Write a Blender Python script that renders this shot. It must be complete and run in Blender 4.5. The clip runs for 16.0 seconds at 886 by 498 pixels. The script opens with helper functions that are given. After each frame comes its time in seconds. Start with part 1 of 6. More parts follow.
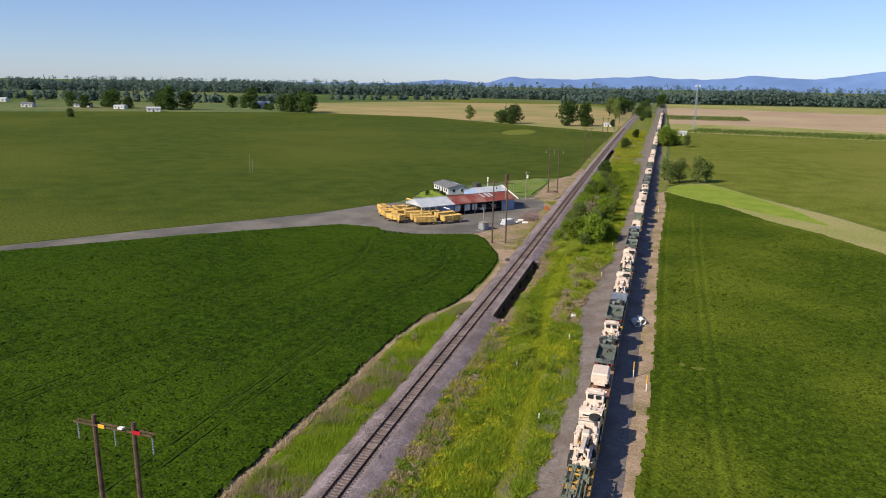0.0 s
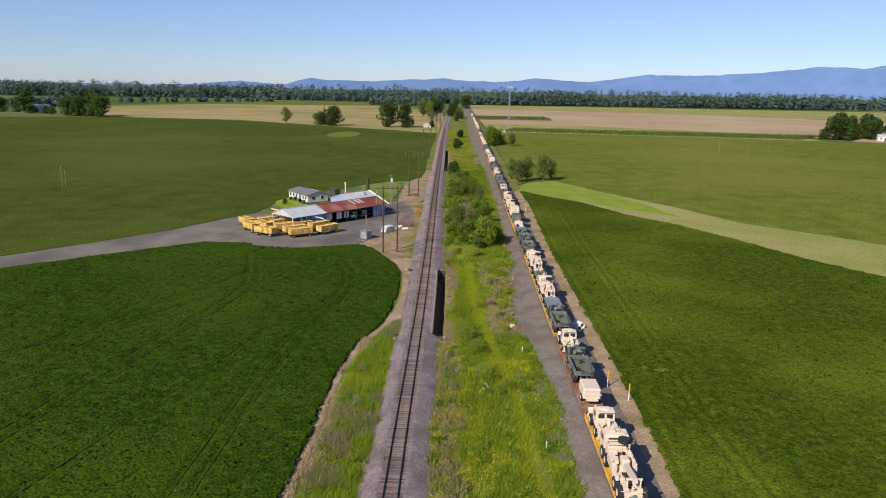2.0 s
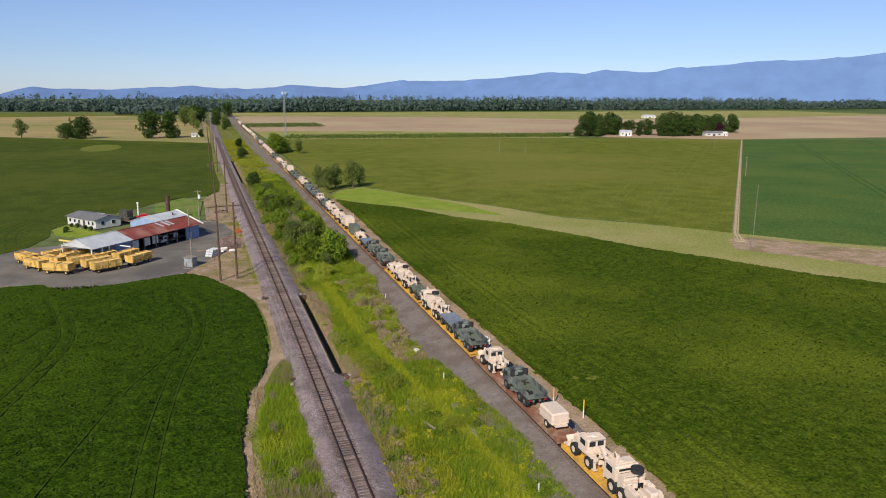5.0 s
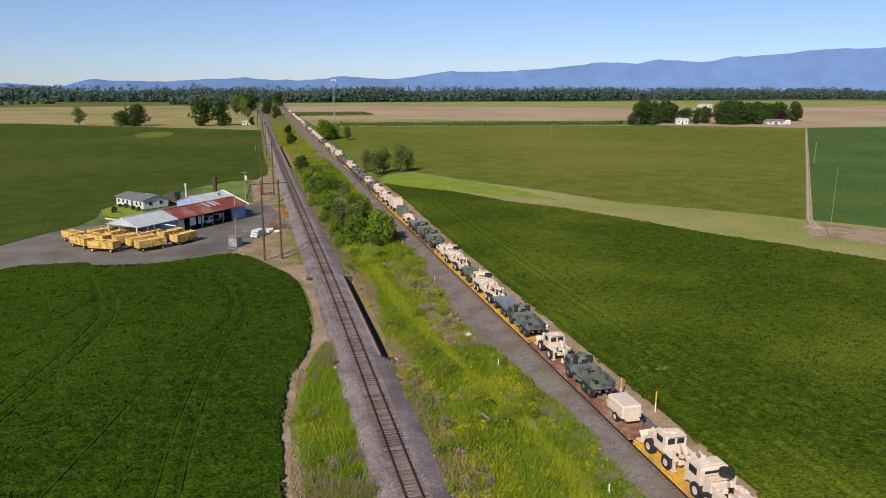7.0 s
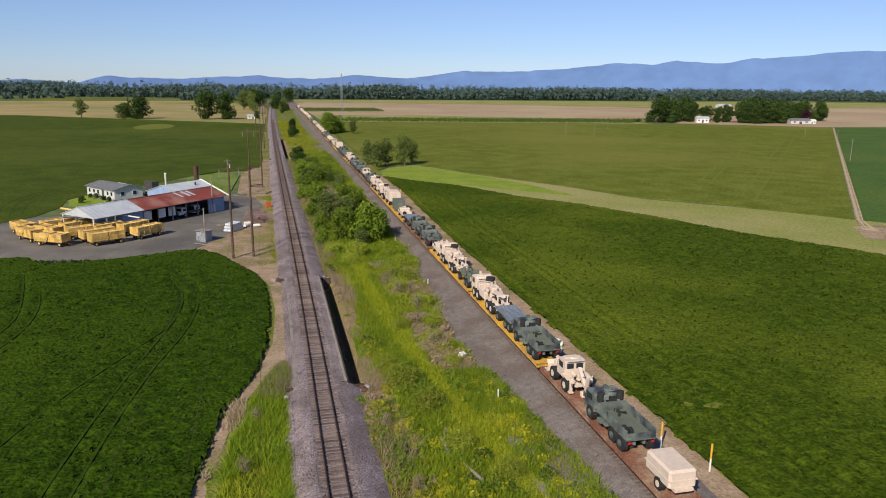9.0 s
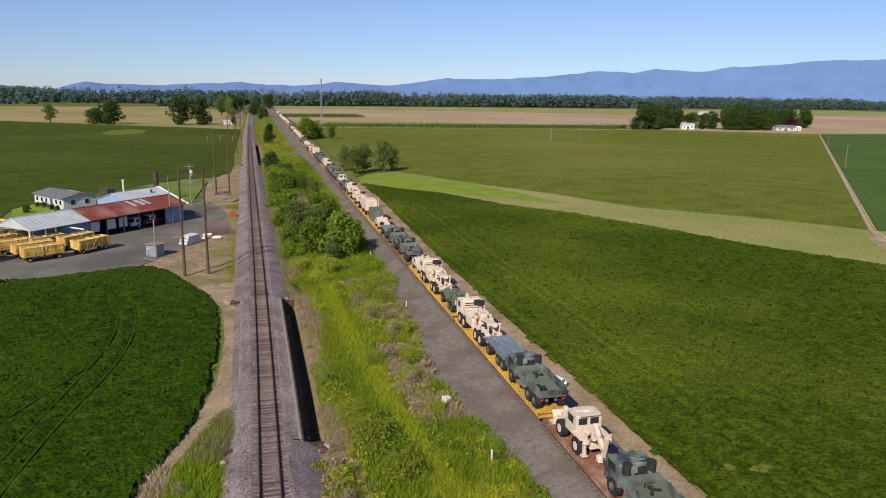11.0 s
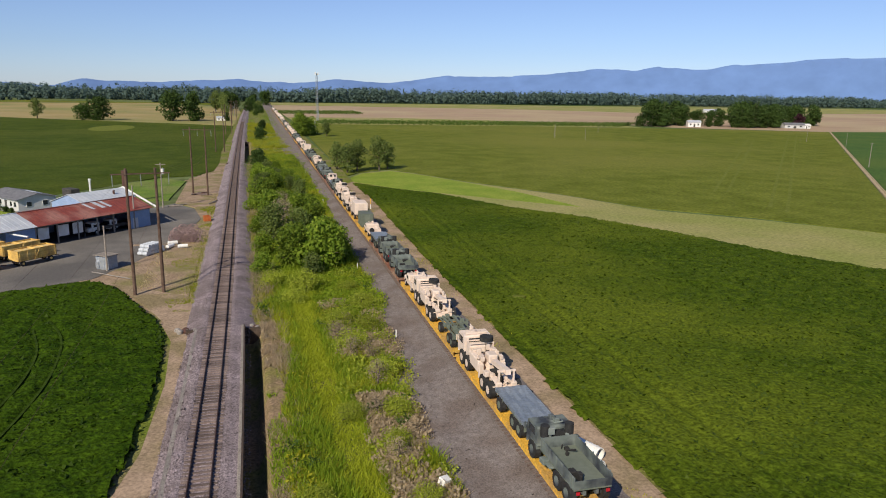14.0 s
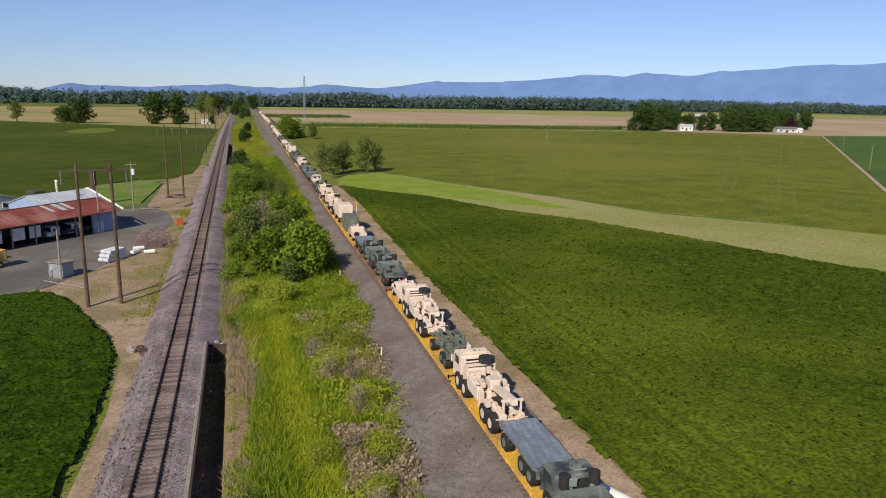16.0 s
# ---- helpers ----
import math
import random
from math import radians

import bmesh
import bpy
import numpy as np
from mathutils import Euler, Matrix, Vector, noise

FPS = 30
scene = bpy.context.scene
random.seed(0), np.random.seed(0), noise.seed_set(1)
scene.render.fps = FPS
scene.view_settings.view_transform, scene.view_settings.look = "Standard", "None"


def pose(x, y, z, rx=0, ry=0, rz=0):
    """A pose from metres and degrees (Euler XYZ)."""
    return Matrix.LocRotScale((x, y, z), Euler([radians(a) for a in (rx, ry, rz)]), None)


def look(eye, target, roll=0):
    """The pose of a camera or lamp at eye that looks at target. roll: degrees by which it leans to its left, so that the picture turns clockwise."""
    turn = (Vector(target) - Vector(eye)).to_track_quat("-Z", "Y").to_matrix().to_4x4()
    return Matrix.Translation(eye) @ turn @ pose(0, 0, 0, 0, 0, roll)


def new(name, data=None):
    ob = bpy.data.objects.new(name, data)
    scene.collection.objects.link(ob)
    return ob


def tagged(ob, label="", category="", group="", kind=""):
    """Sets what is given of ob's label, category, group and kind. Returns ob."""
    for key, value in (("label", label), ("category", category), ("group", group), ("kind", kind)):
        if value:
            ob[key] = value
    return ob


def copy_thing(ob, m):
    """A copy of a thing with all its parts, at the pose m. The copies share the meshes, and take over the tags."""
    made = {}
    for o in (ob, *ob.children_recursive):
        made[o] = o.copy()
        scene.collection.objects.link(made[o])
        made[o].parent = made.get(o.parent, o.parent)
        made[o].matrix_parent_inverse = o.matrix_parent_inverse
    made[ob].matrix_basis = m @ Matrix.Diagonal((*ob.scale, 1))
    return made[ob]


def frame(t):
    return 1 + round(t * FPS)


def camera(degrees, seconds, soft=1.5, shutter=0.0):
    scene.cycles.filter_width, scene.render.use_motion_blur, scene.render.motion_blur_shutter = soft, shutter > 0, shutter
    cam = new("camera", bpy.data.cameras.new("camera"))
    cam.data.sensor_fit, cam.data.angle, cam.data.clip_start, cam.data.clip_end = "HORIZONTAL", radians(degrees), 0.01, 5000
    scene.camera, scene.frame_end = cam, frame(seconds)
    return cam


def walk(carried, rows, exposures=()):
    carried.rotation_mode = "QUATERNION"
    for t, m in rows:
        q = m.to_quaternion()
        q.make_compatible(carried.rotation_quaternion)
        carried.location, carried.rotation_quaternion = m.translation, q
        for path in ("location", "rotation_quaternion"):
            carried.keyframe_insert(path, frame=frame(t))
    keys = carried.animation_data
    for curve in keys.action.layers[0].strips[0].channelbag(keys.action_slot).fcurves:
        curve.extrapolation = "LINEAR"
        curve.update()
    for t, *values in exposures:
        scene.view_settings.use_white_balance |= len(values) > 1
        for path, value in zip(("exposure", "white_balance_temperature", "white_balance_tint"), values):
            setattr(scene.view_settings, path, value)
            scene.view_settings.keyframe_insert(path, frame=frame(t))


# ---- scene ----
cam = camera(64.6, 16.0, 1.0)
PATH = [
    (0, (27.987, -52.38, 42.54), (27.445, -50.514, 42.068), 0.9),
    (0.5, (21.849, -51.632, 42.263), (21.558, -49.709, 41.797), 1.1),
    (1, (15.695, -50.138, 42.098), (15.523, -48.2, 41.634), 1.1),
    (1.5, (10.181, -47.807, 41.908), (10.097, -45.863, 41.448), 1.2),
    (2, (4.572, -44.844, 41.655), (4.573, -42.898, 41.197), 1.1),
    (2.5, (-0.281, -41.459, 41.389), (-0.157, -39.515, 40.935), 1.2),
    (3, (-5.489, -37.247, 41.2), (-5.03, -35.353, 40.749), 1.2),
    (3.5, (-9.76, -33.341, 41.379), (-9.124, -31.496, 40.945), 0.8),
    (4, (-12.597, -30.663, 41.222), (-11.949, -28.82, 40.794), 0.4),
    (6.5, (-13.99, -23.507, 37.138), (-13.354, -21.665, 36.687), 0.1),
    (7, (-12.396, -20.536, 36.097), (-11.877, -18.659, 35.641), 0.2),
    (7.5, (-10.558, -16.532, 34.617), (-10.056, -14.651, 34.16), 0.4),
    (8, (-8.58, -12.069, 33.253), (-8.083, -10.187, 32.796), 0.5),
    (8.5, (-6.511, -7.061, 32.016), (-6.018, -5.177, 31.56), 0.6),
    (9, (-4.329, -1.673, 30.974), (-3.844, 0.213, 30.519), 0.7),
    (9.5, (-2.575, 3.832, 30.706), (-2.079, 5.72, 30.269), 0.8),
    (10, (-1.374, 7.986, 30.336), (-0.856, 9.87, 29.906), 0.9),
    (12.5, (0.529, 16.974, 27.356), (1.067, 18.849, 26.911), 0.9),
    (13, (1.592, 20.361, 27.246), (2.13, 22.235, 26.8), 0.9),
    (13.5, (2.892, 24.4, 27.268), (3.43, 26.274, 26.822), 0.9),
    (14, (4.416, 28.973, 27.401), (4.951, 30.85, 26.961), 1.0),
    (14.5, (5.704, 33.27, 27.458), (6.251, 35.147, 27.034), 1.0),
    (15, (6.57, 36.285, 26.793), (7.13, 38.159, 26.373), 1.0),
    (15.5, (6.908, 37.721, 25.864), (7.469, 39.595, 25.445), 1.0),
    (16, (6.798, 38.204, 25.252), (7.362, 40.075, 24.828), 1.1),
]
walk(cam, [(t, look(eye, target, roll)) for t, eye, target, roll in PATH], [(0, 0.30), (1.5, 0.22), (3.5, 0.12), (7, 0.06), (16, 0.03)])

# ---- world, sun ----
SUN_AZ, SUN_EL = radians(219), radians(36)
world = bpy.data.worlds.new("sky")
scene.world = world
world.use_nodes = True
wn = world.node_tree.nodes
sky = wn.new("ShaderNodeTexSky")
sky.sky_type, sky.sun_disc = "NISHITA", False
sky.sun_elevation, sky.sun_rotation = SUN_EL, SUN_AZ
sky.altitude, sky.air_density, sky.dust_density, sky.ozone_density = 800, 1.0, 0.2, 2.5
wn["Background"].inputs["Strength"].default_value = 0.080
mild = wn.new("ShaderNodeHueSaturation")
mild.inputs["Saturation"].default_value = 0.80
world.node_tree.links.new(sky.outputs[0], mild.inputs["Color"])
cool = wn.new("ShaderNodeMix")
cool.data_type, cool.blend_type = "RGBA", "MULTIPLY"
cool.inputs[0].default_value, cool.inputs[7].default_value = 1.0, (0.78, 0.93, 1.30, 1)
world.node_tree.links.new(mild.outputs[0], cool.inputs[6])
world.node_tree.links.new(cool.outputs[2], wn["Background"].inputs["Color"])
sun = new("sun", bpy.data.lights.new("sun", "SUN"))
sun.data.energy, sun.data.angle, sun.data.color = 5.0, radians(0.55), (1.0, 0.90, 0.73)
sun.matrix_world = look((math.sin(SUN_AZ) * 100, math.cos(SUN_AZ) * 100, math.tan(SUN_EL) * 100), (0, 0, 0))


# ---- materials ----
def mat(name, a, b, scale=1.0, rough=0.9, fine=8.0, bump=0.3, metal=0.0, c=None, big=0.05, amount=0.35, depth=0.05, vary=0.0, shine=0.25):
    """Two colours mixed by a middle noise, darkened and lightened by a fine one, shifted towards c by a large one."""
    m = bpy.data.materials.new(name)
    m.use_nodes = True
    n, l = m.node_tree.nodes, m.node_tree.links
    bsdf = n["Principled BSDF"]
    bsdf.inputs["Roughness"].default_value, bsdf.inputs["Metallic"].default_value = rough, metal
    bsdf.inputs["Specular IOR Level"].default_value = shine
    at = n.new("ShaderNodeTexCoord").outputs["Object"]

    def noise_at(s, detail=3.0):
        t = n.new("ShaderNodeTexNoise")
        t.inputs["Scale"].default_value, t.inputs["Detail"].default_value = s, detail
        l.new(at, t.inputs["Vector"])
        return t.outputs["Fac"]

    def ramp(fac, lo, hi):
        r = n.new("ShaderNodeMapRange")
        r.inputs["From Min"].default_value, r.inputs["From Max"].default_value = lo, hi
        l.new(fac, r.inputs["Value"])
        return r.outputs["Result"]

    def mix(fac, p, q, kind="MIX"):
        x = n.new("ShaderNodeMix")
        x.data_type, x.blend_type = "RGBA", kind
        for sock, v in ((x.inputs[0], fac), (x.inputs[6], p), (x.inputs[7], q)):
            if isinstance(v, tuple):
                sock.default_value = (*v, 1)
            elif isinstance(v, float):
                sock.default_value = v
            else:
                l.new(v, sock)
        return x.outputs[2]

    col = mix(ramp(noise_at(scale), 0.35, 0.65), tuple(a), tuple(b))
    if c:
        col = mix(ramp(noise_at(big, 4.0), 0.45, 0.62), col, tuple(c))
    f = noise_at(fine, 4.0)
    g = n.new("ShaderNodeMapRange")
    g.inputs["From Min"].default_value, g.inputs["From Max"].default_value = 0.3, 0.7
    g.inputs["To Min"].default_value, g.inputs["To Max"].default_value = 1 - amount, 1 + amount
    l.new(f, g.inputs["Value"])
    comb = n.new("ShaderNodeCombineColor")
    for k in range(3):
        l.new(g.outputs["Result"], comb.inputs[k])
    col = mix(1.0, col, comb.outputs[0], "MULTIPLY")
    if vary:
        info = n.new("ShaderNodeObjectInfo")
        h = n.new("ShaderNodeHueSaturation")
        r = n.new("ShaderNodeMapRange")
        r.inputs["To Min"].default_value, r.inputs["To Max"].default_value = 1 - vary, 1 + vary
        l.new(info.outputs["Random"], r.inputs["Value"])
        l.new(r.outputs["Result"], h.inputs["Value"])
        l.new(col, h.inputs["Color"])
        col = h.outputs["Color"]
    l.new(col, bsdf.inputs["Base Color"])
    if bump:
        bp = n.new("ShaderNodeBump")
        bp.inputs["Strength"].default_value, bp.inputs["Distance"].default_value = bump, depth
        l.new(f, bp.inputs["Height"])
        l.new(bp.outputs["Normal"], bsdf.inputs["Normal"])
    return m


def leafy(name, a, b, vary=0.25):
    """Foliage: colour varied leaf by leaf, some light passing through."""
    m = bpy.data.materials.new(name)
    m.use_nodes = True
    n, l = m.node_tree.nodes, m.node_tree.links
    bsdf = n["Principled BSDF"]
    bsdf.inputs["Roughness"].default_value = 0.65
    bsdf.inputs["Specular IOR Level"].default_value = 0.2
    geo = n.new("ShaderNodeNewGeometry")
    x = n.new("ShaderNodeMix")
    x.data_type = "RGBA"
    x.inputs[6].default_value, x.inputs[7].default_value = (*a, 1), (*b, 1)
    l.new(geo.outputs["Random Per Island"], x.inputs[0])
    info, h, r = n.new("ShaderNodeObjectInfo"), n.new("ShaderNodeHueSaturation"), n.new("ShaderNodeMapRange")
    r.inputs["To Min"].default_value, r.inputs["To Max"].default_value = 1 - vary, 1 + vary
    l.new(info.outputs["Random"], r.inputs["Value"])
    l.new(r.outputs["Result"], h.inputs["Value"])
    l.new(x.outputs[2], h.inputs["Color"])
    l.new(h.outputs["Color"], bsdf.inputs["Base Color"])
    tr, add = n.new("ShaderNodeBsdfTranslucent"), n.new("ShaderNodeMixShader")
    l.new(h.outputs["Color"], tr.inputs["Color"])
    add.inputs[0].default_value = 0.45
    l.new(bsdf.outputs[0], add.inputs[1])
    l.new(tr.outputs[0], add.inputs[2])
    l.new(add.outputs[0], n["Material Output"].inputs["Surface"])
    return m


M = dict(
    verge=mat("verge_soil_and_grass", (0.115, 0.150, 0.022), (0.165, 0.185, 0.035), 0.45, fine=4, bump=0.9, depth=0.15, c=(0.21, 0.18, 0.085), big=0.09, amount=0.45, shine=0.03),
    plain=mat("plain_grassland", (0.10, 0.14, 0.05), (0.16, 0.17, 0.07), 0.01, fine=0.2, c=(0.07, 0.11, 0.03), big=0.002, shine=0.03),
    crop=mat("crop_dark_green", (0.0175, 0.0395, 0.002), (0.0395, 0.074, 0.004), 0.8, fine=2.6, bump=0.8, depth=0.3, c=(0.040, 0.073, 0.004), big=0.03, amount=0.55, shine=0.03),
    crop_east=mat("crop_mid_green", (0.032, 0.057, 0.003), (0.068, 0.101, 0.007), 0.9, fine=2.8, bump=0.7, depth=0.25, c=(0.094, 0.122, 0.010), big=0.03, amount=0.5, shine=0.03),
    crop_far=mat("crop_olive_green", (0.100, 0.122, 0.015), (0.145, 0.162, 0.025), 0.10, fine=1.1, bump=0.9, depth=0.3, c=(0.160, 0.166, 0.032), big=0.008, amount=0.3, shine=0.03),
    crop_west=mat("crop_deep_olive_green", (0.043, 0.066, 0.008), (0.068, 0.091, 0.012), 0.10, fine=1.1, bump=0.9, depth=0.3, c=(0.080, 0.098, 0.015), big=0.008, amount=0.3, shine=0.03),
    crop_blue=mat("crop_fresh_green", (0.056, 0.108, 0.026), (0.072, 0.124, 0.030), 0.05, fine=1.0, bump=0.5, depth=0.2, c=(0.085, 0.13, 0.03), big=0.02, amount=0.25, shine=0.03),
    strip=mat("mown_grass_strip", (0.21, 0.235, 0.06), (0.27, 0.26, 0.09), 0.05, fine=1.5, c=(0.31, 0.275, 0.12), big=0.02, amount=0.25, shine=0.03),
    lush=mat("bright_meadow_grass", (0.17, 0.24, 0.03), (0.23, 0.28, 0.045), 0.15, fine=2, amount=0.3, shine=0.03),
    turf=mat("short_green_turf", (0.10, 0.165, 0.03), (0.15, 0.215, 0.04), 0.2, fine=3, c=(0.17, 0.20, 0.06), big=0.08, amount=0.35, shine=0.03),
    dirt=mat("dry_pale_dirt", (0.39, 0.285, 0.20), (0.30, 0.22, 0.15), 0.5, fine=4, c=(0.23, 0.18, 0.10), big=0.15, amount=0.3, shine=0.03),
    lane=mat("pale_lane_dust", (0.46, 0.38, 0.24), (0.38, 0.31, 0.19), 0.5, fine=3, amount=0.2, shine=0.03),
    pressed=mat("pressed_crop", (0.052, 0.095, 0.024), (0.046, 0.088, 0.022), 0.3, fine=2, amount=0.3, shine=0.03),
    faint=mat("faint_crop_track", (0.128, 0.148, 0.026), (0.142, 0.160, 0.030), 0.2, fine=1.5, amount=0.3, shine=0.03),
    soil=mat("brown_brushy_soil", (0.27, 0.19, 0.125), (0.20, 0.15, 0.085), 0.6, fine=4, c=(0.19, 0.17, 0.06), big=0.2, amount=0.4, shine=0.03),
    yard=mat("brown_yard_dirt", (0.36, 0.262, 0.18), (0.27, 0.195, 0.13), 0.4, fine=4, c=(0.21, 0.18, 0.08), big=0.16, amount=0.3, shine=0.03),
    ring=mat("pressed_olive_crop", (0.034, 0.056, 0.007), (0.046, 0.070, 0.010), 0.3, fine=2, amount=0.3, shine=0.03),
    rut=mat("damp_dark_wheel_rut", (0.026, 0.046, 0.006), (0.040, 0.068, 0.009), 0.8, fine=3, amount=0.4, shine=0.03),
    tan=mat("dry_tan_field", (0.30, 0.24, 0.10), (0.36, 0.28, 0.14), 0.02, fine=0.6, c=(0.22, 0.22, 0.08), big=0.006, amount=0.15, shine=0.03),
    plough=mat("ploughed_brown_soil", (0.39, 0.280, 0.19), (0.33, 0.24, 0.16), 0.02, fine=0.5, c=(0.41, 0.325, 0.20), big=0.006, amount=0.12, shine=0.03),
    road=mat("worn_grey_asphalt", (0.155, 0.142, 0.128), (0.20, 0.183, 0.162), 0.15, fine=6, c=(0.12, 0.112, 0.105), big=0.07, amount=0.18, shine=0.03),
    ballast=mat("purple_grey_ballast", (0.215, 0.175, 0.182), (0.31, 0.255, 0.262), 2.2, fine=9, bump=0.8, depth=0.08, c=(0.185, 0.15, 0.15), big=0.25, amount=0.7, shine=0.03),
    gravel=mat("grey_brown_gravel", (0.175, 0.150, 0.140), (0.235, 0.204, 0.190), 1.6, fine=8, bump=0.6, depth=0.06, c=(0.165, 0.135, 0.12), big=0.22, amount=0.32, shine=0.03),
    sleeper=mat("weathered_sleeper_wood", (0.115, 0.082, 0.070), (0.18, 0.138, 0.122), 3, fine=20, amount=0.35, vary=0.45),
    rail=mat("rusty_rail_steel", (0.055, 0.032, 0.026), (0.09, 0.05, 0.04), 2, rough=0.6, fine=20, metal=0.3),
    concrete=mat("stained_concrete", (0.30, 0.27, 0.24), (0.20, 0.18, 0.16), 0.8, fine=8),
    timber=mat("dark_creosoted_timber", (0.05, 0.036, 0.028), (0.085, 0.06, 0.045), 1.5, fine=12),
    pole=mat("brown_pole_wood", (0.075, 0.045, 0.032), (0.13, 0.085, 0.062), 1.5, fine=14),
    greypole=mat("grey_pole_wood", (0.30, 0.26, 0.22), (0.22, 0.19, 0.16), 1.5, fine=14),
    steel=mat("galvanised_steel", (0.48, 0.50, 0.52), (0.38, 0.40, 0.42), 2, rough=0.45, metal=0.6, fine=10, amount=0.15),
    white=mat("white_paint", (0.78, 0.77, 0.74), (0.68, 0.67, 0.63), 1, rough=0.6, fine=6, bump=0.1, amount=0.1),
    yellowp=mat("yellow_post_paint", (0.75, 0.42, 0.05), (0.65, 0.36, 0.04), 3, rough=0.6, fine=9, bump=0.05, amount=0.1),
    redroof=mat("rusty_red_roof_metal", (0.255, 0.065, 0.048), (0.20, 0.052, 0.042), 0.5, rough=0.6, fine=5, c=(0.32, 0.15, 0.12), big=0.2, amount=0.25, metal=0.1),
    silver=mat("silver_roof_metal", (0.60, 0.62, 0.64), (0.50, 0.53, 0.57), 0.4, rough=0.5, fine=5, metal=0.25, amount=0.12),
    blue=mat("blue_wall_metal", (0.22, 0.31, 0.47), (0.27, 0.36, 0.53), 0.6, rough=0.6, fine=6, amount=0.15),
    dark=mat("dark_shed_inside", (0.05, 0.048, 0.045), (0.08, 0.075, 0.07), 1, fine=6),
    glass=mat("dark_window_glass", (0.02, 0.025, 0.03), (0.03, 0.035, 0.04), 1, rough=0.12, bump=0, amount=0.05),
    shingle=mat("dark_roof_shingles", (0.13, 0.13, 0.14), (0.18, 0.18, 0.19), 1, fine=9, amount=0.3),
    hutwall=mat("dull_blue_grey_sheet", (0.26, 0.29, 0.33), (0.32, 0.34, 0.37), 0.8, rough=0.6, fine=6, amount=0.2),
    siding=mat("pale_grey_siding", (0.50, 0.50, 0.50), (0.58, 0.57, 0.56), 0.6, rough=0.7, fine=5, amount=0.1),
    strawload=mat("pale_tan_boards", (0.66, 0.49, 0.22), (0.58, 0.41, 0.16), 1.5, fine=7, amount=0.25),
    wagon=mat("yellow_wagon_paint", (0.66, 0.42, 0.10), (0.72, 0.50, 0.18), 1.2, rough=0.6, fine=6, c=(0.46, 0.29, 0.09), big=0.7, amount=0.2, vary=0.12),
    rubber=mat("black_tyre_rubber", (0.022, 0.022, 0.023), (0.035, 0.034, 0.033), 3, rough=0.85, fine=18, amount=0.2),
    desert=mat("desert_tan_paint", (0.64, 0.52, 0.43), (0.69, 0.565, 0.47), 0.5, rough=0.65, fine=4, bump=0.04, amount=0.06, vary=0.08),
    olive=mat("faded_green_paint", (0.122, 0.142, 0.112), (0.150, 0.170, 0.135), 0.5, rough=0.65, fine=4, bump=0.04, amount=0.07, vary=0.15),
    camo=mat("camouflage_paint", (0.13, 0.155, 0.14), (0.19, 0.21, 0.195), 0.8, rough=0.7, fine=4, bump=0.04, c=(0.042, 0.048, 0.058), big=0.6, amount=0.07, vary=0.2),
    tarp=mat("blue_grey_tarpaulin", (0.15, 0.18, 0.22), (0.20, 0.23, 0.27), 0.6, rough=0.55, fine=4, amount=0.2),
    deckyellow=mat("yellow_flatcar_paint", (0.70, 0.40, 0.05), (0.62, 0.36, 0.07), 0.7, rough=0.6, fine=5, c=(0.40, 0.24, 0.09), big=0.35, amount=0.25),
    deckbrown=mat("rusty_brown_flatcar_paint", (0.20, 0.085, 0.055), (0.26, 0.12, 0.075), 0.7, rough=0.7, fine=5, c=(0.36, 0.25, 0.17), big=0.4, amount=0.3),
    deckwood=mat("dusty_deck_planks", (0.38, 0.26, 0.16), (0.30, 0.19, 0.12), 0.8, fine=7, c=(0.50, 0.38, 0.24), big=0.4, amount=0.3),
    bark=mat("grey_brown_bark", (0.10, 0.08, 0.06), (0.15, 0.12, 0.09), 1.5, fine=10),
    orange=mat("orange_bin_paint", (0.45, 0.13, 0.035), (0.36, 0.10, 0.03), 1, rough=0.6, fine=6),
    redcar=mat("red_car_paint", (0.45, 0.02, 0.03), (0.40, 0.02, 0.03), 1, rough=0.35, fine=4, amount=0.05, bump=0),
    rust=mat("dark_rusted_steel", (0.11, 0.055, 0.04), (0.07, 0.04, 0.035), 2, rough=0.8, fine=10),
    scrap=mat("pinkish_scrap_hoops", (0.28, 0.19, 0.18), (0.20, 0.14, 0.13), 2, fine=9),
    oak=leafy("oak_leaves", (0.040, 0.078, 0.015), (0.082, 0.130, 0.028)),
    shrub=leafy("shrub_leaves", (0.105, 0.180, 0.013), (0.24, 0.315, 0.033)),
    sage=leafy("pale_willow_leaves", (0.11, 0.16, 0.035), (0.19, 0.23, 0.06)),
    weed=leafy("yellow_green_weeds", (0.33, 0.35, 0.013), (0.50, 0.48, 0.04)),
    grass=leafy("fresh_grass_blades", (0.165, 0.27, 0.012), (0.32, 0.40, 0.03)),
    olive_shrub=leafy("olive_shrub_leaves", (0.24, 0.30, 0.025), (0.40, 0.44, 0.055)),
    lime=leafy("soft_yellow_green_grass", (0.235, 0.285, 0.012), (0.37, 0.405, 0.03)),
    brush=leafy("grey_brown_dead_stalks", (0.34, 0.265, 0.165), (0.50, 0.40, 0.27)),
    straw=leafy("dry_grass_blades", (0.36, 0.28, 0.14), (0.48, 0.39, 0.22)),
    cropleaf=leafy("crop_leaves", (0.023, 0.050, 0.002), (0.052, 0.091, 0.004)),
    cropleaf_east=leafy("crop_leaves_pale", (0.045, 0.078, 0.004), (0.094, 0.138, 0.009)),
    purple=leafy("copper_beech_leaves", (0.05, 0.02, 0.03), (0.08, 0.03, 0.04)),
    # far trees: distance haze mixed into the leaf colour, paler and bluer
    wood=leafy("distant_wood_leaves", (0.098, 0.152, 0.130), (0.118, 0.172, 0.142)),
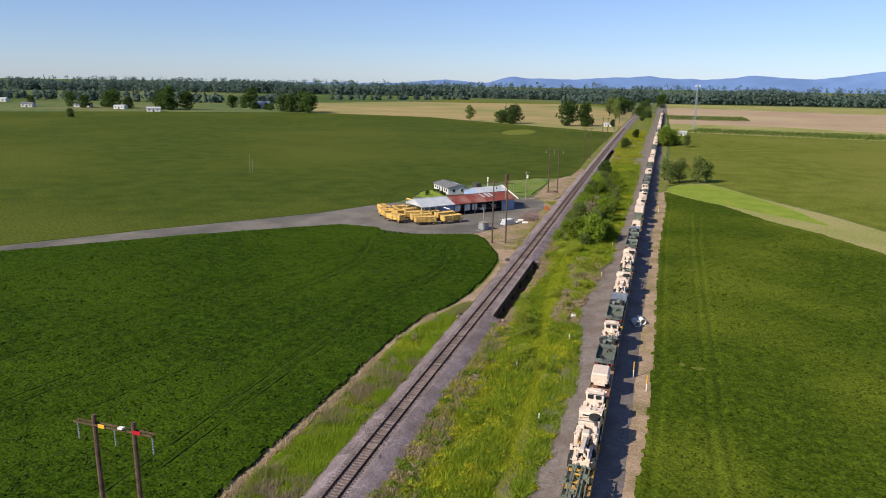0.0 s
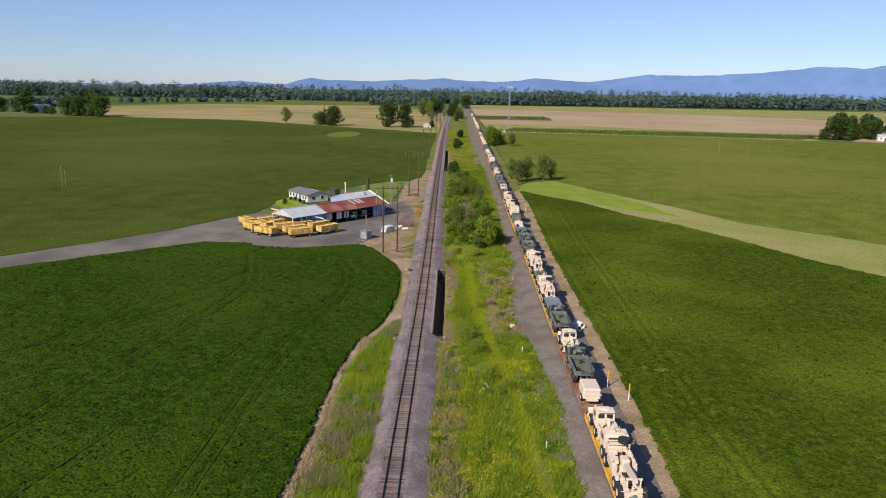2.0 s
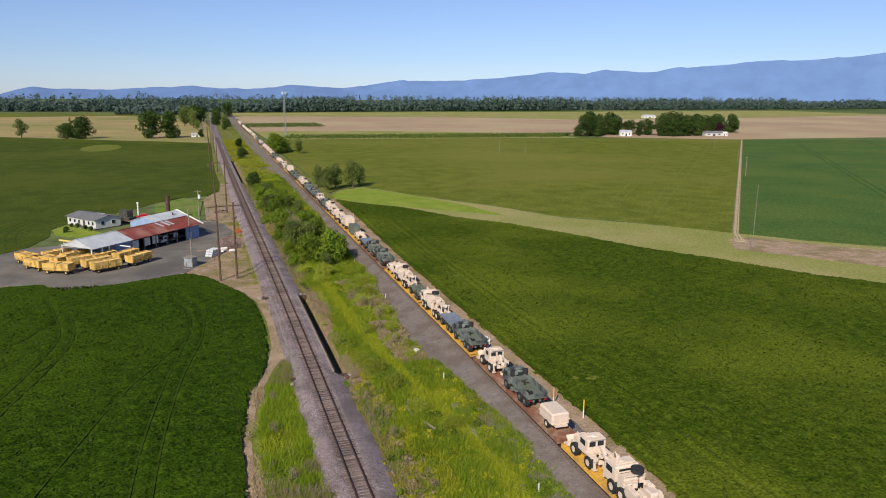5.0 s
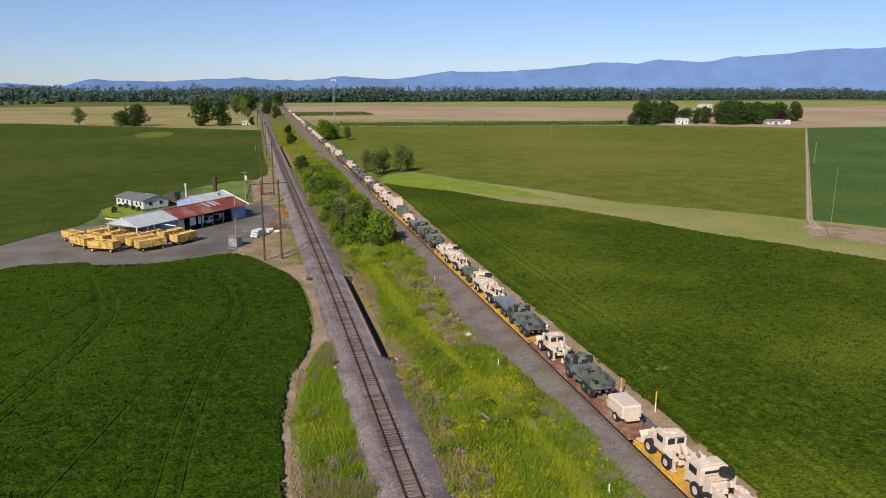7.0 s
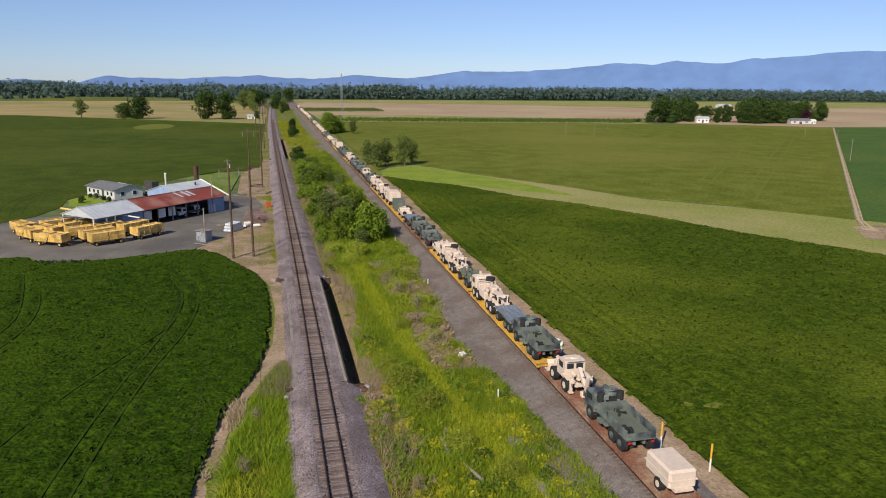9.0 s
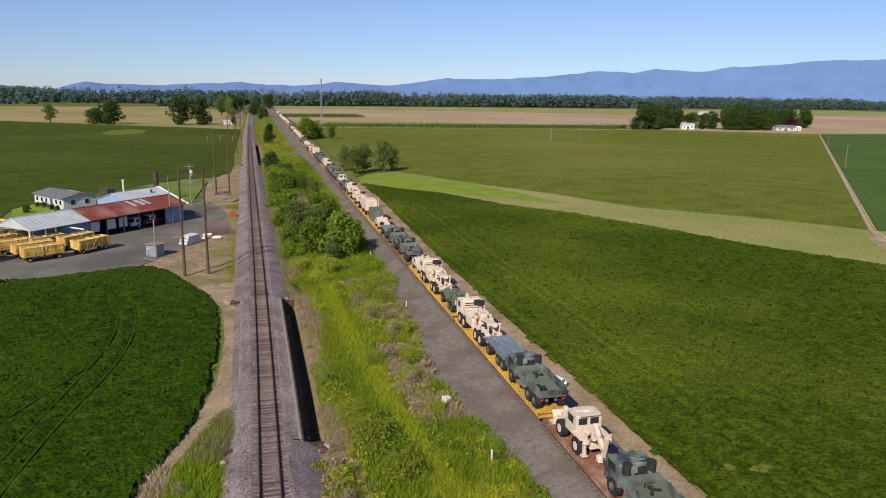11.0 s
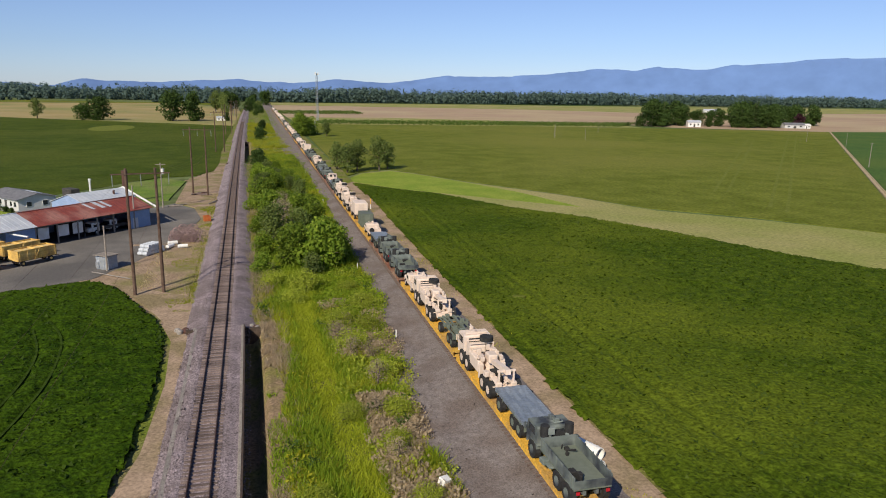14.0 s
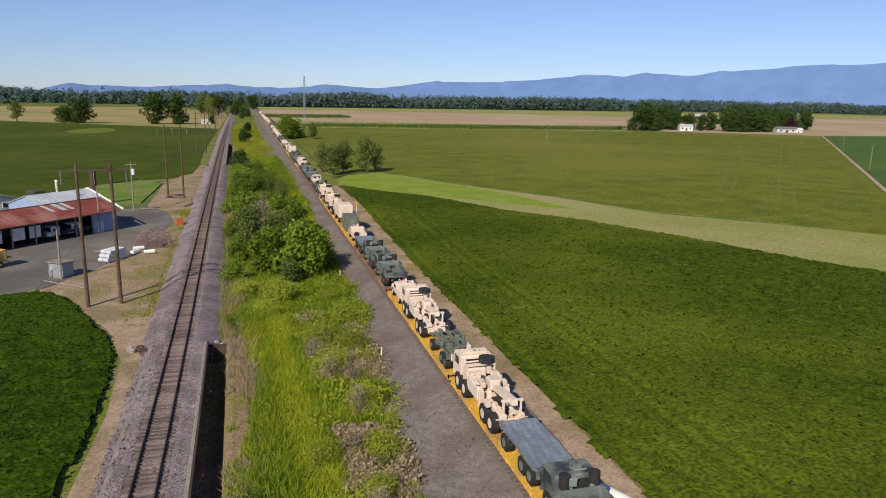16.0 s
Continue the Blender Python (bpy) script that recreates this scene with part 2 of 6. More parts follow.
    vine=leafy("orchard_leaves", (0.07, 0.13, 0.02), (0.12, 0.17, 0.03)),
)


# ---- mesh helpers ----
class Shape:
    """Collects the faces of one mesh."""

    def __init__(self):
        self.v, self.f = [], []

    def add(self, verts, faces, m=None):
        o = len(self.v)
        self.v += [tuple(m @ Vector(p)) if m else tuple(p) for p in verts]
        self.f += [tuple(i + o for i in q) for q in faces]
        return self

    def box(self, x, y, z, sx, sy, sz, rz=0.0, chamfer=0.0, m=None):
        """A box centred on x, y that stands on z; chamfer cuts its edges back."""
        a, b, c = sx / 2, sy / 2, chamfer
        t = Matrix.Translation((x, y, z)) @ Matrix.Rotation(rz, 4, "Z")
        t = m @ t if m else t
        if not c:
            p = [(i * a, j * b, k) for k in (0, sz) for i, j in ((-1, -1), (1, -1), (1, 1), (-1, 1))]
            return self.add(p, [(3, 2, 1, 0), (4, 5, 6, 7), (0, 1, 5, 4), (1, 2, 6, 5), (2, 3, 7, 6), (3, 0, 4, 7)], t)
        ring = lambda a, b, c, z: [(-a + c, -b, z), (a - c, -b, z), (a, -b + c, z), (a, b - c, z), (a - c, b, z), (-a + c, b, z), (-a, b - c, z), (-a, -b + c, z)]
        p = ring(a, b, c, 0) + ring(a, b, c, sz - c) + ring(a - c, b - c, c * 0.4, sz)
        f = [tuple(range(7, -1, -1)), tuple(range(16, 24))]
        f += [(i + k, (i + 1) % 8 + k, (i + 1) % 8 + 8 + k, i + 8 + k) for k in (0, 8) for i in range(8)]
        return self.add(p, f, t)

    def tube(self, p, q, r, r2=None, n=8, caps=True):
        p, q = Vector(p), Vector(q)
        turn = (q - p).to_track_quat("Z", "Y")
        r2 = r if r2 is None else r2
        c = [Vector((math.cos(2 * math.pi * i / n), math.sin(2 * math.pi * i / n), 0)) for i in range(n)]
        v = [p + turn @ (k * r) for k in c] + [q + turn @ (k * r2) for k in c]
        f = [(i, (i + 1) % n, n + (i + 1) % n, n + i) for i in range(n)]
        if caps:
            f += [tuple(range(n - 1, -1, -1)), tuple(range(n, 2 * n))]
        return self.add(v, f)

    def prism(self, outline, y0, y1, m=None):
        """Extrudes an x, z outline from y0 to y1."""
        n = len(outline)
        v = [(x, y0, z) for x, z in outline] + [(x, y1, z) for x, z in outline]
        f = [tuple(range(n)), tuple(range(2 * n - 1, n - 1, -1))] + [(i, n + i, n + (i + 1) % n, (i + 1) % n) for i in range(n)]
        return self.add(v, f, m)

    def slab(self, pts, thick):
        """A flat panel from its corners, thickened downwards."""
        n = len(pts)
        v = list(pts) + [(x, y, z - thick) for x, y, z in pts]
        return self.add(v, [tuple(range(n)), tuple(range(2 * n - 1, n - 1, -1))] + [(i, n + i, n + (i + 1) % n, (i + 1) % n) for i in range(n)])

    def mesh(self, name, material):
        me = bpy.data.meshes.new(name)
        me.from_pydata(self.v, [], self.f)
        me.materials.append(M[material])
        return me


def part(name, shape, material, parent=None, label=""):
    ob = new(name, shape.mesh(name, material) if isinstance(shape, Shape) else shape)
    ob.parent = parent
    return tagged(ob, label)


def thing(name, label, category, at=None, group="", kind=""):
    ob = new(name)
    ob.matrix_world = at or Matrix()
    return tagged(ob, label, category, group, kind)


def sheet(name, verts, quads, material, smooth=False):
    """A mesh from number arrays, quads or triangles."""
    verts, quads = np.asarray(verts, np.float32), np.asarray(quads, np.int32)
    me = bpy.data.meshes.new(name)
    k = quads.shape[1]
    me.vertices.add(len(verts))
    me.vertices.foreach_set("co", verts.ravel())
    me.loops.add(quads.size)
    me.loops.foreach_set("vertex_index", quads.ravel())
    me.polygons.add(len(quads))
    me.polygons.foreach_set("loop_start", np.arange(0, quads.size, k, dtype=np.int32))
    me.polygons.foreach_set("loop_total", np.full(len(quads), k, np.int32))
    if smooth:
        me.polygons.foreach_set("use_smooth", np.ones(len(quads), bool))
    me.update()
    me.validate()
    me.materials.append(M[material])
    return me


def inside(x, y, poly):
    hit = np.zeros(x.shape, bool)
    for (x0, y0), (x1, y1) in zip(poly, poly[1:] + poly[:1]):
        if y0 != y1:
            hit ^= ((y0 > y) != (y1 > y)) & (x < (x1 - x0) * (y - y0) / (y1 - y0) + x0)
    return hit


def lumps(x, y, size, seed):
    """Smooth noise from 0 to 1 with lumps of the given size."""
    rng = np.random.default_rng(seed)
    g = rng.random((64, 64))
    u, v = x / size, y / size
    i, j = np.floor(u).astype(int), np.floor(v).astype(int)
    a, b = u - i, v - j
    a, b = a * a * (3 - 2 * a), b * b * (3 - 2 * b)
    at = lambda p, q: g[p % 64, q % 64]
    return (at(i, j) * (1 - a) + at(i + 1, j) * a) * (1 - b) + (at(i, j + 1) * (1 - a) + at(i + 1, j + 1) * a) * b


def near_line(x, y, line):
    d = np.full(x.shape, 1e9)
    for (x0, y0), (x1, y1) in zip(line, line[1:]):
        dx, dy = x1 - x0, y1 - y0
        t = np.clip(((x - x0) * dx + (y - y0) * dy) / (dx * dx + dy * dy), 0, 1)
        d = np.minimum(d, np.hypot(x - x0 - t * dx, y - y0 - t * dy))
    return d


# ---- the lie of the land ----
def xm(y):
    """The middle of the open track."""
    y = np.maximum(y, 0.0)
    return 0.8 - 1.15 * np.exp(-((y / 70) ** 2)) + 1.0e-5 * y * y


def xt(y):
    """The middle of the train's track."""
    return 23.4 + 0.0185 * y


BRIDGE = (66.8, 108.8)
BRIDGES = (BRIDGE, (296.0, 404.0))


def land(x, y):
    """The ground's height: level, but for the hollow beside and under the bridge."""
    r = x - xm(y)
    run = sum(np.clip((y - a + 1) / 1.5, 0, 1) * np.clip((b + 1 - y) / 1.5, 0, 1) for a, b in BRIDGES)
    k = np.clip((r + 3.0) / 2.0, 0, 1) * np.clip((4.9 - r) / 0.9, 0, 1) * run
    return -2.6 * k * k * (3 - 2 * k) + 0.12 * (lumps(x, y, 3.0, 5) - 0.5) * (np.abs(x - 10) < 45)


def grid(name, xs, ys, z, material):
    gx, gy = np.meshgrid(xs, ys)
    v = np.stack([gx, gy, z(gx, gy)], -1).reshape(-1, 3)
    n, m = len(xs), len(ys)
    i = (np.arange(m - 1)[:, None] * n + np.arange(n - 1)).ravel()
    return sheet(name, v, np.stack([i, i + 1, i + n + 1, i + n], 1), material, True)


xs = np.r_[-4900, -3000, -1800, -1000, -600, -300, -150, -80, np.arange(-50, -4, 1.0), np.arange(-4, 8, 0.5), np.arange(8, 50, 1.0), 60, 80, 150, 300, 600, 1000, 1800, 3000, 4900]
ys = np.r_[-4900, -2500, -1000, -400, -150, -80, -40, np.arange(-20, 420, 1.0), 450, 550, 700, 1000, 1600, 2600, 4900]
# far ground takes the grassland colour, the railway land the verge colour
ground = tagged(new("ground", grid("ground", xs, ys, lambda x, y: land(x, y) - 0.15 * (np.abs(x - 10) < 36), "plain")), "flat farmland reaching the horizon", "ground", kind="structure")


def field(name, poly, material, z, label, cell=0.0, height=0.0, lines=(), seed=1):
    """A field: a flat sheet, or near the camera a bumpy crop surface with wheel tracks pressed into it."""
    if not cell:
        me = Shape().slab([(x, y, z) for x, y in poly], 0.3).mesh(name, material)
        return tagged(new(name, me), label, "field", kind="structure")
    px, py = [p[0] for p in poly], [p[1] for p in poly]
    xs, ys = np.arange(min(px), max(px) + cell, cell), np.arange(min(py), max(py) + cell, cell)
    gx, gy = np.meshgrid(xs, ys)
    gx = gx + (lumps(gx, gy, cell * 1.7, seed) - 0.5) * cell * 0.7
    gy = gy + (lumps(gx, gy, cell * 1.7, seed + 1) - 0.5) * cell * 0.7
    rag = (lumps(gx, gy, 1.3, seed + 2) - 0.5) * 0.5
    keep = inside(gx + rag, gy + rag, poly)
    h = height * (0.55 + 0.5 * lumps(gx, gy, 1.1, seed + 3) + 0.45 * np.random.default_rng(seed).random(gx.shape) + 0.12 * lumps(gx, gy, 6.0, seed + 7))
    for line in lines:
        h = h * np.clip(near_line(gx, gy, line) / 0.45, 0.3, 1)
    n, m = len(xs), len(ys)
    gz = z + np.where(keep, h, 0.0)
    i = (np.arange(m - 1)[:, None] * n + np.arange(n - 1)).ravel()
    q = np.stack([i, i + 1, i + n + 1, i + n], 1)
    q = q[keep.ravel()[q].sum(1) >= 3]
    used, q = np.unique(q, return_inverse=True)
    v = np.stack([gx, gy, gz], -1).reshape(-1, 3)[used]
    # the crop's edge drops to the soil
    return tagged(new(name, sheet(name, v, q.reshape(-1, 4), material, False)), label, "field", kind="structure")


# ---- fields, roads and soil ----
verge_strip = [(-14, -60), (-9, 60), (-9, 118), (-20, 138), (-4, 205), (-12, 250), (-6, 275), (-4, 440), (-2, 600), (4, 1000), (48, 1000), (40, 560), (36, 262), (35, 236), (34, 135), (31, 20), (31, -60)]
gx = np.r_[np.arange(-30, -4, 1.0), np.arange(-4, 8, 0.5), np.arange(8, 56, 1.0)]
gy = np.r_[np.arange(-60, 420, 1.0), np.arange(420, 1000, 8.0)]
vx, vy = np.meshgrid(gx, gy)
n, i = len(gx), (np.arange(len(gy) - 1)[:, None] * len(gx) + np.arange(len(gx) - 1)).ravel()
quads = np.stack([i, i + 1, i + n + 1, i + n], 1)
ok = inside(vx, vy, verge_strip).ravel()
quads = quads[ok[quads].any(1)]
mx, my = vx.ravel()[quads].mean(1), vy.ravel()[quads].mean(1)
mr = mx - xm(my)
bare = (mr > 1) & (mr < 6.6 + 1.6 * (lumps(mx, my, 2.5, 31) - 0.5)) & (((my > 64) & (my < 111)) | ((my > 293) & (my < 407)))
trodden = (mr < -2) & (my > 114) & (my < 300)
verts = np.stack([vx, vy, land(vx, vy) + 0.03], -1).reshape(-1, 3)
tagged(new("verge", sheet("verge", verts, quads[~bare & ~trodden], "verge", True)), "railway land of dry soil and patchy weeds", "ground", kind="structure")

tagged(new("bare_hollow", sheet("bare_hollow", verts, quads[bare], "soil", True)), "brown bare soil in the hollow beside the bridge", "ground", kind="structure")

tagged(new("trodden_verge", sheet("trodden_verge", verts, quads[trodden], "yard", True)), "trodden brown dirt between the yard and the track", "ground", kind="structure")

W_EDGE = [(-13, -40), (-11.8, 12), (-11, 31), (-10.8, 50), (-9, 64), (-5.8, 73), (-4.8, 82), (-4.3, 95), (-4.8, 107), (-6.6, 115), (-9.8, 122.5), (-13.5, 131), (-17.5, 135)]
TRAM_W = [
    [(-23.6, 0), (-22.4, 40), (-21.9, 52), (-20.9, 63), (-19.8, 72), (-18.2, 82.5), (-16.9, 91), (-16.4, 98), (-16.9, 106), (-19.5, 114)],
    [(-21.2, 0), (-20.3, 39), (-19.5, 55), (-18.3, 67.5), (-16.9, 77.5), (-15.3, 85), (-14.4, 92), (-14.2, 100), (-15.4, 110), (-18.5, 117)],
    [(-52, 10), (-46, 45), (-41.7, 65), (-40.7, 70), (-38.9, 78.5), (-37.6, 88), (-36.9, 94), (-37.3, 100), (-40.5, 113), (-42.8, 121)],
    [(-49.6, 10), (-43.8, 45), (-40, 61), (-38.9, 67.7), (-37.3, 75.5), (-35.9, 82.6), (-34.9, 89.6), (-34.6, 95), (-35.6, 103), (-37.8, 111)],
    [(-40, 12), (-35.4, 30), (-30.8, 47), (-25.8, 68), (-21, 80), (-17.5, 89)],
    [(-66, 20), (-57, 47), (-48.4, 73), (-43, 84), (-39, 92)],
    [(-72, 20), (-64, 47), (-56, 73), (-50, 88)],
    [(-60, 58), (-53, 73), (-47.7, 85.7), (-45, 91.7), (-41.8, 98.3), (-39, 107)],
]
field("field_west_near", W_EDGE + [(-24, 132), (-31, 129.5), (-40, 127.5), (-43.5, 130), (-46, 134), (-58, 134), (-76, 119), (-94, 103), (-121, 75.5), (-190, 5), (-190, -40)],
      "crop", 0.02, "dark green crop field with wheel tracks", 0.45, 0.36, TRAM_W, 11)
TRAM_E = [[(40.5, 0), (40, 37), (40.8, 56), (41.4, 89), (43, 146), (46, 190)], [(38.3, 0), (38.2, 37), (39, 56), (39.6, 89), (41, 146), (43.5, 195)],
          [(30.6, -40), (31, 16), (32, 34), (32.8, 66), (33.3, 102), (34, 135), (35.4, 175), (36.6, 200), (36.8, 224)], [(59.3, 106.8), (60, 110.5), (62.7, 113.4), (67.9, 115.2), (71, 113.5), (72, 110)]]
field("field_east_near", [(29, -40), (29.3, 16), (30.4, 34), (31.2, 66), (31.7, 102), (32.4, 135), (33.8, 175), (35.0, 199), (35, 237), (46.3, 220), (55, 211), (66, 186), (78, 170), (88, 150), (97, 127), (108, 109), (116, 93), (135, 70), (190, 20), (190, -40)],
      "crop_east", 0.02, "dark green crop field beside the railway", 0.46, 0.34, TRAM_E, 21)
field("field_west_far", [(-420, -120), (-205, 5), (-126, 82), (-106, 109), (-85, 133.5), (-72, 150), (-61, 170.5), (-56.5, 177), (-54, 190), (-55.5, 202), (-53, 209.5), (-48, 219), (-40, 228), (-32, 240), (-29, 247), (-20, 260), (-10, 263), (-5.5, 275), (-4.5, 300), (-5, 350), (-4, 440), (-3, 480), (-2, 570), (-107, 640), (-213, 715), (-365, 737), (-560, 640), (-663, 566), (-1200, 400), (-1200, -120)],
      "crop_west", 0.10, "wide olive green crop field")
field("tan_field", [(-2, 574), (-107, 644), (-213, 719), (-365, 741), (-470, 900), (-509, 1028), (-420, 1200), (-128, 1278), (-1, 1089), (3, 850)],
      "tan", 0.06, "pale dry grass field")
field("green_field_west_back", [(-380, 1250), (-128, 1285), (-40, 1200), (-40, 1330), (-380, 1420)], "crop_far", 0.05, "narrow green field before the woods")
field("mown_strip", [(36, 240), (46.3, 221), (55, 212), (66, 187), (78, 171), (88, 151), (97, 128), (108, 110), (116, 94), (135, 71), (190, 21), (330, -100), (330, 0), (190, 80), (147, 122), (136, 137), (117, 160), (100, 176), (88.5, 203), (70, 235), (60, 258), (53, 269), (42, 262), (36.5, 250)],
      "strip", 0.06, "mown pale green grass strip between the crops")
field("strip_tip", [(36, 241), (46, 223), (58, 211), (72, 196), (84, 184), (78, 212), (69, 235), (60, 256), (53, 267), (42, 261), (36.5, 250)],
      "lush", 0.09, "bright green end of the mown strip")
field("bare_soil", [(120, 118), (128, 108), (140, 92), (200, 36), (330, -70), (330, -20), (200, 62), (150, 112), (136, 130), (128, 130)],
      "dirt", 0.09, "bare pale soil where the farm lane meets the strip")
field("field_east_far", [(36.6, 256), (42, 265), (53, 272), (60, 261), (70, 238), (88.5, 206), (100, 179), (117, 163), (135.2, 137.1), (461.3, 497.6), (455, 502), (359, 540), (212, 577), (64, 596), (46, 596), (40, 400)],
      "crop_far", 0.13, "wide olive green crop field beyond the strip")
field("lane", [(127.4, 126.5), (129.6, 124.6), (136.6, 135.6), (462.8, 496.7), (461.6, 497.3), (135.5, 136.7)], "lane", 0.16, "pale farm lane between two fields")
field("field_east_lane", [(136.9, 135.4), (150, 120), (200, 76), (330, -8), (900, -50), (1000, 380), (463.1, 496.4)], "crop_blue", 0.14, "fresh green crop field beside the farm lane")
field("ploughed_field", [(46, 735), (50, 1240), (440, 1120), (569, 1005), (800, 1000), (1500, 1150), (1500, 420), (560, 505), (462, 505), (360, 565), (330, 640), (150, 735)], "plough", 0.05, "bare brown ploughed field")
field("orchard_ground", [(46, 600), (64, 600), (212, 581), (330, 560), (330, 640), (150, 733), (46, 733)], "strip", 0.06, "dry grass under the young orchard")
field("green_field_east_back", [(50, 1245), (440, 1125), (569, 1010), (800, 1005), (1500, 1155), (1500, 1500), (50, 1450)], "strip", 0.04, "pale green field before the woods")
field("road", [(-330, -120), (-205, -3), (-126, 73), (-94, 104.5), (-76, 120.5), (-58, 135.5), (-46, 135.5), (-43, 131), (-40, 129), (-31, 131), (-24, 133.5), (-17.5, 136.5), (-13, 146), (-9.5, 157), (-6.5, 170), (-5, 184), (-7, 197), (-12, 206), (-16, 200), (-30, 190), (-40, 178), (-56, 176), (-61, 170), (-72, 149), (-85, 132.5), (-106, 107.5), (-126, 80.5), (-205, 3.5), (-330, -112)],
      "road", 0.08, "worn grey farm road and asphalt yard")
field("dirt_yard", [(-17, 136), (-9.5, 124.5), (-6, 118), (-3.6, 124), (-3.2, 200), (-3, 290), (-5, 272), (-10, 260), (-12, 250), (-12, 207), (-7, 199), (-4.5, 184), (-6, 170), (-9, 157), (-12.5, 146)], "yard", 0.07, "bare brown dirt beside the yard")
field("lawn", [(-55, 201), (-53, 193), (-50, 189), (-44, 186.5), (-40, 190), (-45, 200), (-52, 209)], "lush", 0.12, "bright green lawn by the house")
field("shed_lawn", [(-28, 226), (-20, 211), (-14, 212), (-12.5, 248), (-20, 257), (-29, 244)], "turf", 0.12, "bright green grass behind the shed")
def track_line(line, wide, z, material, label):
    """A pressed wheel track as a narrow strip."""
    pts, side = [Vector((*p, 0)) for p in line], []
    for k, p in enumerate(pts):
        d = (pts[min(k + 1, len(pts) - 1)] - pts[max(k - 1, 0)]).normalized()
        side.append(Vector((-d.y, d.x, 0)) * wide / 2)
    poly = [(p + s) for p, s in zip(pts, side)] + [(p - s) for p, s in reversed(list(zip(pts, side)))]
    me = Shape().slab([(p.x, p.y, z) for p in poly][::-1], 0.05).mesh("wheel_track", material)
    return tagged(new("wheel_track", me), label, "wheel track", kind="structure")


def smooth(line, rounds=2):
    """Rounds the corners of a line."""
    for _ in range(rounds):
        line = line[:1] + [(p[0] * (1 - s) + q[0] * s, p[1] * (1 - s) + q[1] * s) for p, q in zip(line, line[1:]) for s in (0.25, 0.75)] + line[-1:]
    return line


# narrow strips, darker than the crop, laid along each rut
for line in TRAM_W:
    track_line(smooth(line), 0.24, 0.30, "rut", "dark wheel rut pressed into the green crop")
for k in range(3):
    track_line(smooth([(-60 - 2.4 * k, 180 - k), (-64 - 2.6 * k, 198), (-62 - 2.6 * k, 214 + k), (-54 - 1.5 * k, 226 + 2.2 * k), (-42, 238 + 2.4 * k)]), 0.4, 0.125, "ring", "dark curved wheel rut in the olive crop")
for k in range(4):
    track_line(smooth([(-9 - 2 * k, 330), (-11 - 2.2 * k, 296), (-17 - 2.4 * k, 276 + k), (-30 - 2 * k, 262 + 3 * k), (-46, 250 + 4 * k)]), 0.45, 0.125, "ring", "dark curved wheel rut in the olive crop")
track_line(smooth([(x - 1.5, y) for x, y in W_EDGE[4:11]]), 0.28, 0.34, "rut", "dark wheel rut along the edge of the crop")
for off in (42, 45, 108, 111):
    track_line([(138 + off * 0.95 + t * 328, 130 - off * 0.82 + t * (362 + off * 0.6)) for t in (0.02, 0.25, 0.5, 0.75, 0.97)], 0.9, 0.17, "pressed", "pressed wheel track in the green crop")
for x0, y0, x1, y1 in ((132.6, 176, 418, 492), (130.4, 167.5, 425, 492), (136, 203, 320, 418), (139, 201, 323, 416)):
    track_line([(x0 + (x1 - x0) * t, y0 + (y1 - y0) * t) for t in (0, 0.25, 0.5, 0.75, 1)], 0.9, 0.16, "faint", "pale wheel track in the olive crop")
for off in (-0.5, 0.5):
    track_line([(129 + off, 127), (136 + off * 0.7, 136.4 - off * 0.7), (462.1 + off * 0.7, 497 - off * 0.7)], 0.35, 0.19, "dirt", "worn wheel rut on the farm lane")
for z, poly in zip((0.06, 0.085, 0.11), ([(-12, -40), (-10.8, 12), (-10, 31), (-9.8, 50), (-8, 63), (-5, 72), (-3.4, 76), (-3.4, 118), (-6, 114), (-4.2, 107), (-3.7, 95), (-4.2, 82), (-5.6, 74.5), (-9.2, 65), (-11.2, 50), (-11.4, 31), (-12.2, 12), (-13.4, -40)],
             [(-5.2, 74), (-4.2, 82), (-3.7, 95), (-4.2, 107), (-6, 115), (-9, 122.4), (-12.8, 130), (-16, 134.6), (-9, 129), (-2.6, 124), (-2.3, 110), (-2.4, 76)],
             [(27, -40), (28, 30), (28.6, 70), (29.6, 120), (31, 180), (33, 236), (36, 240), (35.4, 199), (34.2, 175), (32.8, 135), (32.1, 102), (31.6, 66), (30.8, 34), (29.7, 16), (29.4, -40)])):
    field("dirt_edge", poly, "dirt", z, "bare dirt strip along the crop")


for x, y, rx, ry in ((39.4, 114, 0.9, 0.6), (35.4, 54.6, 0.6, 0.4), (37.9, 53.8, 1.0, 0.4)):
    field("bare_patch", [(x + rx * (1 + 0.25 * math.sin(3 * a + x)) * math.cos(a), y + ry * (1 + 0.25 * math.cos(2 * a + y)) * math.sin(a)) for a in [k * 0.4488 for k in range(14)]], "faint", 0.44, "withered pale patch in the crop")
field("pale_oval", [(-78 + 13 * math.cos(a), 535 + 34 * math.sin(a)) for a in [k * 0.314 for k in range(20)]], "faint", 0.13, "pale green oval patch in the crop")



# ---- railway ----
def along(name, profile, centre, ys, material, label, category, kind="structure", jitter=0.0, seed=3):
    """A bed swept along a track from an offset, height profile."""
    rng = np.random.default_rng(seed)
    off, h = np.array(profile).T
    y = np.asarray(ys, float)[:, None]
    x = centre(y) + off + (rng.random((len(y), len(off))) - 0.5) * jitter
    z = h + np.zeros_like(x) + (rng.random(x.shape) - 0.5) * jitter * 0.12
    v = np.stack([x, y + 0 * x, z], -1).reshape(-1, 3)
    n = len(off)
    i = (np.arange(len(y) - 1)[:, None] * n + np.arange(n - 1)).ravel()
    return tagged(new(name, sheet(name, v, np.stack([i, i + 1, i + n + 1, i + n], 1), material)), label, category, kind=kind)


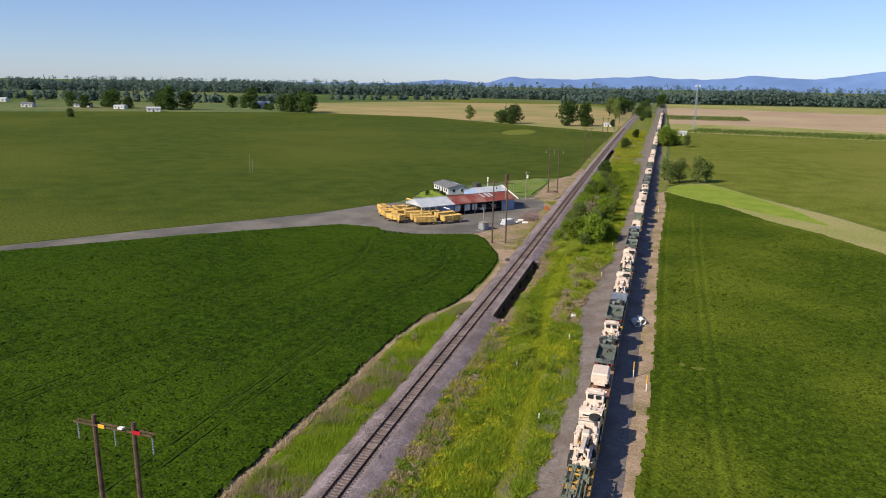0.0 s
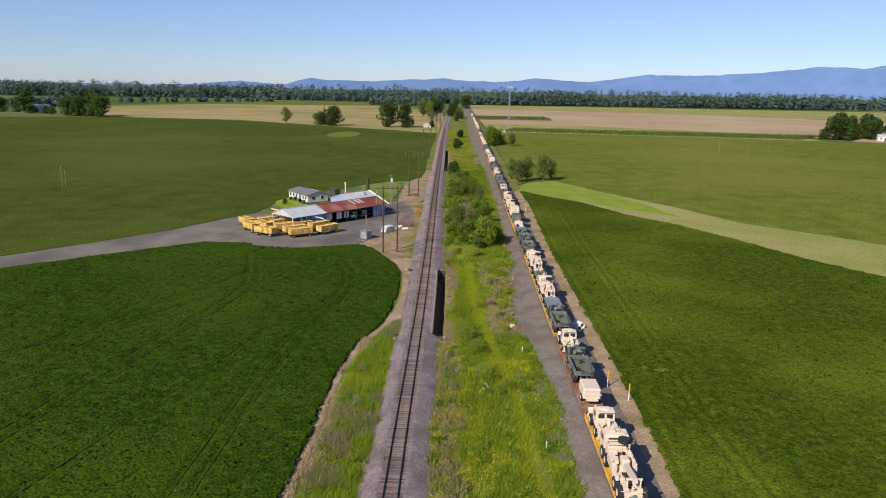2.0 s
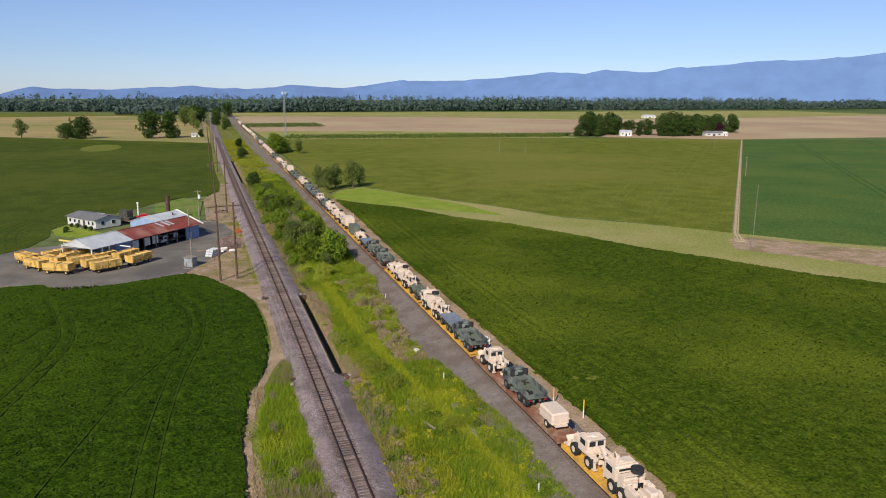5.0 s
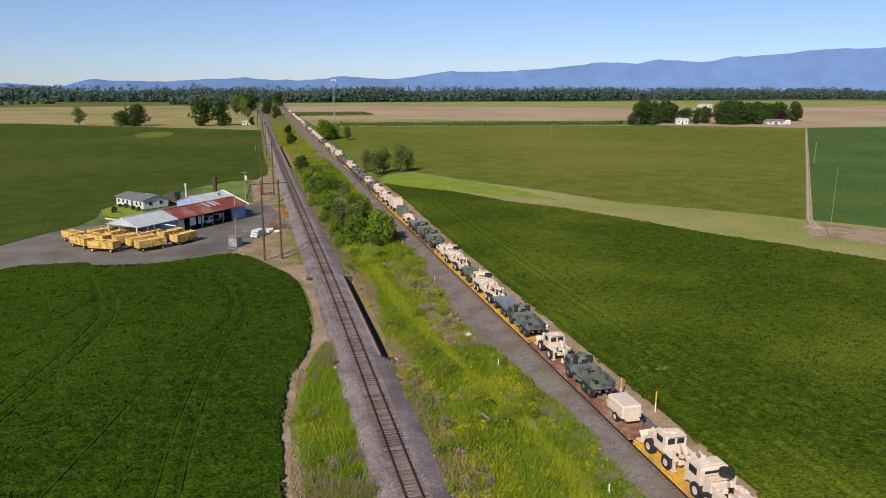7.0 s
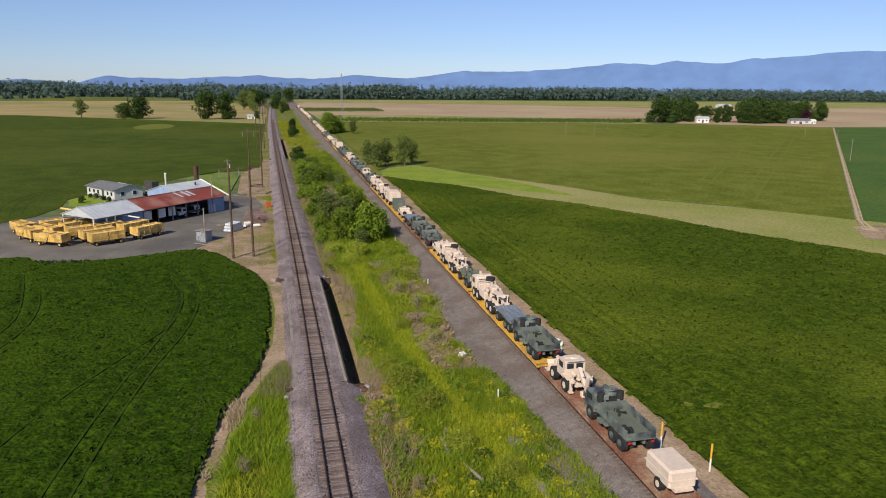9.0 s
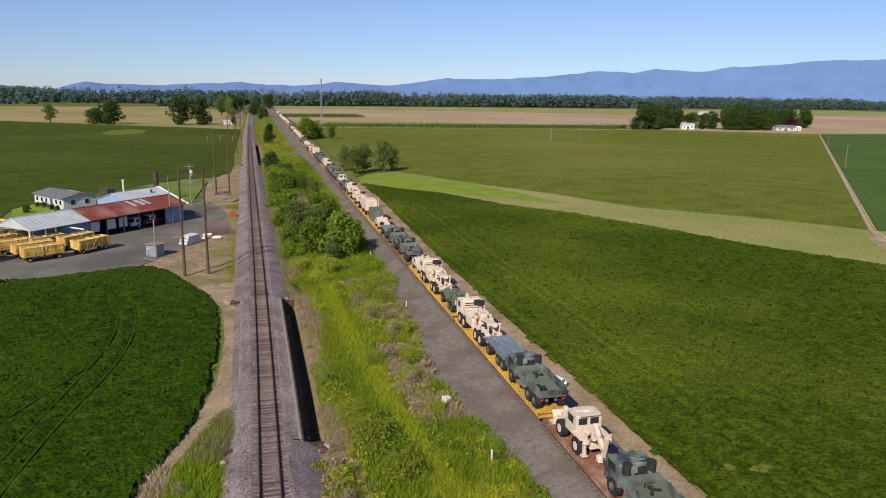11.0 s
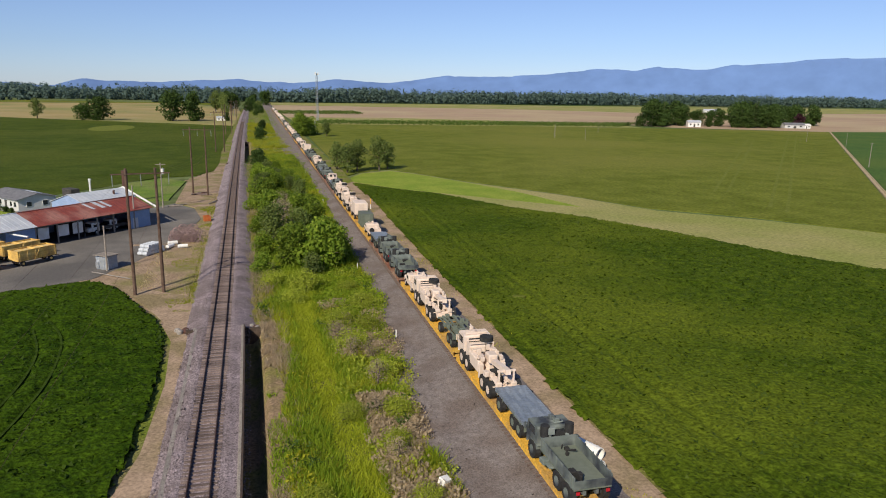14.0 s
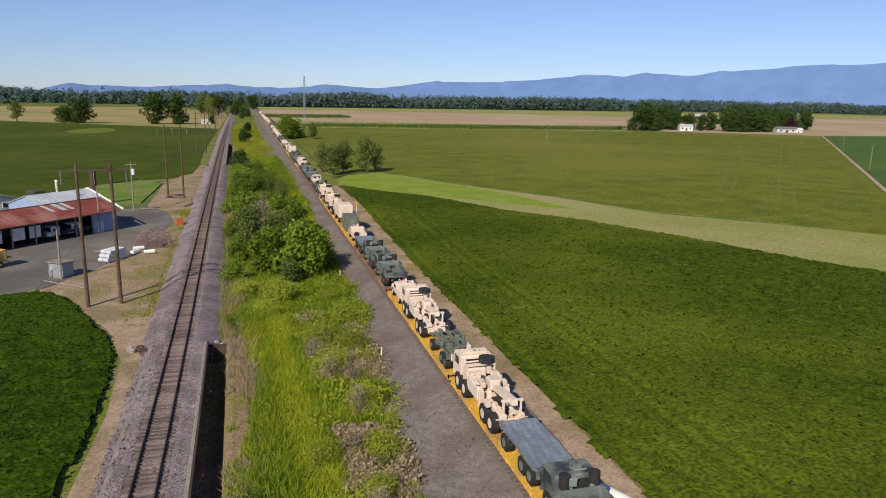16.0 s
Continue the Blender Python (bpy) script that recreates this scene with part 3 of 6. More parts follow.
far = np.r_[np.arange(-60, 410, 1.0), np.arange(410, 1500, 10.0)]
crown = [(-1.75, 0.84), (-1.4, 0.87), (-1.25, 0.81), (-0.7, 0.79), (0, 0.80), (0.7, 0.79), (1.25, 0.81), (1.4, 0.87), (1.75, 0.84)]
shoulder = [(-4.6, -0.3), (-3.8, 0.06), (-3.0, 0.36), (-2.4, 0.64)] + crown + [(2.4, 0.70), (3.0, 0.48), (3.8, 0.16), (4.6, -0.3)]
along("ballast_near", shoulder, xm, np.r_[far[far < BRIDGE[0]], BRIDGE[0]], "ballast", "purple-grey ballast bed of the open track", "ballast", jitter=0.08)
along("ballast_far", shoulder, xm, np.r_[BRIDGE[1], far[(far > BRIDGE[1]) & (far <= BRIDGES[1][0])]], "ballast", "purple-grey ballast bed of the open track", "ballast", jitter=0.08)
along("ballast_end", shoulder, xm, far[far >= BRIDGES[1][1]], "ballast", "purple-grey ballast bed of the open track", "ballast", jitter=0.08)
for a, b in BRIDGES:
    along("ballast_bridge", [(-4.0, -0.3), (-3.3, 0.12), (-2.8, 0.36), (-2.3, 0.62)] + crown + [(2.5, 0.79), (2.68, 0.78)], xm, np.arange(a, b + 0.5, 1.0), "ballast", "ballast on the bridge deck", "ballast", jitter=0.12)
along("train_bed", [(-9.4, -0.2), (-8.4, 0.08), (-6.5, 0.14), (-4.8, 0.20), (-3.0, 0.35), (-1.8, 0.62), (-0.75, 0.64), (0, 0.63), (0.75, 0.64), (1.8, 0.60), (3.2, 0.25), (4.6, 0.10), (5.4, -0.2)], xt, far, "gravel", "grey-brown gravel bed under the train", "gravel", jitter=0.12, seed=8)


def rails(name, centre, z, label):
    """Two flat-bottomed rails on one track."""
    top = thing(name, label, "railway track", kind="structure")
    section = [(-0.07, 0), (0.07, 0), (0.07, 0.02), (0.012, 0.05), (0.012, 0.13), (0.038, 0.14), (0.038, 0.18), (-0.038, 0.18), (-0.038, 0.14), (-0.012, 0.13), (-0.012, 0.05), (-0.07, 0.02)]
    ys = np.r_[np.arange(-60, 400, 10.0), np.arange(400, 1501, 50.0)]
    for side in (-0.755, 0.755):
        off, h = np.array(section + section[:1]).T
        x = centre(ys[:, None]) + side + off
        v = np.stack([x, ys[:, None] + 0 * x, z + h + 0 * x], -1).reshape(-1, 3)
        n = len(off)
        i = (np.arange(len(ys) - 1)[:, None] * n + np.arange(n - 1)).ravel()
        part("rail", sheet("rail", v, np.stack([i, i + n, i + n + 1, i + 1], 1), "rail"), None, top)
    return top


open_track = rails("open_track", xm, 0.86, "empty railway track with rusty rails on wooden sleepers")
train_track = rails("train_track", xt, 0.70, "railway track under the parked train")


# ---- plants ----
def leaves(blobs, count, size, seed, flat=0.5, hollow=0.55):
    """Small leaf quads spread through the outer parts of some ellipsoids (x, y, z, rx, rz)."""
    rng = np.random.default_rng(seed)
    b = np.array(blobs, float)
    w = b[:, 3] ** 2 * b[:, 4]
    pick = rng.choice(len(b), count, p=w / w.sum())
    d = rng.normal(size=(count, 3))
    d /= np.linalg.norm(d, axis=1, keepdims=True)
    r = hollow + (1.08 - hollow) * rng.random(count) ** 0.6
    pos = b[pick, :3] + d * r[:, None] * b[pick][:, [3, 3, 4]]
    nrm = d * (1 - flat) + rng.normal(size=(count, 3)) * flat + (0, 0, 0.25)
    nrm /= np.linalg.norm(nrm, axis=1, keepdims=True)
    u = np.cross(nrm, rng.normal(size=(count, 3)))
    u /= np.linalg.norm(u, axis=1, keepdims=True)
    v = np.cross(nrm, u)
    s = size * (0.6 + 0.8 * rng.random((count, 1)))
    q = np.stack([pos - u * s, pos - v * s * 0.65, pos + u * s, pos + v * s * 0.65], 1)
    q[:, :, 2] = np.maximum(q[:, :, 2], 0.05)
    return q.reshape(-1, 3), np.arange(count * 4).reshape(-1, 4)


def tree(label, height, width, seed, leaf="oak", count=1500, size=0.7, stem=0.22, kind="tree", category="tree", slim=1.0):
    """A trunk with limbs and a crown of loose leaf clumps."""
    rng = random.Random(seed)
    top = thing(kind, label, category)
    s, blobs = Shape(), []
    base = height * stem
    s.tube((0, 0, -0.3), (0, 0, base), width * 0.035 + 0.06, width * 0.026 + 0.04)
    s.tube((0, 0, base), (rng.uniform(-0.4, 0.4), rng.uniform(-0.4, 0.4), height * 0.8), width * 0.026 + 0.04, 0.04)
    for k in range(9):
        a, up = k * 2.4 + rng.random(), base + (height * 0.92 - base) * (k + 0.5) / 9
        reach = width * 0.5 * slim * math.sin(math.pi * min(0.95, 0.22 + 0.74 * k / 9)) * rng.uniform(0.6, 0.95)
        tip = (math.cos(a) * reach, math.sin(a) * reach, up + height * 0.04)
        s.tube((0, 0, up - height * 0.08), tip, width * 0.012 + 0.03, 0.025, 5)
        rad = width * rng.uniform(0.16, 0.27)
        blobs.append((tip[0] * 0.8, tip[1] * 0.8, tip[2], rad, rad * rng.uniform(0.65, 0.95)))
        blobs.append((tip[0] * 0.35, tip[1] * 0.35, min(up + 0.6, height - rad * 0.7), rad, rad * 0.8))
    part("trunk", s, "bark", top)
    v, q = leaves(blobs, count, size, seed)
    part("crown", sheet("crown", v, q, leaf), None, top)
    return top


def place(src, x, y, size=1.0, turn=0.0, tall=1.0, first=False):
    """Sets a plant, or a copy of it, down at x, y."""
    z = float(land(np.array([float(x)]), np.array([float(y)]))[0])
    ob = src if first else copy_thing(src, Matrix())
    ob.matrix_basis = Matrix.LocRotScale((x, y, z), Euler((0, 0, turn)), (size, size, size * tall))
    return ob


planted = set()


def stand(sources, spots, seed):
    rng = random.Random(seed)
    for k, (x, y, size) in enumerate(spots):
        src = sources[k % len(sources)]
        place(src, x, y, size, rng.uniform(0, 6.28), rng.uniform(0.9, 1.1), src.name not in planted)
        planted.add(src.name)


# shrubs between the tracks
bush = [tree("leafy green shrub among the weeds between the tracks", 6.5, 8.5, 1, "shrub", 3400, 0.26, 0.10, "shrub", "shrub"),
        tree("rounded dense green shrub between the tracks", 5.5, 6.5, 2, "shrub", 2600, 0.24, 0.10, "shrub", "shrub"),
        tree("pale green willowy shrub between the tracks", 6.5, 6.5, 3, "sage", 2000, 0.22, 0.12, "shrub", "shrub", 0.8),
        tree("bushy green shrub with uneven top between the tracks", 4.6, 7.0, 4, "shrub", 2400, 0.24, 0.08, "shrub", "shrub")]
stand(bush, [(15.5, 136, 1.05), (10.5, 138, 0.95), (9.0, 158, 0.95), (12.0, 148, 1.0), (18.0, 141, 0.75), (8.2, 172, 0.9), (14.0, 162, 0.85), (9.5, 186, 1.05), (14.5, 180, 0.8), (9.0, 200, 1.0),
             (8.5, 214, 1.0), (13.5, 200, 0.7), (10.5, 226, 0.95), (7.8, 240, 0.9), (13, 238, 0.75), (17.5, 152, 0.55), (7.0, 147, 0.5), (18.5, 196, 0.5), (16, 222, 0.6), (9, 262, 0.7), (14, 268, 0.6), (6.5, 134, 0.6), (13.5, 131, 0.6), (19, 147, 0.6), (16.5, 166, 0.8), (6.5, 165, 0.6), (17.5, 174, 0.7), (6.5, 192, 0.7), (18, 187, 0.6), (12, 192, 0.9), (17.5, 208, 0.7), (6.6, 222, 0.6), (12, 214, 0.8), (18.5, 232, 0.6), (11, 250, 0.8), (17, 245, 0.7)], 5)
dark_bush = tree("dark green round bush beside the track", 6.0, 6.6, 7, "oak", 2600, 0.26, 0.08, "bush", "bush")
stand([dark_bush], [(9.0, 282, 1.0), (13, 420, 1.2), (17, 520, 1.0)], 6)
low = [tree("low olive green bramble on the railway land", 2.0, 5.5, 12, "olive_shrub", 3600, 0.10, 0.05, "bramble", "shrub")]
stand(low, [(9.0, 66, 0.9), (10.5, 60, 0.8), (8.2, 71, 0.7), (15, 100, 0.9), (14.0, 108, 0.9), (9.5, 119, 0.8), (12, 124, 1.1), (8, 128, 0.9), (17.5, 122, 0.7), (14, 47, 0.6), (16.2, 84, 0.75), (16.8, 92, 0.7), (15.2, 78, 0.6), (17.4, 106, 0.8), (18.0, 114, 0.9), (12.0, 84, 0.6), (15.5, 70, 0.55), (11.5, 52, 0.7)], 8)


def thicket(name, label, count, keep, box, material, seed, low=0.35, high=1.1):
    """Uneven low growth: many small clumps of leaves of all sizes."""
    rng = np.random.default_rng(seed)
    x, y = box[0] + (box[1] - box[0]) * rng.random(count), box[2] + (box[3] - box[2]) * rng.random(count) ** 1.2
    ok = keep(x, y)
    x, y = x[ok], y[ok]
    r = (low + (high - low) * rng.random(len(x)) ** 2) * (1 + np.clip((y - 150) / 250, 0, 1.2))
    z = land(x, y)
    blobs = np.stack([x, y, z + r * 0.35, r * 1.1, r * 0.75], 1)
    v, q = leaves(blobs, int(len(x) * 34), 0.13, seed + 1, 0.7, 0.2)
    return tagged(new(name, sheet(name, v, q, material)), label, "undergrowth", kind="stuff")


dry = tree("bare twiggy dry shrub among the weeds", 3.0, 3.2, 21, "brush", 900, 0.06, 0.05, "dry_shrub", "shrub")
stand([dry], [(11.2, 171, 2.0), (12, 187, 1.6), (14.4, 98, 0.8), (14.5, 84, 0.8), (15.6, 90, 0.9), (16.2, 97, 0.8), (14.6, 76, 0.7), (13.6, 103, 0.9), (15.0, 108, 0.7), (6.2, 46, 0.5), (5.6, 57, 0.5), (-6.4, 40, 0.6), (-7.0, 52, 0.55), (-6.0, 61, 0.5), (7.2, 34, 0.5)], 9)

# trees along the line, farther off
oak = [tree("broad dark green field oak", 20, 22, 31, "oak", 2300, 0.8, 0.05), tree("tall dark green tree with uneven crown", 21, 18, 32, "oak", 2100, 0.8, 0.05),
       tree("rounded dark green farm tree", 16, 18, 33, "oak", 1800, 0.7, 0.04)]
olive_tree = tree("sparse olive green tree", 11, 8.5, 34, "sage", 1300, 0.36, 0.2)
stand([olive_tree], [(-155.8, 675, 1.35), (37.5, 264, 0.9), (41.5, 268, 0.95), (49.5, 270, 0.95), (53, 273, 0.8), (35.5, 275, 0.8), (52, 452, 0.8), (-14, 830, 1.7), (-24, 870, 1.9), (-18, 905, 1.8), (-10, 780, 1.0), (22, 870, 1.3)], 12)
stand([tree("broad fresh green tree beside the train track", 12, 15, 36, "shrub", 2200, 0.5, 0.06)], [(38.5, 457, 1.0), (43.5, 468, 0.85), (39, 482, 0.95)], 11)
stand(oak, [(-49.8, 643, 1.05), (-33.5, 644, 0.98), (-105.7, 650, 1.2), (-118.5, 653, 0.62), (-8, 652, 0.34),
            (12, 890, 0.75), (-8, 920, 1.0), (-16, 980, 1.0), (-6, 1010, 1.1), (16, 1000, 0.7), (20, 1060, 0.8), (-25, 1100, 1.0), (40, 1200, 1.0), (18, 780, 0.5), (24, 840, 0.5)], 13)
# farmstead trees in the east
stand(oak, [(x, y, s * 0.80) for x, y, s in ((350, 580, 1.25), (358, 592, 1.2), (374, 600, 1.05), (388, 596, 1.0), (400, 606, 1.0), (430, 570, 1.2), (440, 582, 1.3), (452, 566, 1.2), (462, 584, 1.15), (474, 575, 1.2), (486, 590, 1.1), (500, 596, 1.0),
            (530, 612, 1.15), (545, 606, 1.2), (556, 618, 1.0), (420, 596, 0.8), (365, 586, 1.1), (381, 606, 1.1), (395, 612, 1.2), (446, 590, 1.2), (457, 575, 1.0), (468, 566, 0.9), (480, 582, 1.1), (492, 604, 1.1), (412, 604, 0.9), (425, 588, 1.0), (522, 604, 0.9), (538, 622, 1.1), (435, 560, 0.8), (408, 580, 0.5), (338, 584, 0.28), (330, 586, 0.22))], 14)
fir = []
for label, tall, wide, seed in (("tall dark green fir by the farm", 23, 8.5, 44), ("pointed dark green conifer by the farm", 19, 7.5, 45)):
    f = thing("conifer", label, "tree")
    part("trunk", Shape().tube((0, 0, -0.3), (0, 0, tall * 0.95), 0.35, 0.05), "bark", f)
    v, q = leaves([(math.sin(k * 2.4) * wide * 0.12, math.cos(k * 2.4) * wide * 0.12, tall * (0.12 + 0.85 * k / 11), wide * 0.5 * (1.02 - 0.9 * k / 11), tall * 0.07) for k in range(12)], 1500, 0.55, seed, 0.35)
    part("crown", sheet("crown", v, q, "oak"), None, f)
    fir.append(f)
stand(fir, [(357, 574, 0.95), (431, 566, 1.0), (443, 563, 1.1), (455, 570, 1.05), (466, 562, 0.9), (529, 596, 0.8), (-24, 1010, 1.1), (-114, 655, 0.9)], 18)
stand(oak, [(502, 600, 0.8), (520, 612, 0.8), (344, 588, 0.6), (463, 596, 1.1)], 19)
stand([tree("dark purple-leaved tree by the farmhouse", 13, 11, 41, "purple", 1300, 0.6, 0.16)], [(514, 590, 1.0)], 15)
# farmstead trees in the west
stand(oak, [(-371, 732, 1.1), (-384, 742, 1.2), (-398, 738, 1.3), (-412, 741, 0.9), (-486, 790, 1.3), (-500, 800, 1.2), (-520, 798, 0.8), (-545, 700, 1.2), (-560, 705, 1.3), (-530, 712, 1.0), (-572, 716, 1.1),
            (-610, 705, 0.9), (-630, 700, 1.1), (-650, 712, 0.9), (-665, 690, 1.0), (-700, 705, 0.8), (-740, 680, 0.7), (-524, 520, 0.5), (-470, 770, 0.5), (-455, 775, 0.45), (-440, 760, 0.6)], 16)


def wood(name, label, rows, seed):
    """A far wood: many tall crowns of loose clumps standing in a belt."""
    rng = np.random.default_rng(seed)
    vs, qs, o = [], [], 0
    for x0, y0, x1, y1, deep, tall, count in rows:
        for k in range(count):
            t = rng.random()
            x, y = x0 + (x1 - x0) * t, y0 + (y1 - y0) * t + rng.random() * deep
            h = tall * (0.68 + 0.42 * lumps(np.array([x]), np.array([y]), 90.0, seed)[0] + 0.22 * rng.random() - 0.12)
            slim = rng.random() < 0.14
            r = h * (0.16 if slim else 0.30)
            blobs = [(x + rng.normal() * r * 0.4, y, h * z, r * w, h * 0.16) for z, w in (((0.18, 1.1), (0.45, 0.9), (0.72, 0.6), (0.88, 0.3)) if slim else ((0.2, 1.0), (0.45, 1.15), (0.7, 1.0), (0.84, 0.6)))]
            v, q = leaves(blobs, 62, 2.4, int(rng.integers(1 << 30)), 0.15, 0.8)
            vs.append(v), qs.append(q + o)
            o += len(v)
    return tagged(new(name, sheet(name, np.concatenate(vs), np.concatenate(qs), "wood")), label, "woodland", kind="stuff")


# both belts take leaves with the haze put into their colour
wood("far_woods", "dense green woodland along the horizon, haze put into its colour",
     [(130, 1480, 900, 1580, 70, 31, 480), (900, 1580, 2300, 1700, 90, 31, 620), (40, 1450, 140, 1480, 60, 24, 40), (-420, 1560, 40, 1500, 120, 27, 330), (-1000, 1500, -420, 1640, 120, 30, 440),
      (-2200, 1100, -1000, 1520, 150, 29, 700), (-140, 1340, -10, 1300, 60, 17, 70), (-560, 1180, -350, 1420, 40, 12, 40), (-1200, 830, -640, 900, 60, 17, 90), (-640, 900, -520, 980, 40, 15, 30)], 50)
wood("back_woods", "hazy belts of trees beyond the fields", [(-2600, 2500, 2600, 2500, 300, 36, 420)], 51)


def orchard(name, label, rows):
    """Young fruit trees in straight rows."""
    rng = np.random.default_rng(60)
    vs, qs, o = [], [], 0
    for x0, y0, x1, y1, gap in rows:
        d = math.hypot(x1 - x0, y1 - y0)
        for k in range(int(d / gap)):
            t = k * gap / d
            v, q = leaves([(x0 + (x1 - x0) * t, y0 + (y1 - y0) * t, 1.2, 1.15, 1.2)], 14, 0.6, int(rng.integers(1 << 30)))
            vs.append(v), qs.append(q + o)
            o += len(v)
    return tagged(new(name, sheet(name, np.concatenate(vs), np.concatenate(qs), "vine")), label, "orchard", kind="stuff")


orchard("orchard_rows", "young orchard trees in straight rows",
        [(60 + 4.6 * k, 602 - 0.12 * (4.6 * k), 75 + 5.2 * k, 650 - 0.1 * (4.6 * k), 5.0) for k in range(56)] + [(46, 820 + 9 * k, 140, 830 + 9 * k, 3.0) for k in range(10)])


# grass and weeds on the railway land
def blades(name, label, count, box, keep, tall, wide, material, seed):
    """Loose tufts of upright blades."""
    rng = np.random.default_rng(seed)
    x = box[0] + (box[1] - box[0]) * rng.random(count)
    y = box[2] + (box[3] - box[2]) * rng.random(count) ** 1.15
    ok = keep(x, y)
    x, y = x[ok], y[ok]
    n = len(x)
    h = tall * (0.5 + 0.8 * rng.random(n)) * (0.45 + 1.0 * lumps(x, y, 2.6, seed))
    a, lean = rng.random(n) * 6.283, rng.normal(size=(n, 2)) * 0.5 * h[:, None]
    w = wide * (0.7 + 0.6 * rng.random(n))
    z = land(x, y)
    p = np.stack([x, y, z], 1)
    d = np.stack([np.cos(a) * w, np.sin(a) * w, 0 * a], 1)
    tip = p + np.concatenate([lean, h[:, None]], 1)
    v = np.stack([p - d, p + d, tip], 1).reshape(-1, 3)
    return tagged(new(name, sheet(name, v, np.arange(3 * n).reshape(-1, 3), material)), label, "grass", kind="stuff")


FOOTPATH = [(16.2, 0), (15.6, 24), (15.0, 44), (13.4, 55), (12.1, 71), (11.3, 81), (10.7, 92), (10.4, 106), (11.0, 119), (11.8, 128)]


def middle(x, y):
    """The rough land between the ballast and the gravel."""
    r, e = x - xm(y), xt(y) - x
    hollow = (r < 7.0 - 1.4 * lumps(x, y, 3, 9)) & (((y > 63.5) & (y < 111.5)) | ((y > 293) & (y < 407)))
    bank = np.interp(y, [0, 20, 40, 52, 66, 73, 84, 92, 100, 108, 118, 130, 200, 400], [4.9, 4.6, 3.5, 4.1, 5.5, 7.4, 6.9, 6.3, 5.2, 5.9, 4.6, 4.6, 4.0, 4.0])
    return (r > 3.2 + 0.9 * lumps(x, y, 4, 90)) & (e > bank - 0.6 + 1.2 * lumps(x, y, 3, 91)) & ~hollow


def worn(x, y):
    """How far a place lies from the overgrown footpath."""
    return near_line(x, y, FOOTPATH) + 0.9 * (lumps(x, y, 2.5, 170) - 0.5)


def rough(x, y):
    return middle(x, y) & (worn(x, y) > 1.1)


def brushy(x, y):
    """Dead brush: the foot of the ballast and the rise towards the gravel."""
    r = x - xm(y)
    foot = (r < 5.6 + 2.4 * lumps(x, y, 6, 171)) & (lumps(x, y, 9, 172) > 0.12)
    rise = (x > 13.2) & (y > 68) & (y < 118) & (lumps(x, y, 5, 173) > 0.5)
    return foot | rise


def patch(x, y, s):
    return lumps(x, y, 7.0, s) * 0.65 + lumps(x, y, 2.0, s + 1) * 0.35


blades("footpath_grass", "soft yellow-green grass on an overgrown footpath", 260000, (7, 19, 0, 130), lambda x, y: middle(x, y) & (worn(x, y) < 1.7), 0.34, 0.05, "lime", 175)
blades("meadow_grass", "tall fresh green grass between the tracks", 420000, (2, 24, 0, 330), lambda x, y: rough(x, y) & ~brushy(x, y) & (patch(x, y, 92) > 0.40), 0.75, 0.055, "grass", 93)
blades("lime_grass", "yellow-green grass between the tracks", 330000, (2, 24, 0, 330), lambda x, y: rough(x, y) & ~brushy(x, y) & (patch(x, y, 92) < 0.52), 0.6, 0.055, "lime", 177)
blades("south_grass", "yellow-green grass between the tracks", 70000, (2, 24, -60, 3), lambda x, y: rough(x, y), 0.6, 0.055, "lime", 245)
blades("south_straw", "dry grass between the tracks", 20000, (2, 24, -60, 3), lambda x, y: rough(x, y) & brushy(x, y), 0.6, 0.04, "straw", 246)
blades("yellow_weeds", "yellow-green flowering weeds between the tracks", 170000, (2, 24, 0, 560), lambda x, y: rough(x, y) & (patch(x, y, 96) > 0.56), 0.7, 0.05, "weed", 97)
blades("dry_grass", "dry straw-coloured grass along the ballast", 200000, (2, 24, 0, 330), lambda x, y: rough(x, y) & brushy(x, y), 0.6, 0.035, "straw", 101)
blades("dead_brush", "grey-brown dead stalks among the weeds", 110000, (2, 24, 0, 330), lambda x, y: rough(x, y) & brushy(x, y) & (patch(x, y, 180) > 0.45), 1.15, 0.03, "brush", 181)


thicket("green_undergrowth", "green brambles and weeds between the tracks", 3600, lambda x, y: rough(x, y) & ~brushy(x, y) & (patch(x, y, 130) > 0.57), (3, 24, 10, 330), "shrub", 131)
thicket("yellow_undergrowth", "yellow-green weeds between the tracks", 5200, lambda x, y: rough(x, y) & (x - xm(y) > 4.2) & (patch(x, y, 133) > 0.55), (3, 24, 10, 600), "weed", 134, 0.25, 0.8)
thicket("near_green_weeds", "clumps of green weeds between the tracks", 2400, lambda x, y: rough(x, y) & (lumps(x, y, 3.0, 220) > 0.5), (3, 22, 5, 66), "shrub", 221, 0.25, 0.75)
thicket("near_yellow_weeds", "clumps of yellow-green weeds between the tracks", 2400, lambda x, y: rough(x, y) & (lumps(x, y, 2.5, 223) > 0.5), (3, 22, 5, 66), "weed", 224, 0.2, 0.6)
thicket("near_dead_weeds", "clumps of dead weeds along the ballast", 1200, lambda x, y: rough(x, y) & (x - xm(y) < 8) & (lumps(x, y, 2.2, 226) > 0.5), (3, 12, 5, 66), "brush", 227, 0.2, 0.6)
thicket("brown_brush", "brown dead brush on the rise beside the gravel", 1500, lambda x, y: rough(x, y) & brushy(x, y), (12.5, 20, 70, 118), "brush", 234, 0.3, 0.8)
blades("hollow_brush", "dry brown stalks on the bare soil beside the bridge", 40000, (4, 10, 64, 116), lambda x, y: (x - xm(y) > 4.6) & (x - xm(y) < 7.6) & (patch(x, y, 236) > 0.4), 0.45, 0.04, "brush", 237)
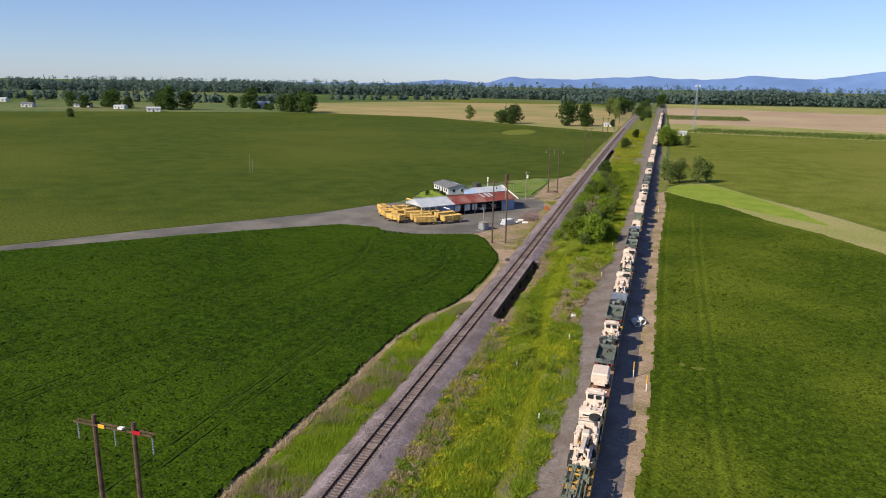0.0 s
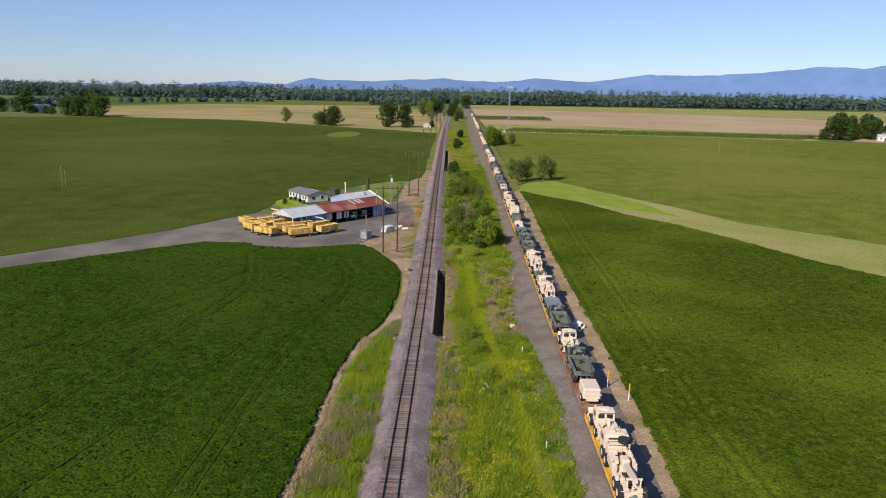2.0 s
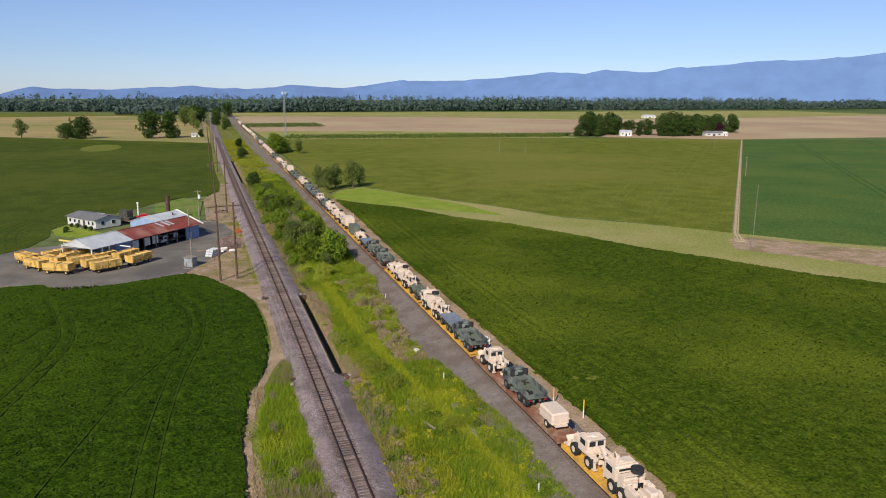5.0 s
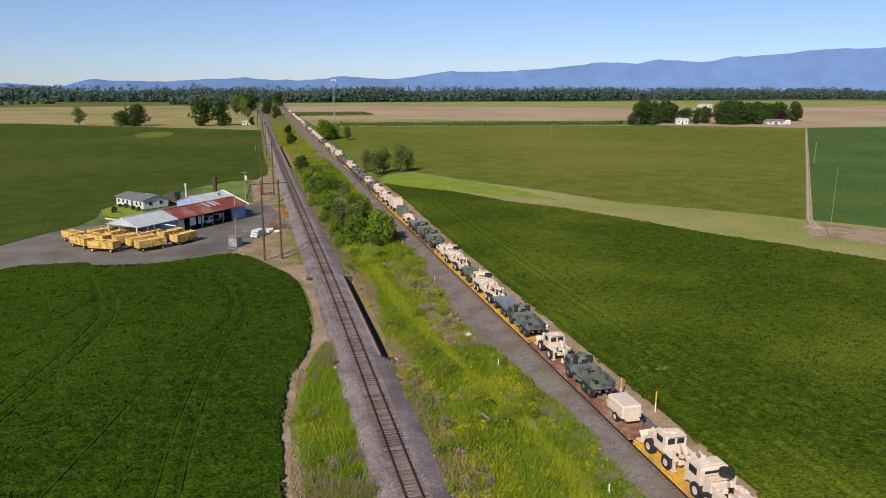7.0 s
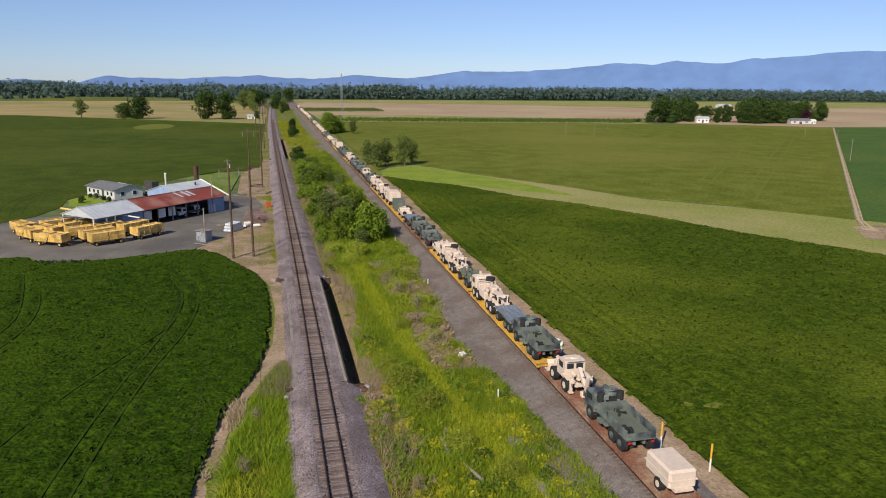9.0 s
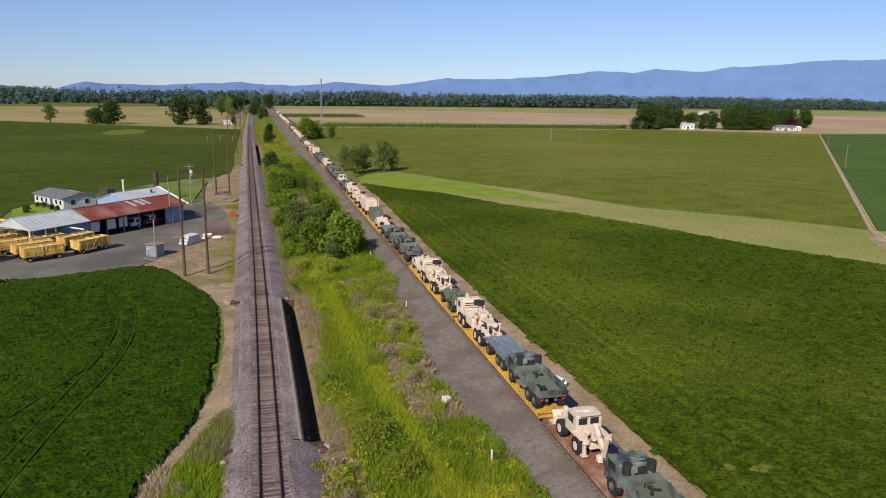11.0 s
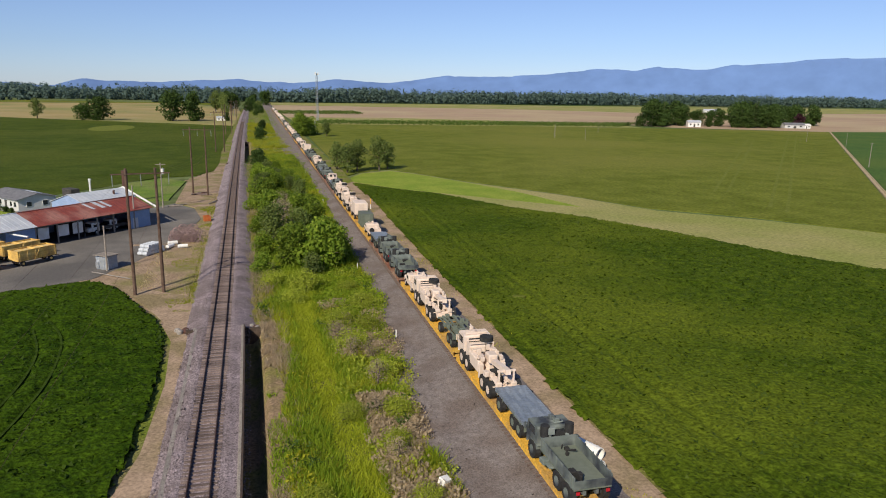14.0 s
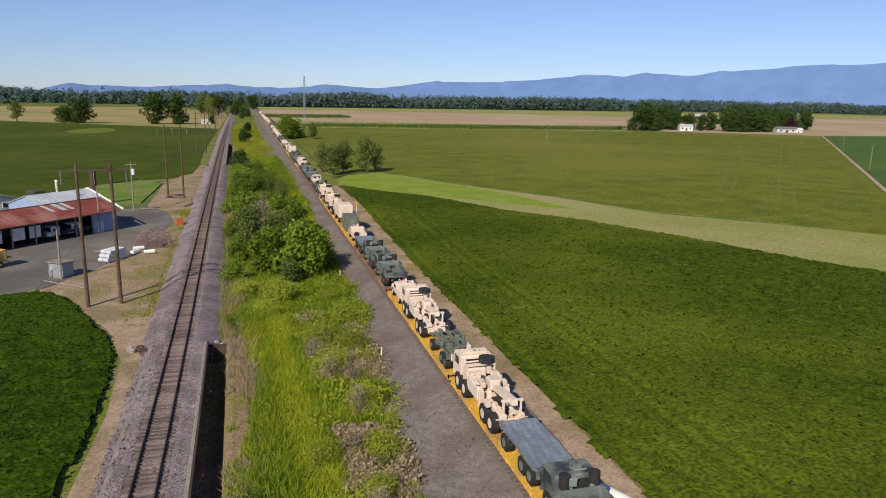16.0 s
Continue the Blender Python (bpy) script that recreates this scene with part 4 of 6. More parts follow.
blades("hollow_weeds", "sparse green weeds on the bare soil beside the bridge", 14000, (4, 10, 64, 116), lambda x, y: (x - xm(y) > 4.8) & (x - xm(y) < 7.6) & (patch(x, y, 239) > 0.55), 0.5, 0.05, "grass", 240)
thicket("olive_thicket", "olive green shrubs and brambles beside the gravel", 900, lambda x, y: rough(x, y) & (x > 12.5) & (patch(x, y, 140) > 0.5), (9, 23, 70, 132), "olive_shrub", 141, 0.4, 1.25)
thicket("dense_bramble", "dense dark green bramble mound beside the footpath", 900, lambda x, y: rough(x, y) & (np.hypot((x - 11.2) / 3.4, (y - 65.5) / 4.2) + 0.7 * (lumps(x, y, 2, 183) - 0.5) < 1), (6, 17, 58, 74), "shrub", 184, 0.5, 1.1)
thicket("mustard_weeds", "bright yellow-green weeds at the bridge end", 800, lambda x, y: middle(x, y) & (np.hypot((x - 6.9) / 1.9, (y - 70) / 7) + 0.7 * (lumps(x, y, 2, 186) - 0.5) < 1), (4, 11, 60, 80), "weed", 187, 0.3, 0.8)
thicket("bright_brush", "lush bright green brush beside the gravel", 700, lambda x, y: rough(x, y) & (np.hypot((x - 17.5) / 4, (y - 119) / 12) + 0.6 * (lumps(x, y, 3, 189) - 0.5) < 1), (12, 24, 104, 134), "grass", 190, 0.5, 1.2)
thicket("tall_thicket", "dense green brush between the tracks", 1100, lambda x, y: middle(x, y) & (patch(x, y, 143) > 0.36), (3, 26, 126, 300), "shrub", 144, 0.8, 1.7)
thicket("pale_thicket", "pale olive brush between the tracks", 600, lambda x, y: middle(x, y) & (patch(x, y, 146) > 0.45), (3, 26, 122, 420), "olive_shrub", 147, 0.7, 1.5)
thicket("dark_thicket", "dark green nettles between the tracks", 900, lambda x, y: rough(x, y) & (patch(x, y, 150) > 0.60), (3, 24, 15, 140), "oak", 151, 0.3, 0.8)
thicket("far_undergrowth", "green brush between the tracks far along the line", 900, lambda x, y: middle(x, y), (3, 34, 250, 900), "shrub", 136, 0.6, 1.5)


def west(x, y):
    edge = np.interp(y, [-40, 12, 31, 50, 64, 72, 76], [-11.6, -10.4, -9.7, -9.4, -7.6, -4.8, -3.2])
    return (x > edge + lumps(x, y, 2.5, 103) * 0.8) & (x < xm(y) - 2.9 - 0.7 * lumps(x, y, 3, 104)) & (y < 75)


blades("west_grass", "fresh grass between the crop and the ballast", 150000, (-13, -2, -20, 76), lambda x, y: west(x, y) & (patch(x, y, 105) > 0.30), 0.6, 0.055, "grass", 106)
blades("west_dry_grass", "dry brush between the crop and the ballast", 60000, (-13, -2, -20, 76), lambda x, y: west(x, y) & (patch(x, y, 108) > 0.52), 0.8, 0.045, "brush", 109)
blades("west_lime_grass", "yellow-green grass between the crop and the ballast", 90000, (-13, -2, -55, 76), lambda x, y: west(x, y) & (patch(x, y, 105) < 0.42), 0.5, 0.05, "lime", 233)
blades("west_edge_brush", "dry brown brush along the crop's edge", 60000, (-15, -6, -20, 66), lambda x, y: (x > np.interp(y, [-40, 12, 31, 50, 64], [-12.6, -11.4, -10.6, -10.4, -8.6])) & (x < np.interp(y, [-40, 12, 31, 50, 64], [-9.4, -8.6, -8.3, -8.4, -7.0])) & (patch(x, y, 230) > 0.42), 0.5, 0.05, "brush", 231)
thicket("west_weeds", "dark green weeds between the crop and the ballast", 1500, lambda x, y: west(x, y) & (patch(x, y, 192) > 0.52), (-13, -2, -15, 76), "shrub", 193, 0.25, 0.7)
blades("yard_grass", "patchy grass on the dirt beside the ballast", 26000, (-12, -2.5, 112, 200), lambda x, y: (patch(x, y, 110) + 0.3 * (lumps(x, y, 0.7, 113) - 0.5) > 0.47) & (y > 116 + 8 * lumps(x, y, 2.0, 115)) & (x > xm(y) - 3.4 - 5.5 * lumps(x, y, 9, 112)) & (x < xm(y) - 3.4), 0.22, 0.07, "lime", 111)
blades("yard_straw", "trampled dry grass on the dirt beside the ballast", 30000, (-14, -2.5, 112, 230), lambda x, y: (patch(x, y, 196) > 0.45) & (x < xm(y) - 3.4) & (x > xm(y) - 11.5 + 6 * (y > 160)) & (y > 118 - x), 0.2, 0.06, "straw", 197)


blades("edge_grass", "yellowish tufts on the dirt beside the crop", 26000, (25, 37, 10, 240), lambda x, y: (x - xt(y) > 4.6) & (patch(x, y, 114) > 0.6) & (x - xt(y) < 8.2), 0.22, 0.05, "weed", 115)


def crop_tufts(name, label, poly, box, count, seed, material, lines):
    """Leaf tufts standing out of a crop."""
    rng = np.random.default_rng(seed)
    x, y = box[0] + (box[1] - box[0]) * rng.random(count), box[2] + (box[3] - box[2]) * rng.random(count) ** 1.2
    ok = inside(x, y, poly)
    for line in lines:
        ok &= near_line(x, y, line) > 0.55
    x, y = x[ok], y[ok]
    n = len(x)
    p = np.stack([x, y, 0.12 + 0.24 * rng.random(n)], 1)
    a = rng.random(n) * 6.283
    s = 0.16 + 0.16 * rng.random((n, 1))
    u = np.stack([np.cos(a), np.sin(a), rng.normal(size=n) * 0.5], 1) * s
    v = np.stack([-np.sin(a), np.cos(a), rng.normal(size=n) * 0.5], 1) * s * 0.7
    q = np.stack([p - u, p - v, p + u, p + v + (0, 0, 0.08)], 1).reshape(-1, 3)
    return tagged(new(name, sheet(name, q, np.arange(4 * n).reshape(-1, 4), material)), label, "crop", kind="stuff")


crop_tufts("west_crop_leaves", "leafy tops of the dark green crop", W_EDGE + [(-31, 129), (-58, 133), (-120, 75), (-120, -20)], (-100, -4, -5, 134), 160000, 120, "cropleaf", TRAM_W)
crop_tufts("east_crop_leaves", "leafy tops of the dark green crop", [(31, 0), (32.5, 66), (33.2, 102), (35, 175), (36, 236), (66, 186), (97, 127), (120, 85), (140, 40), (110, 0)], (31, 135, 8, 236), 190000, 121, "cropleaf_east", TRAM_E)


def stones(name, label, count, centre, spread, span, lift, skip, material, seed):
    """Loose four-sided stones strewn over a bed."""
    rng = np.random.default_rng(seed)
    y = span[0] + (span[1] - span[0]) * rng.random(count) ** 1.3
    r = spread[0] + (spread[1] - spread[0]) * rng.random(count)
    ok = (np.abs(r) > skip) | (rng.random(count) < 0.25)
    y, r = y[ok], r[ok]
    p = np.stack([centre(y) + r, y, lift(r)], 1)
    n = len(y)
    d = rng.normal(size=(n, 4, 3))
    d /= np.linalg.norm(d, axis=2, keepdims=True)
    v = p[:, None] + d * (0.04 + 0.09 * rng.random((n, 1, 1)) ** 2)
    f = (np.arange(n)[:, None, None] * 4 + np.array([(0, 1, 2), (0, 2, 3), (0, 3, 1), (1, 3, 2)])).reshape(-1, 3)
    return tagged(new(name, sheet(name, v.reshape(-1, 3), f, material)), label, "stones", kind="stuff")


stones("ballast_stones", "loose purple-grey ballast stones along the open track", 30000, xm, (-3.4, 3.4), (14, 150), lambda r: np.interp(np.abs(r), [0, 1.3, 1.75, 2.3, 2.9, 3.5], [0.80, 0.84, 0.85, 0.68, 0.42, 0.2]), 1.3, "ballast", 210)
stones("gravel_stones", "loose stones on the gravel beside the train", 10000, xt, (-7.6, -1.9), (14, 170), lambda r: np.interp(r, [-8.4, -6.5, -4.8, -3.0, -1.8], [0.08, 0.14, 0.20, 0.35, 0.62]), 0.0, "gravel", 211)


# ---- the train ----
def wheels(top, spots, r, w, hub="desert"):
    """Each wheel a tyre with its own rim."""
    tyre, rim = Shape(), Shape()
    tyre.tube((-w / 2, 0, 0), (w / 2, 0, 0), r, n=14)
    rim.tube((-w / 2 - 0.02, 0, 0), (w / 2 + 0.02, 0, 0), r * 0.5, n=10)
    tm, rm = tyre.mesh("tyre", "rubber"), rim.mesh("rim", hub)
    for x, y in spots:
        ob = part("wheel", tm, None, top)
        ob.location = (x, y, r)
        part("rim", rm, None, ob)


def pairs(x, ys):
    return [(s * x, y) for y in ys for s in (-1, 1)]


def cab(top, y, z, w, d, h, paint):
    """A flat-nosed truck cab with its windscreen, side windows, mirrors and roof hatch."""
    a = w / 2
    out = [(y - d / 2, z), (y + d / 2, z), (y + d / 2 + 0.08, z + h * 0.5), (y + d / 2 - 0.22, z + h * 0.95), (y + d / 2 - 0.36, z + h), (y - d / 2 + 0.1, z + h), (y - d / 2, z + h * 0.93)]
    turn = Matrix(((0, 1, 0, 0), (1, 0, 0, 0), (0, 0, 1, 0), (0, 0, 0, 1)))
    body = part("cab", Shape().prism(out, -a, a, turn), paint, top)
    s = Shape()
    f0, f1 = y + d / 2 + 0.075, y + d / 2 - 0.19
    s.add([(-a * 0.86, f0 + 0.015, z + h * 0.54), (a * 0.86, f0 + 0.015, z + h * 0.54), (a * 0.82, f1 + 0.03, z + h * 0.9), (-a * 0.82, f1 + 0.03, z + h * 0.9)], [(0, 1, 2, 3)])
    part("windscreen", s, "glass", body)
    for k in (-1, 1):
        part("side_window", Shape().box(k * a, y + 0.05, z + h * 0.52, 0.03, d * 0.55, h * 0.34), "glass", body)
        m = Shape().box(k * (a + 0.16), y + d / 2 - 0.1, z + h * 0.45, 0.1, 0.06, h * 0.3).tube((k * a, y + d / 2 - 0.1, z + h * 0.6), (k * (a + 0.16), y + d / 2 - 0.1, z + h * 0.6), 0.02, n=4)
        part("mirror", m, paint, body)
    part("roof_hatch", Shape().tube((0.2, y, z + h), (0.2, y, z + h + 0.12), 0.42, 0.36, 10), paint, body)
    part("bumper", Shape().box(0, y + d / 2 + 0.12, z - 0.28, w * 0.95, 0.2, 0.32, chamfer=0.05), paint, top)
    for k in (-1, 1):
        part("headlight", Shape().tube((k * a * 0.7, y + d / 2, z + 0.2), (k * a * 0.7, y + d / 2 + 0.1, z + 0.2), 0.12, n=8), "white", body)
    return body


def rear_window(top, y, z, w, h):
    part("rear_window", Shape().box(0, y, z, w, 0.03, h), "glass", top)


def stow(top, paint, spots, seed, name="stowed_gear"):
    """Small lockers, cans, hoses and brackets bolted on at some spots (x, y, z, reach)."""
    rng = random.Random(seed)
    s = Shape()
    for x, y, z, reach in spots:
        for k in range(4):
            px, py = x + rng.uniform(-reach, reach) * 0.5, y + rng.uniform(-reach, reach)
            if rng.random() < 0.6:
                s.box(px, py, z, rng.uniform(0.12, 0.45), rng.uniform(0.15, 0.6), rng.uniform(0.12, 0.5), rng.uniform(-0.1, 0.1), 0.03)
            else:
                s.tube((px, py, z), (px + rng.uniform(-0.5, 0.5), py + rng.uniform(-0.8, 0.8), z + rng.uniform(0.05, 0.5)), rng.uniform(0.03, 0.08), n=6)
    return tagged(part(name, s, paint, top), kind="stuff")


def wrecker(label, paint="desert"):
    """Eight-wheeled recovery truck with a folded crane and a spare wheel behind the cab."""
    t = thing("recovery_truck", label, "army truck", group="vehicles on the train")
    part("chassis", Shape().box(-0.42, 0, 0.75, 0.22, 9.2, 0.3).box(0.42, 0, 0.75, 0.22, 9.2, 0.3).box(0, -4.4, 0.7, 2.2, 0.3, 0.45), paint, t)
    wheels(t, pairs(1.1, (3.3, 1.75, -2.5, -4.0)), 0.69, 0.46, paint)
    cab(t, 3.9, 0.95, 2.42, 1.9, 1.75, paint)
    rear_window(t, 2.94, 1.95, 1.6, 0.5)
    part("engine_box", Shape().box(-0.35, 2.2, 1.0, 1.5, 1.1, 1.2, chamfer=0.08), paint, t)
    rack = part("spare_wheel_rack", Shape().box(0, 2.55, 2.35, 2.2, 0.08, 0.1).box(0, 1.75, 2.35, 2.2, 0.08, 0.1).box(-1.05, 2.15, 1.1, 0.08, 0.9, 1.3).box(1.05, 2.15, 1.1, 0.08, 0.9, 1.3), paint, t)
    part("spare_wheel", Shape().tube((0.55, 2.15, 2.47), (0.55, 2.15, 2.85), 0.6, n=14), "rubber", rack)
    for k in (-1, 1):
        part("side_locker", Shape().box(k * 0.95, 0.2, 0.95, 0.5, 2.4, 0.95, chamfer=0.05), paint, t)
        part("rear_deck", Shape().box(k * 0.62, -3.25, 1.15, 0.5, 2.9, 0.3, chamfer=0.04), paint, t)
        part("outrigger", Shape().box(k * 0.95, -1.1, 0.5, 0.4, 0.35, 1.2, chamfer=0.04), paint, t)
    part("crane_turret", Shape().tube((0, -0.6, 1.0), (0, -0.6, 1.9), 0.55, 0.45, 10).box(0, -0.9, 1.8, 0.8, 1.1, 0.7, chamfer=0.1), paint, t)
    boom = part("crane_boom", Shape().box(0, 0, 0, 0.42, 5.2, 0.42, m=Matrix.Translation((0, -2.4, 1.9)) @ Matrix.Rotation(radians(-7), 4, "X")), paint, t)
    part("boom_ram", Shape().tube((0.28, -0.8, 1.55), (0.2, -3.2, 1.6), 0.1, n=8), "steel", boom)
    part("winch", Shape().tube((-0.5, -2.2, 1.35), (0.5, -2.2, 1.35), 0.3, n=10).box(0, -2.2, 1.0, 1.3, 0.5, 0.25), "rubber", t)
    stow(t, paint, [(-0.7, 1.2, 1.9, 0.5), (0.7, 1.0, 1.9, 0.5), (-0.8, -0.2, 1.9, 0.7), (0.85, -0.6, 1.9, 0.8), (-0.8, -2.6, 1.45, 0.8), (0.8, -3.2, 1.45, 0.8), (0, -4.2, 1.2, 0.6), (0, 4.0, 2.68, 0.5)], 1)
    stow(t, "rubber", [(-0.5, 0.6, 1.5, 0.5), (0.4, -1.8, 1.2, 0.5), (0.0, -3.6, 1.0, 0.5)], 2, "hose")
    part("light_bar", Shape().box(0, 3.3, 2.72, 1.9, 0.12, 0.16, chamfer=0.02), paint, t)
    part("tow_frame", Shape().box(-0.6, -4.5, 0.9, 0.14, 0.14, 1.5).box(0.6, -4.5, 0.9, 0.14, 0.14, 1.5).box(0, -4.5, 2.3, 1.5, 0.16, 0.16).box(0, -4.75, 0.6, 1.6, 0.3, 0.4), paint, t)
    return t


def cargo_truck(label, paint="camo", load=""):
    """Six-wheeled truck with a low-sided bed."""
    t = thing("cargo_truck", label, "army truck", group="vehicles on the train")
    part("chassis", Shape().box(-0.4, 0, 0.7, 0.2, 7.0, 0.28).box(0.4, 0, 0.7, 0.2, 7.0, 0.28), paint, t)
    wheels(t, pairs(1.07, (2.5, -1.5, -2.85)), 0.62, 0.42, paint)
    cab(t, 2.75, 0.9, 2.4, 1.8, 1.55, paint)
    rear_window(t, 1.84, 1.75, 1.5, 0.45)
    part("cab_gear", Shape().box(-0.7, 1.55, 0.95, 0.6, 0.5, 1.4, chamfer=0.08).box(0.55, 1.5, 0.95, 0.9, 0.4, 0.9, chamfer=0.08).tube((0.95, 1.5, 1.0), (0.95, 1.5, 2.7), 0.09, n=6), paint, t)
    part("spare_wheel", Shape().tube((0.2, 1.35, 1.75), (0.2, 1.6, 1.75), 0.56, n=12), "rubber", t)
    bed = part("cargo_bed", Shape().box(0, -1.25, 1.18, 2.4, 4.9, 0.14), "olive" if not load else load, t)
    for k in (-1, 1):
        part("side_board", Shape().box(k * 1.19, -1.25, 1.3, 0.06, 4.9, 0.72), paint, bed)
        part("air_filter", Shape().tube((k * 0.85, 1.5, 2.0), (k * 0.85, 1.5, 2.75), 0.3, n=12), "rubber", t)
        for j in range(5):
            part("stake", Shape().box(k * 1.235, -3.4 + j * 1.1, 1.25, 0.05, 0.1, 0.82), paint, bed)
    stow(t, paint, [(-0.6, 1.5, 2.2, 0.3), (0.6, 1.5, 1.8, 0.3), (-1.05, 0.2, 0.75, 0.5), (1.05, 0.1, 0.75, 0.5), (0.3, 2.6, 2.45, 0.4)], 3)
    stow(bed, "rubber", [(0.2, 0.4, 1.33, 0.5), (-0.5, -2.6, 1.33, 0.5)], 4, "chains")
    part("tailgate", Shape().box(0, -3.7, 1.3, 2.4, 0.06, 0.5), paint, bed)
    part("headboard", Shape().box(0, 1.18, 1.3, 2.4, 0.06, 0.75), paint, bed)
    for k in (-1, 1):
        part("tail_light", Shape().box(k * 0.95, -3.76, 0.95, 0.24, 0.06, 0.18), "redcar", t)
        part("mudguard", Shape().box(k * 1.0, 2.45, 1.2, 0.45, 1.5, 0.06), paint, t)
    return t


def tarp_trailer(label):
    """Six-wheeled trailer with a taut blue-grey cover over its flat bed."""
    t = thing("flatbed_trailer", label, "trailer", group="vehicles on the train")
    part("chassis", Shape().box(-0.5, 0, 0.75, 0.2, 5.6, 0.28).box(0.5, 0, 0.75, 0.2, 5.6, 0.28), "olive", t)
    wheels(t, pairs(1.06, (2.0, -0.9, -2.1)), 0.58, 0.4, "olive")
    bed = part("bed", Shape().box(0, 0, 1.25, 2.45, 5.9, 0.12), "olive", t)
    cover = Shape()
    n = 8
    pts = [(-1.24 + 2.48 * i / n, -2.98 + 5.96 * j / n, 1.5 + 0.03 * math.sin(i * 2.1 + j) + 0.04 * math.cos(j * 1.7)) for j in range(n + 1) for i in range(n + 1)]
    cover.add(pts, [(j * (n + 1) + i, j * (n + 1) + i + 1, (j + 1) * (n + 1) + i + 1, (j + 1) * (n + 1) + i) for j in range(n) for i in range(n)])
    cover.box(0, -2.98, 1.28, 2.48, 0.03, 0.22).box(0, 2.98, 1.28, 2.48, 0.03, 0.22).box(-1.24, 0, 1.28, 0.03, 5.9, 0.22).box(1.24, 0, 1.28, 0.03, 5.9, 0.22)
    part("cover", cover, "tarp", t, "blue-grey tarpaulin")
    for j in range(5):
        part("tie_strap", Shape().box(-1.27, -2.4 + j * 1.2, 1.1, 0.02, 0.06, 0.4).box(1.27, -2.4 + j * 1.2, 1.1, 0.02, 0.06, 0.4), "olive", bed)
    for k in (-1, 1):
        part("mudguard", Shape().box(k * 1.06, -1.5, 1.2, 0.42, 2.4, 0.05), "olive", t)
        part("tail_light", Shape().box(k * 0.9, -2.97, 0.95, 0.2, 0.06, 0.14), "redcar", t)
    part("drawbar", Shape().tube((-0.5, 2.7, 0.9), (0, 3.7, 0.75), 0.07, n=6).tube((0.5, 2.7, 0.9), (0, 3.7, 0.75), 0.07, n=6), "olive", t)
    part("rear_beam", Shape().box(0, -2.92, 0.8, 2.3, 0.12, 0.4), "olive", t)
    return t


def backhoe(label):
    """High-speed tractor with a loader bucket in front and a digger arm behind."""
    t = thing("backhoe_tractor", label, "excavator", group="vehicles on the train")
    p = "desert"
    part("chassis", Shape().box(0, 0.2, 0.7, 0.9, 4.6, 0.45, chamfer=0.05), p, t)
    wheels(t, pairs(0.98, (1.55, -1.25)), 0.66, 0.45, p)
    c = cab(t, 0.1, 1.05, 2.0, 1.7, 1.6, p)
    for k in (-1, 1):
        part("rear_window", Shape().box(k * 0.45, -0.76, 1.95, 0.65, 0.03, 0.5), "glass", c)
    part("bonnet", Shape().box(0, 1.75, 1.0, 1.5, 1.6, 0.75, chamfer=0.14), p, t)
    loader = part("loader_arm", Shape().box(-0.75, 0, 0, 0.16, 2.4, 0.2, m=Matrix.Translation((0, 2.2, 0.95)) @ Matrix.Rotation(radians(-12), 4, "X")).box(0.75, 0, 0, 0.16, 2.4, 0.2, m=Matrix.Translation((0, 2.2, 0.95)) @ Matrix.Rotation(radians(-12), 4, "X")), p, t)
    turn = Matrix(((0, 1, 0, 0), (1, 0, 0, 0), (0, 0, 1, 0), (0, 0, 0, 1)))
    part("bucket", Shape().prism([(2.9, 0.25), (3.75, 0.2), (3.8, 0.28), (3.1, 0.36), (3.0, 0.9), (3.35, 1.25), (3.3, 1.3), (2.88, 0.95)], -1.1, 1.1, turn), p, loader)
    arm = part("digger_boom", Shape().box(0, 0, 0, 0.3, 1.9, 0.32, m=Matrix.Translation((0.1, -2.1, 1.55)) @ Matrix.Rotation(radians(38), 4, "X")), p, t)
    part("digger_stick", Shape().box(0, 0, 0, 0.24, 0.26, 1.9, m=Matrix.Translation((0.1, -2.95, 0.35)) @ Matrix.Rotation(radians(14), 4, "X")), p, arm)
    part("digger_bucket", Shape().box(0.1, -2.75, 0.1, 0.6, 0.5, 0.45, chamfer=0.08), p, arm)
    part("digger_ram", Shape().tube((0.1, -1.5, 1.25), (0.1, -2.6, 1.9), 0.07, n=6), "steel", arm)
    for k in (-1, 1):
        part("stabiliser", Shape().box(k * 0.85, -2.0, 0.35, 0.22, 0.25, 1.3).box(k * 0.85, -2.0, 0.2, 0.45, 0.4, 0.1), p, t)
        part("mudguard", Shape().box(k * 0.98, -1.25, 1.4, 0.46, 1.5, 0.07), p, t)
    stow(t, p, [(-0.6, 1.6, 1.75, 0.4), (0.5, 1.4, 1.75, 0.4), (0, -1.5, 1.3, 0.5), (-0.8, -2.0, 1.2, 0.4), (0.8, -2.1, 1.2, 0.4), (0, 3.0, 0.7, 0.4)], 6)
    stow(t, "rubber", [(0, -1.8, 1.2, 0.5), (0.1, 2.3, 1.0, 0.4)], 7, "hose")
    part("roll_bar", Shape().box(0, -0.95, 2.7, 1.6, 0.1, 0.12).box(0, 0.2, 2.66, 1.3, 0.6, 0.12, chamfer=0.03), p, c)
    return t


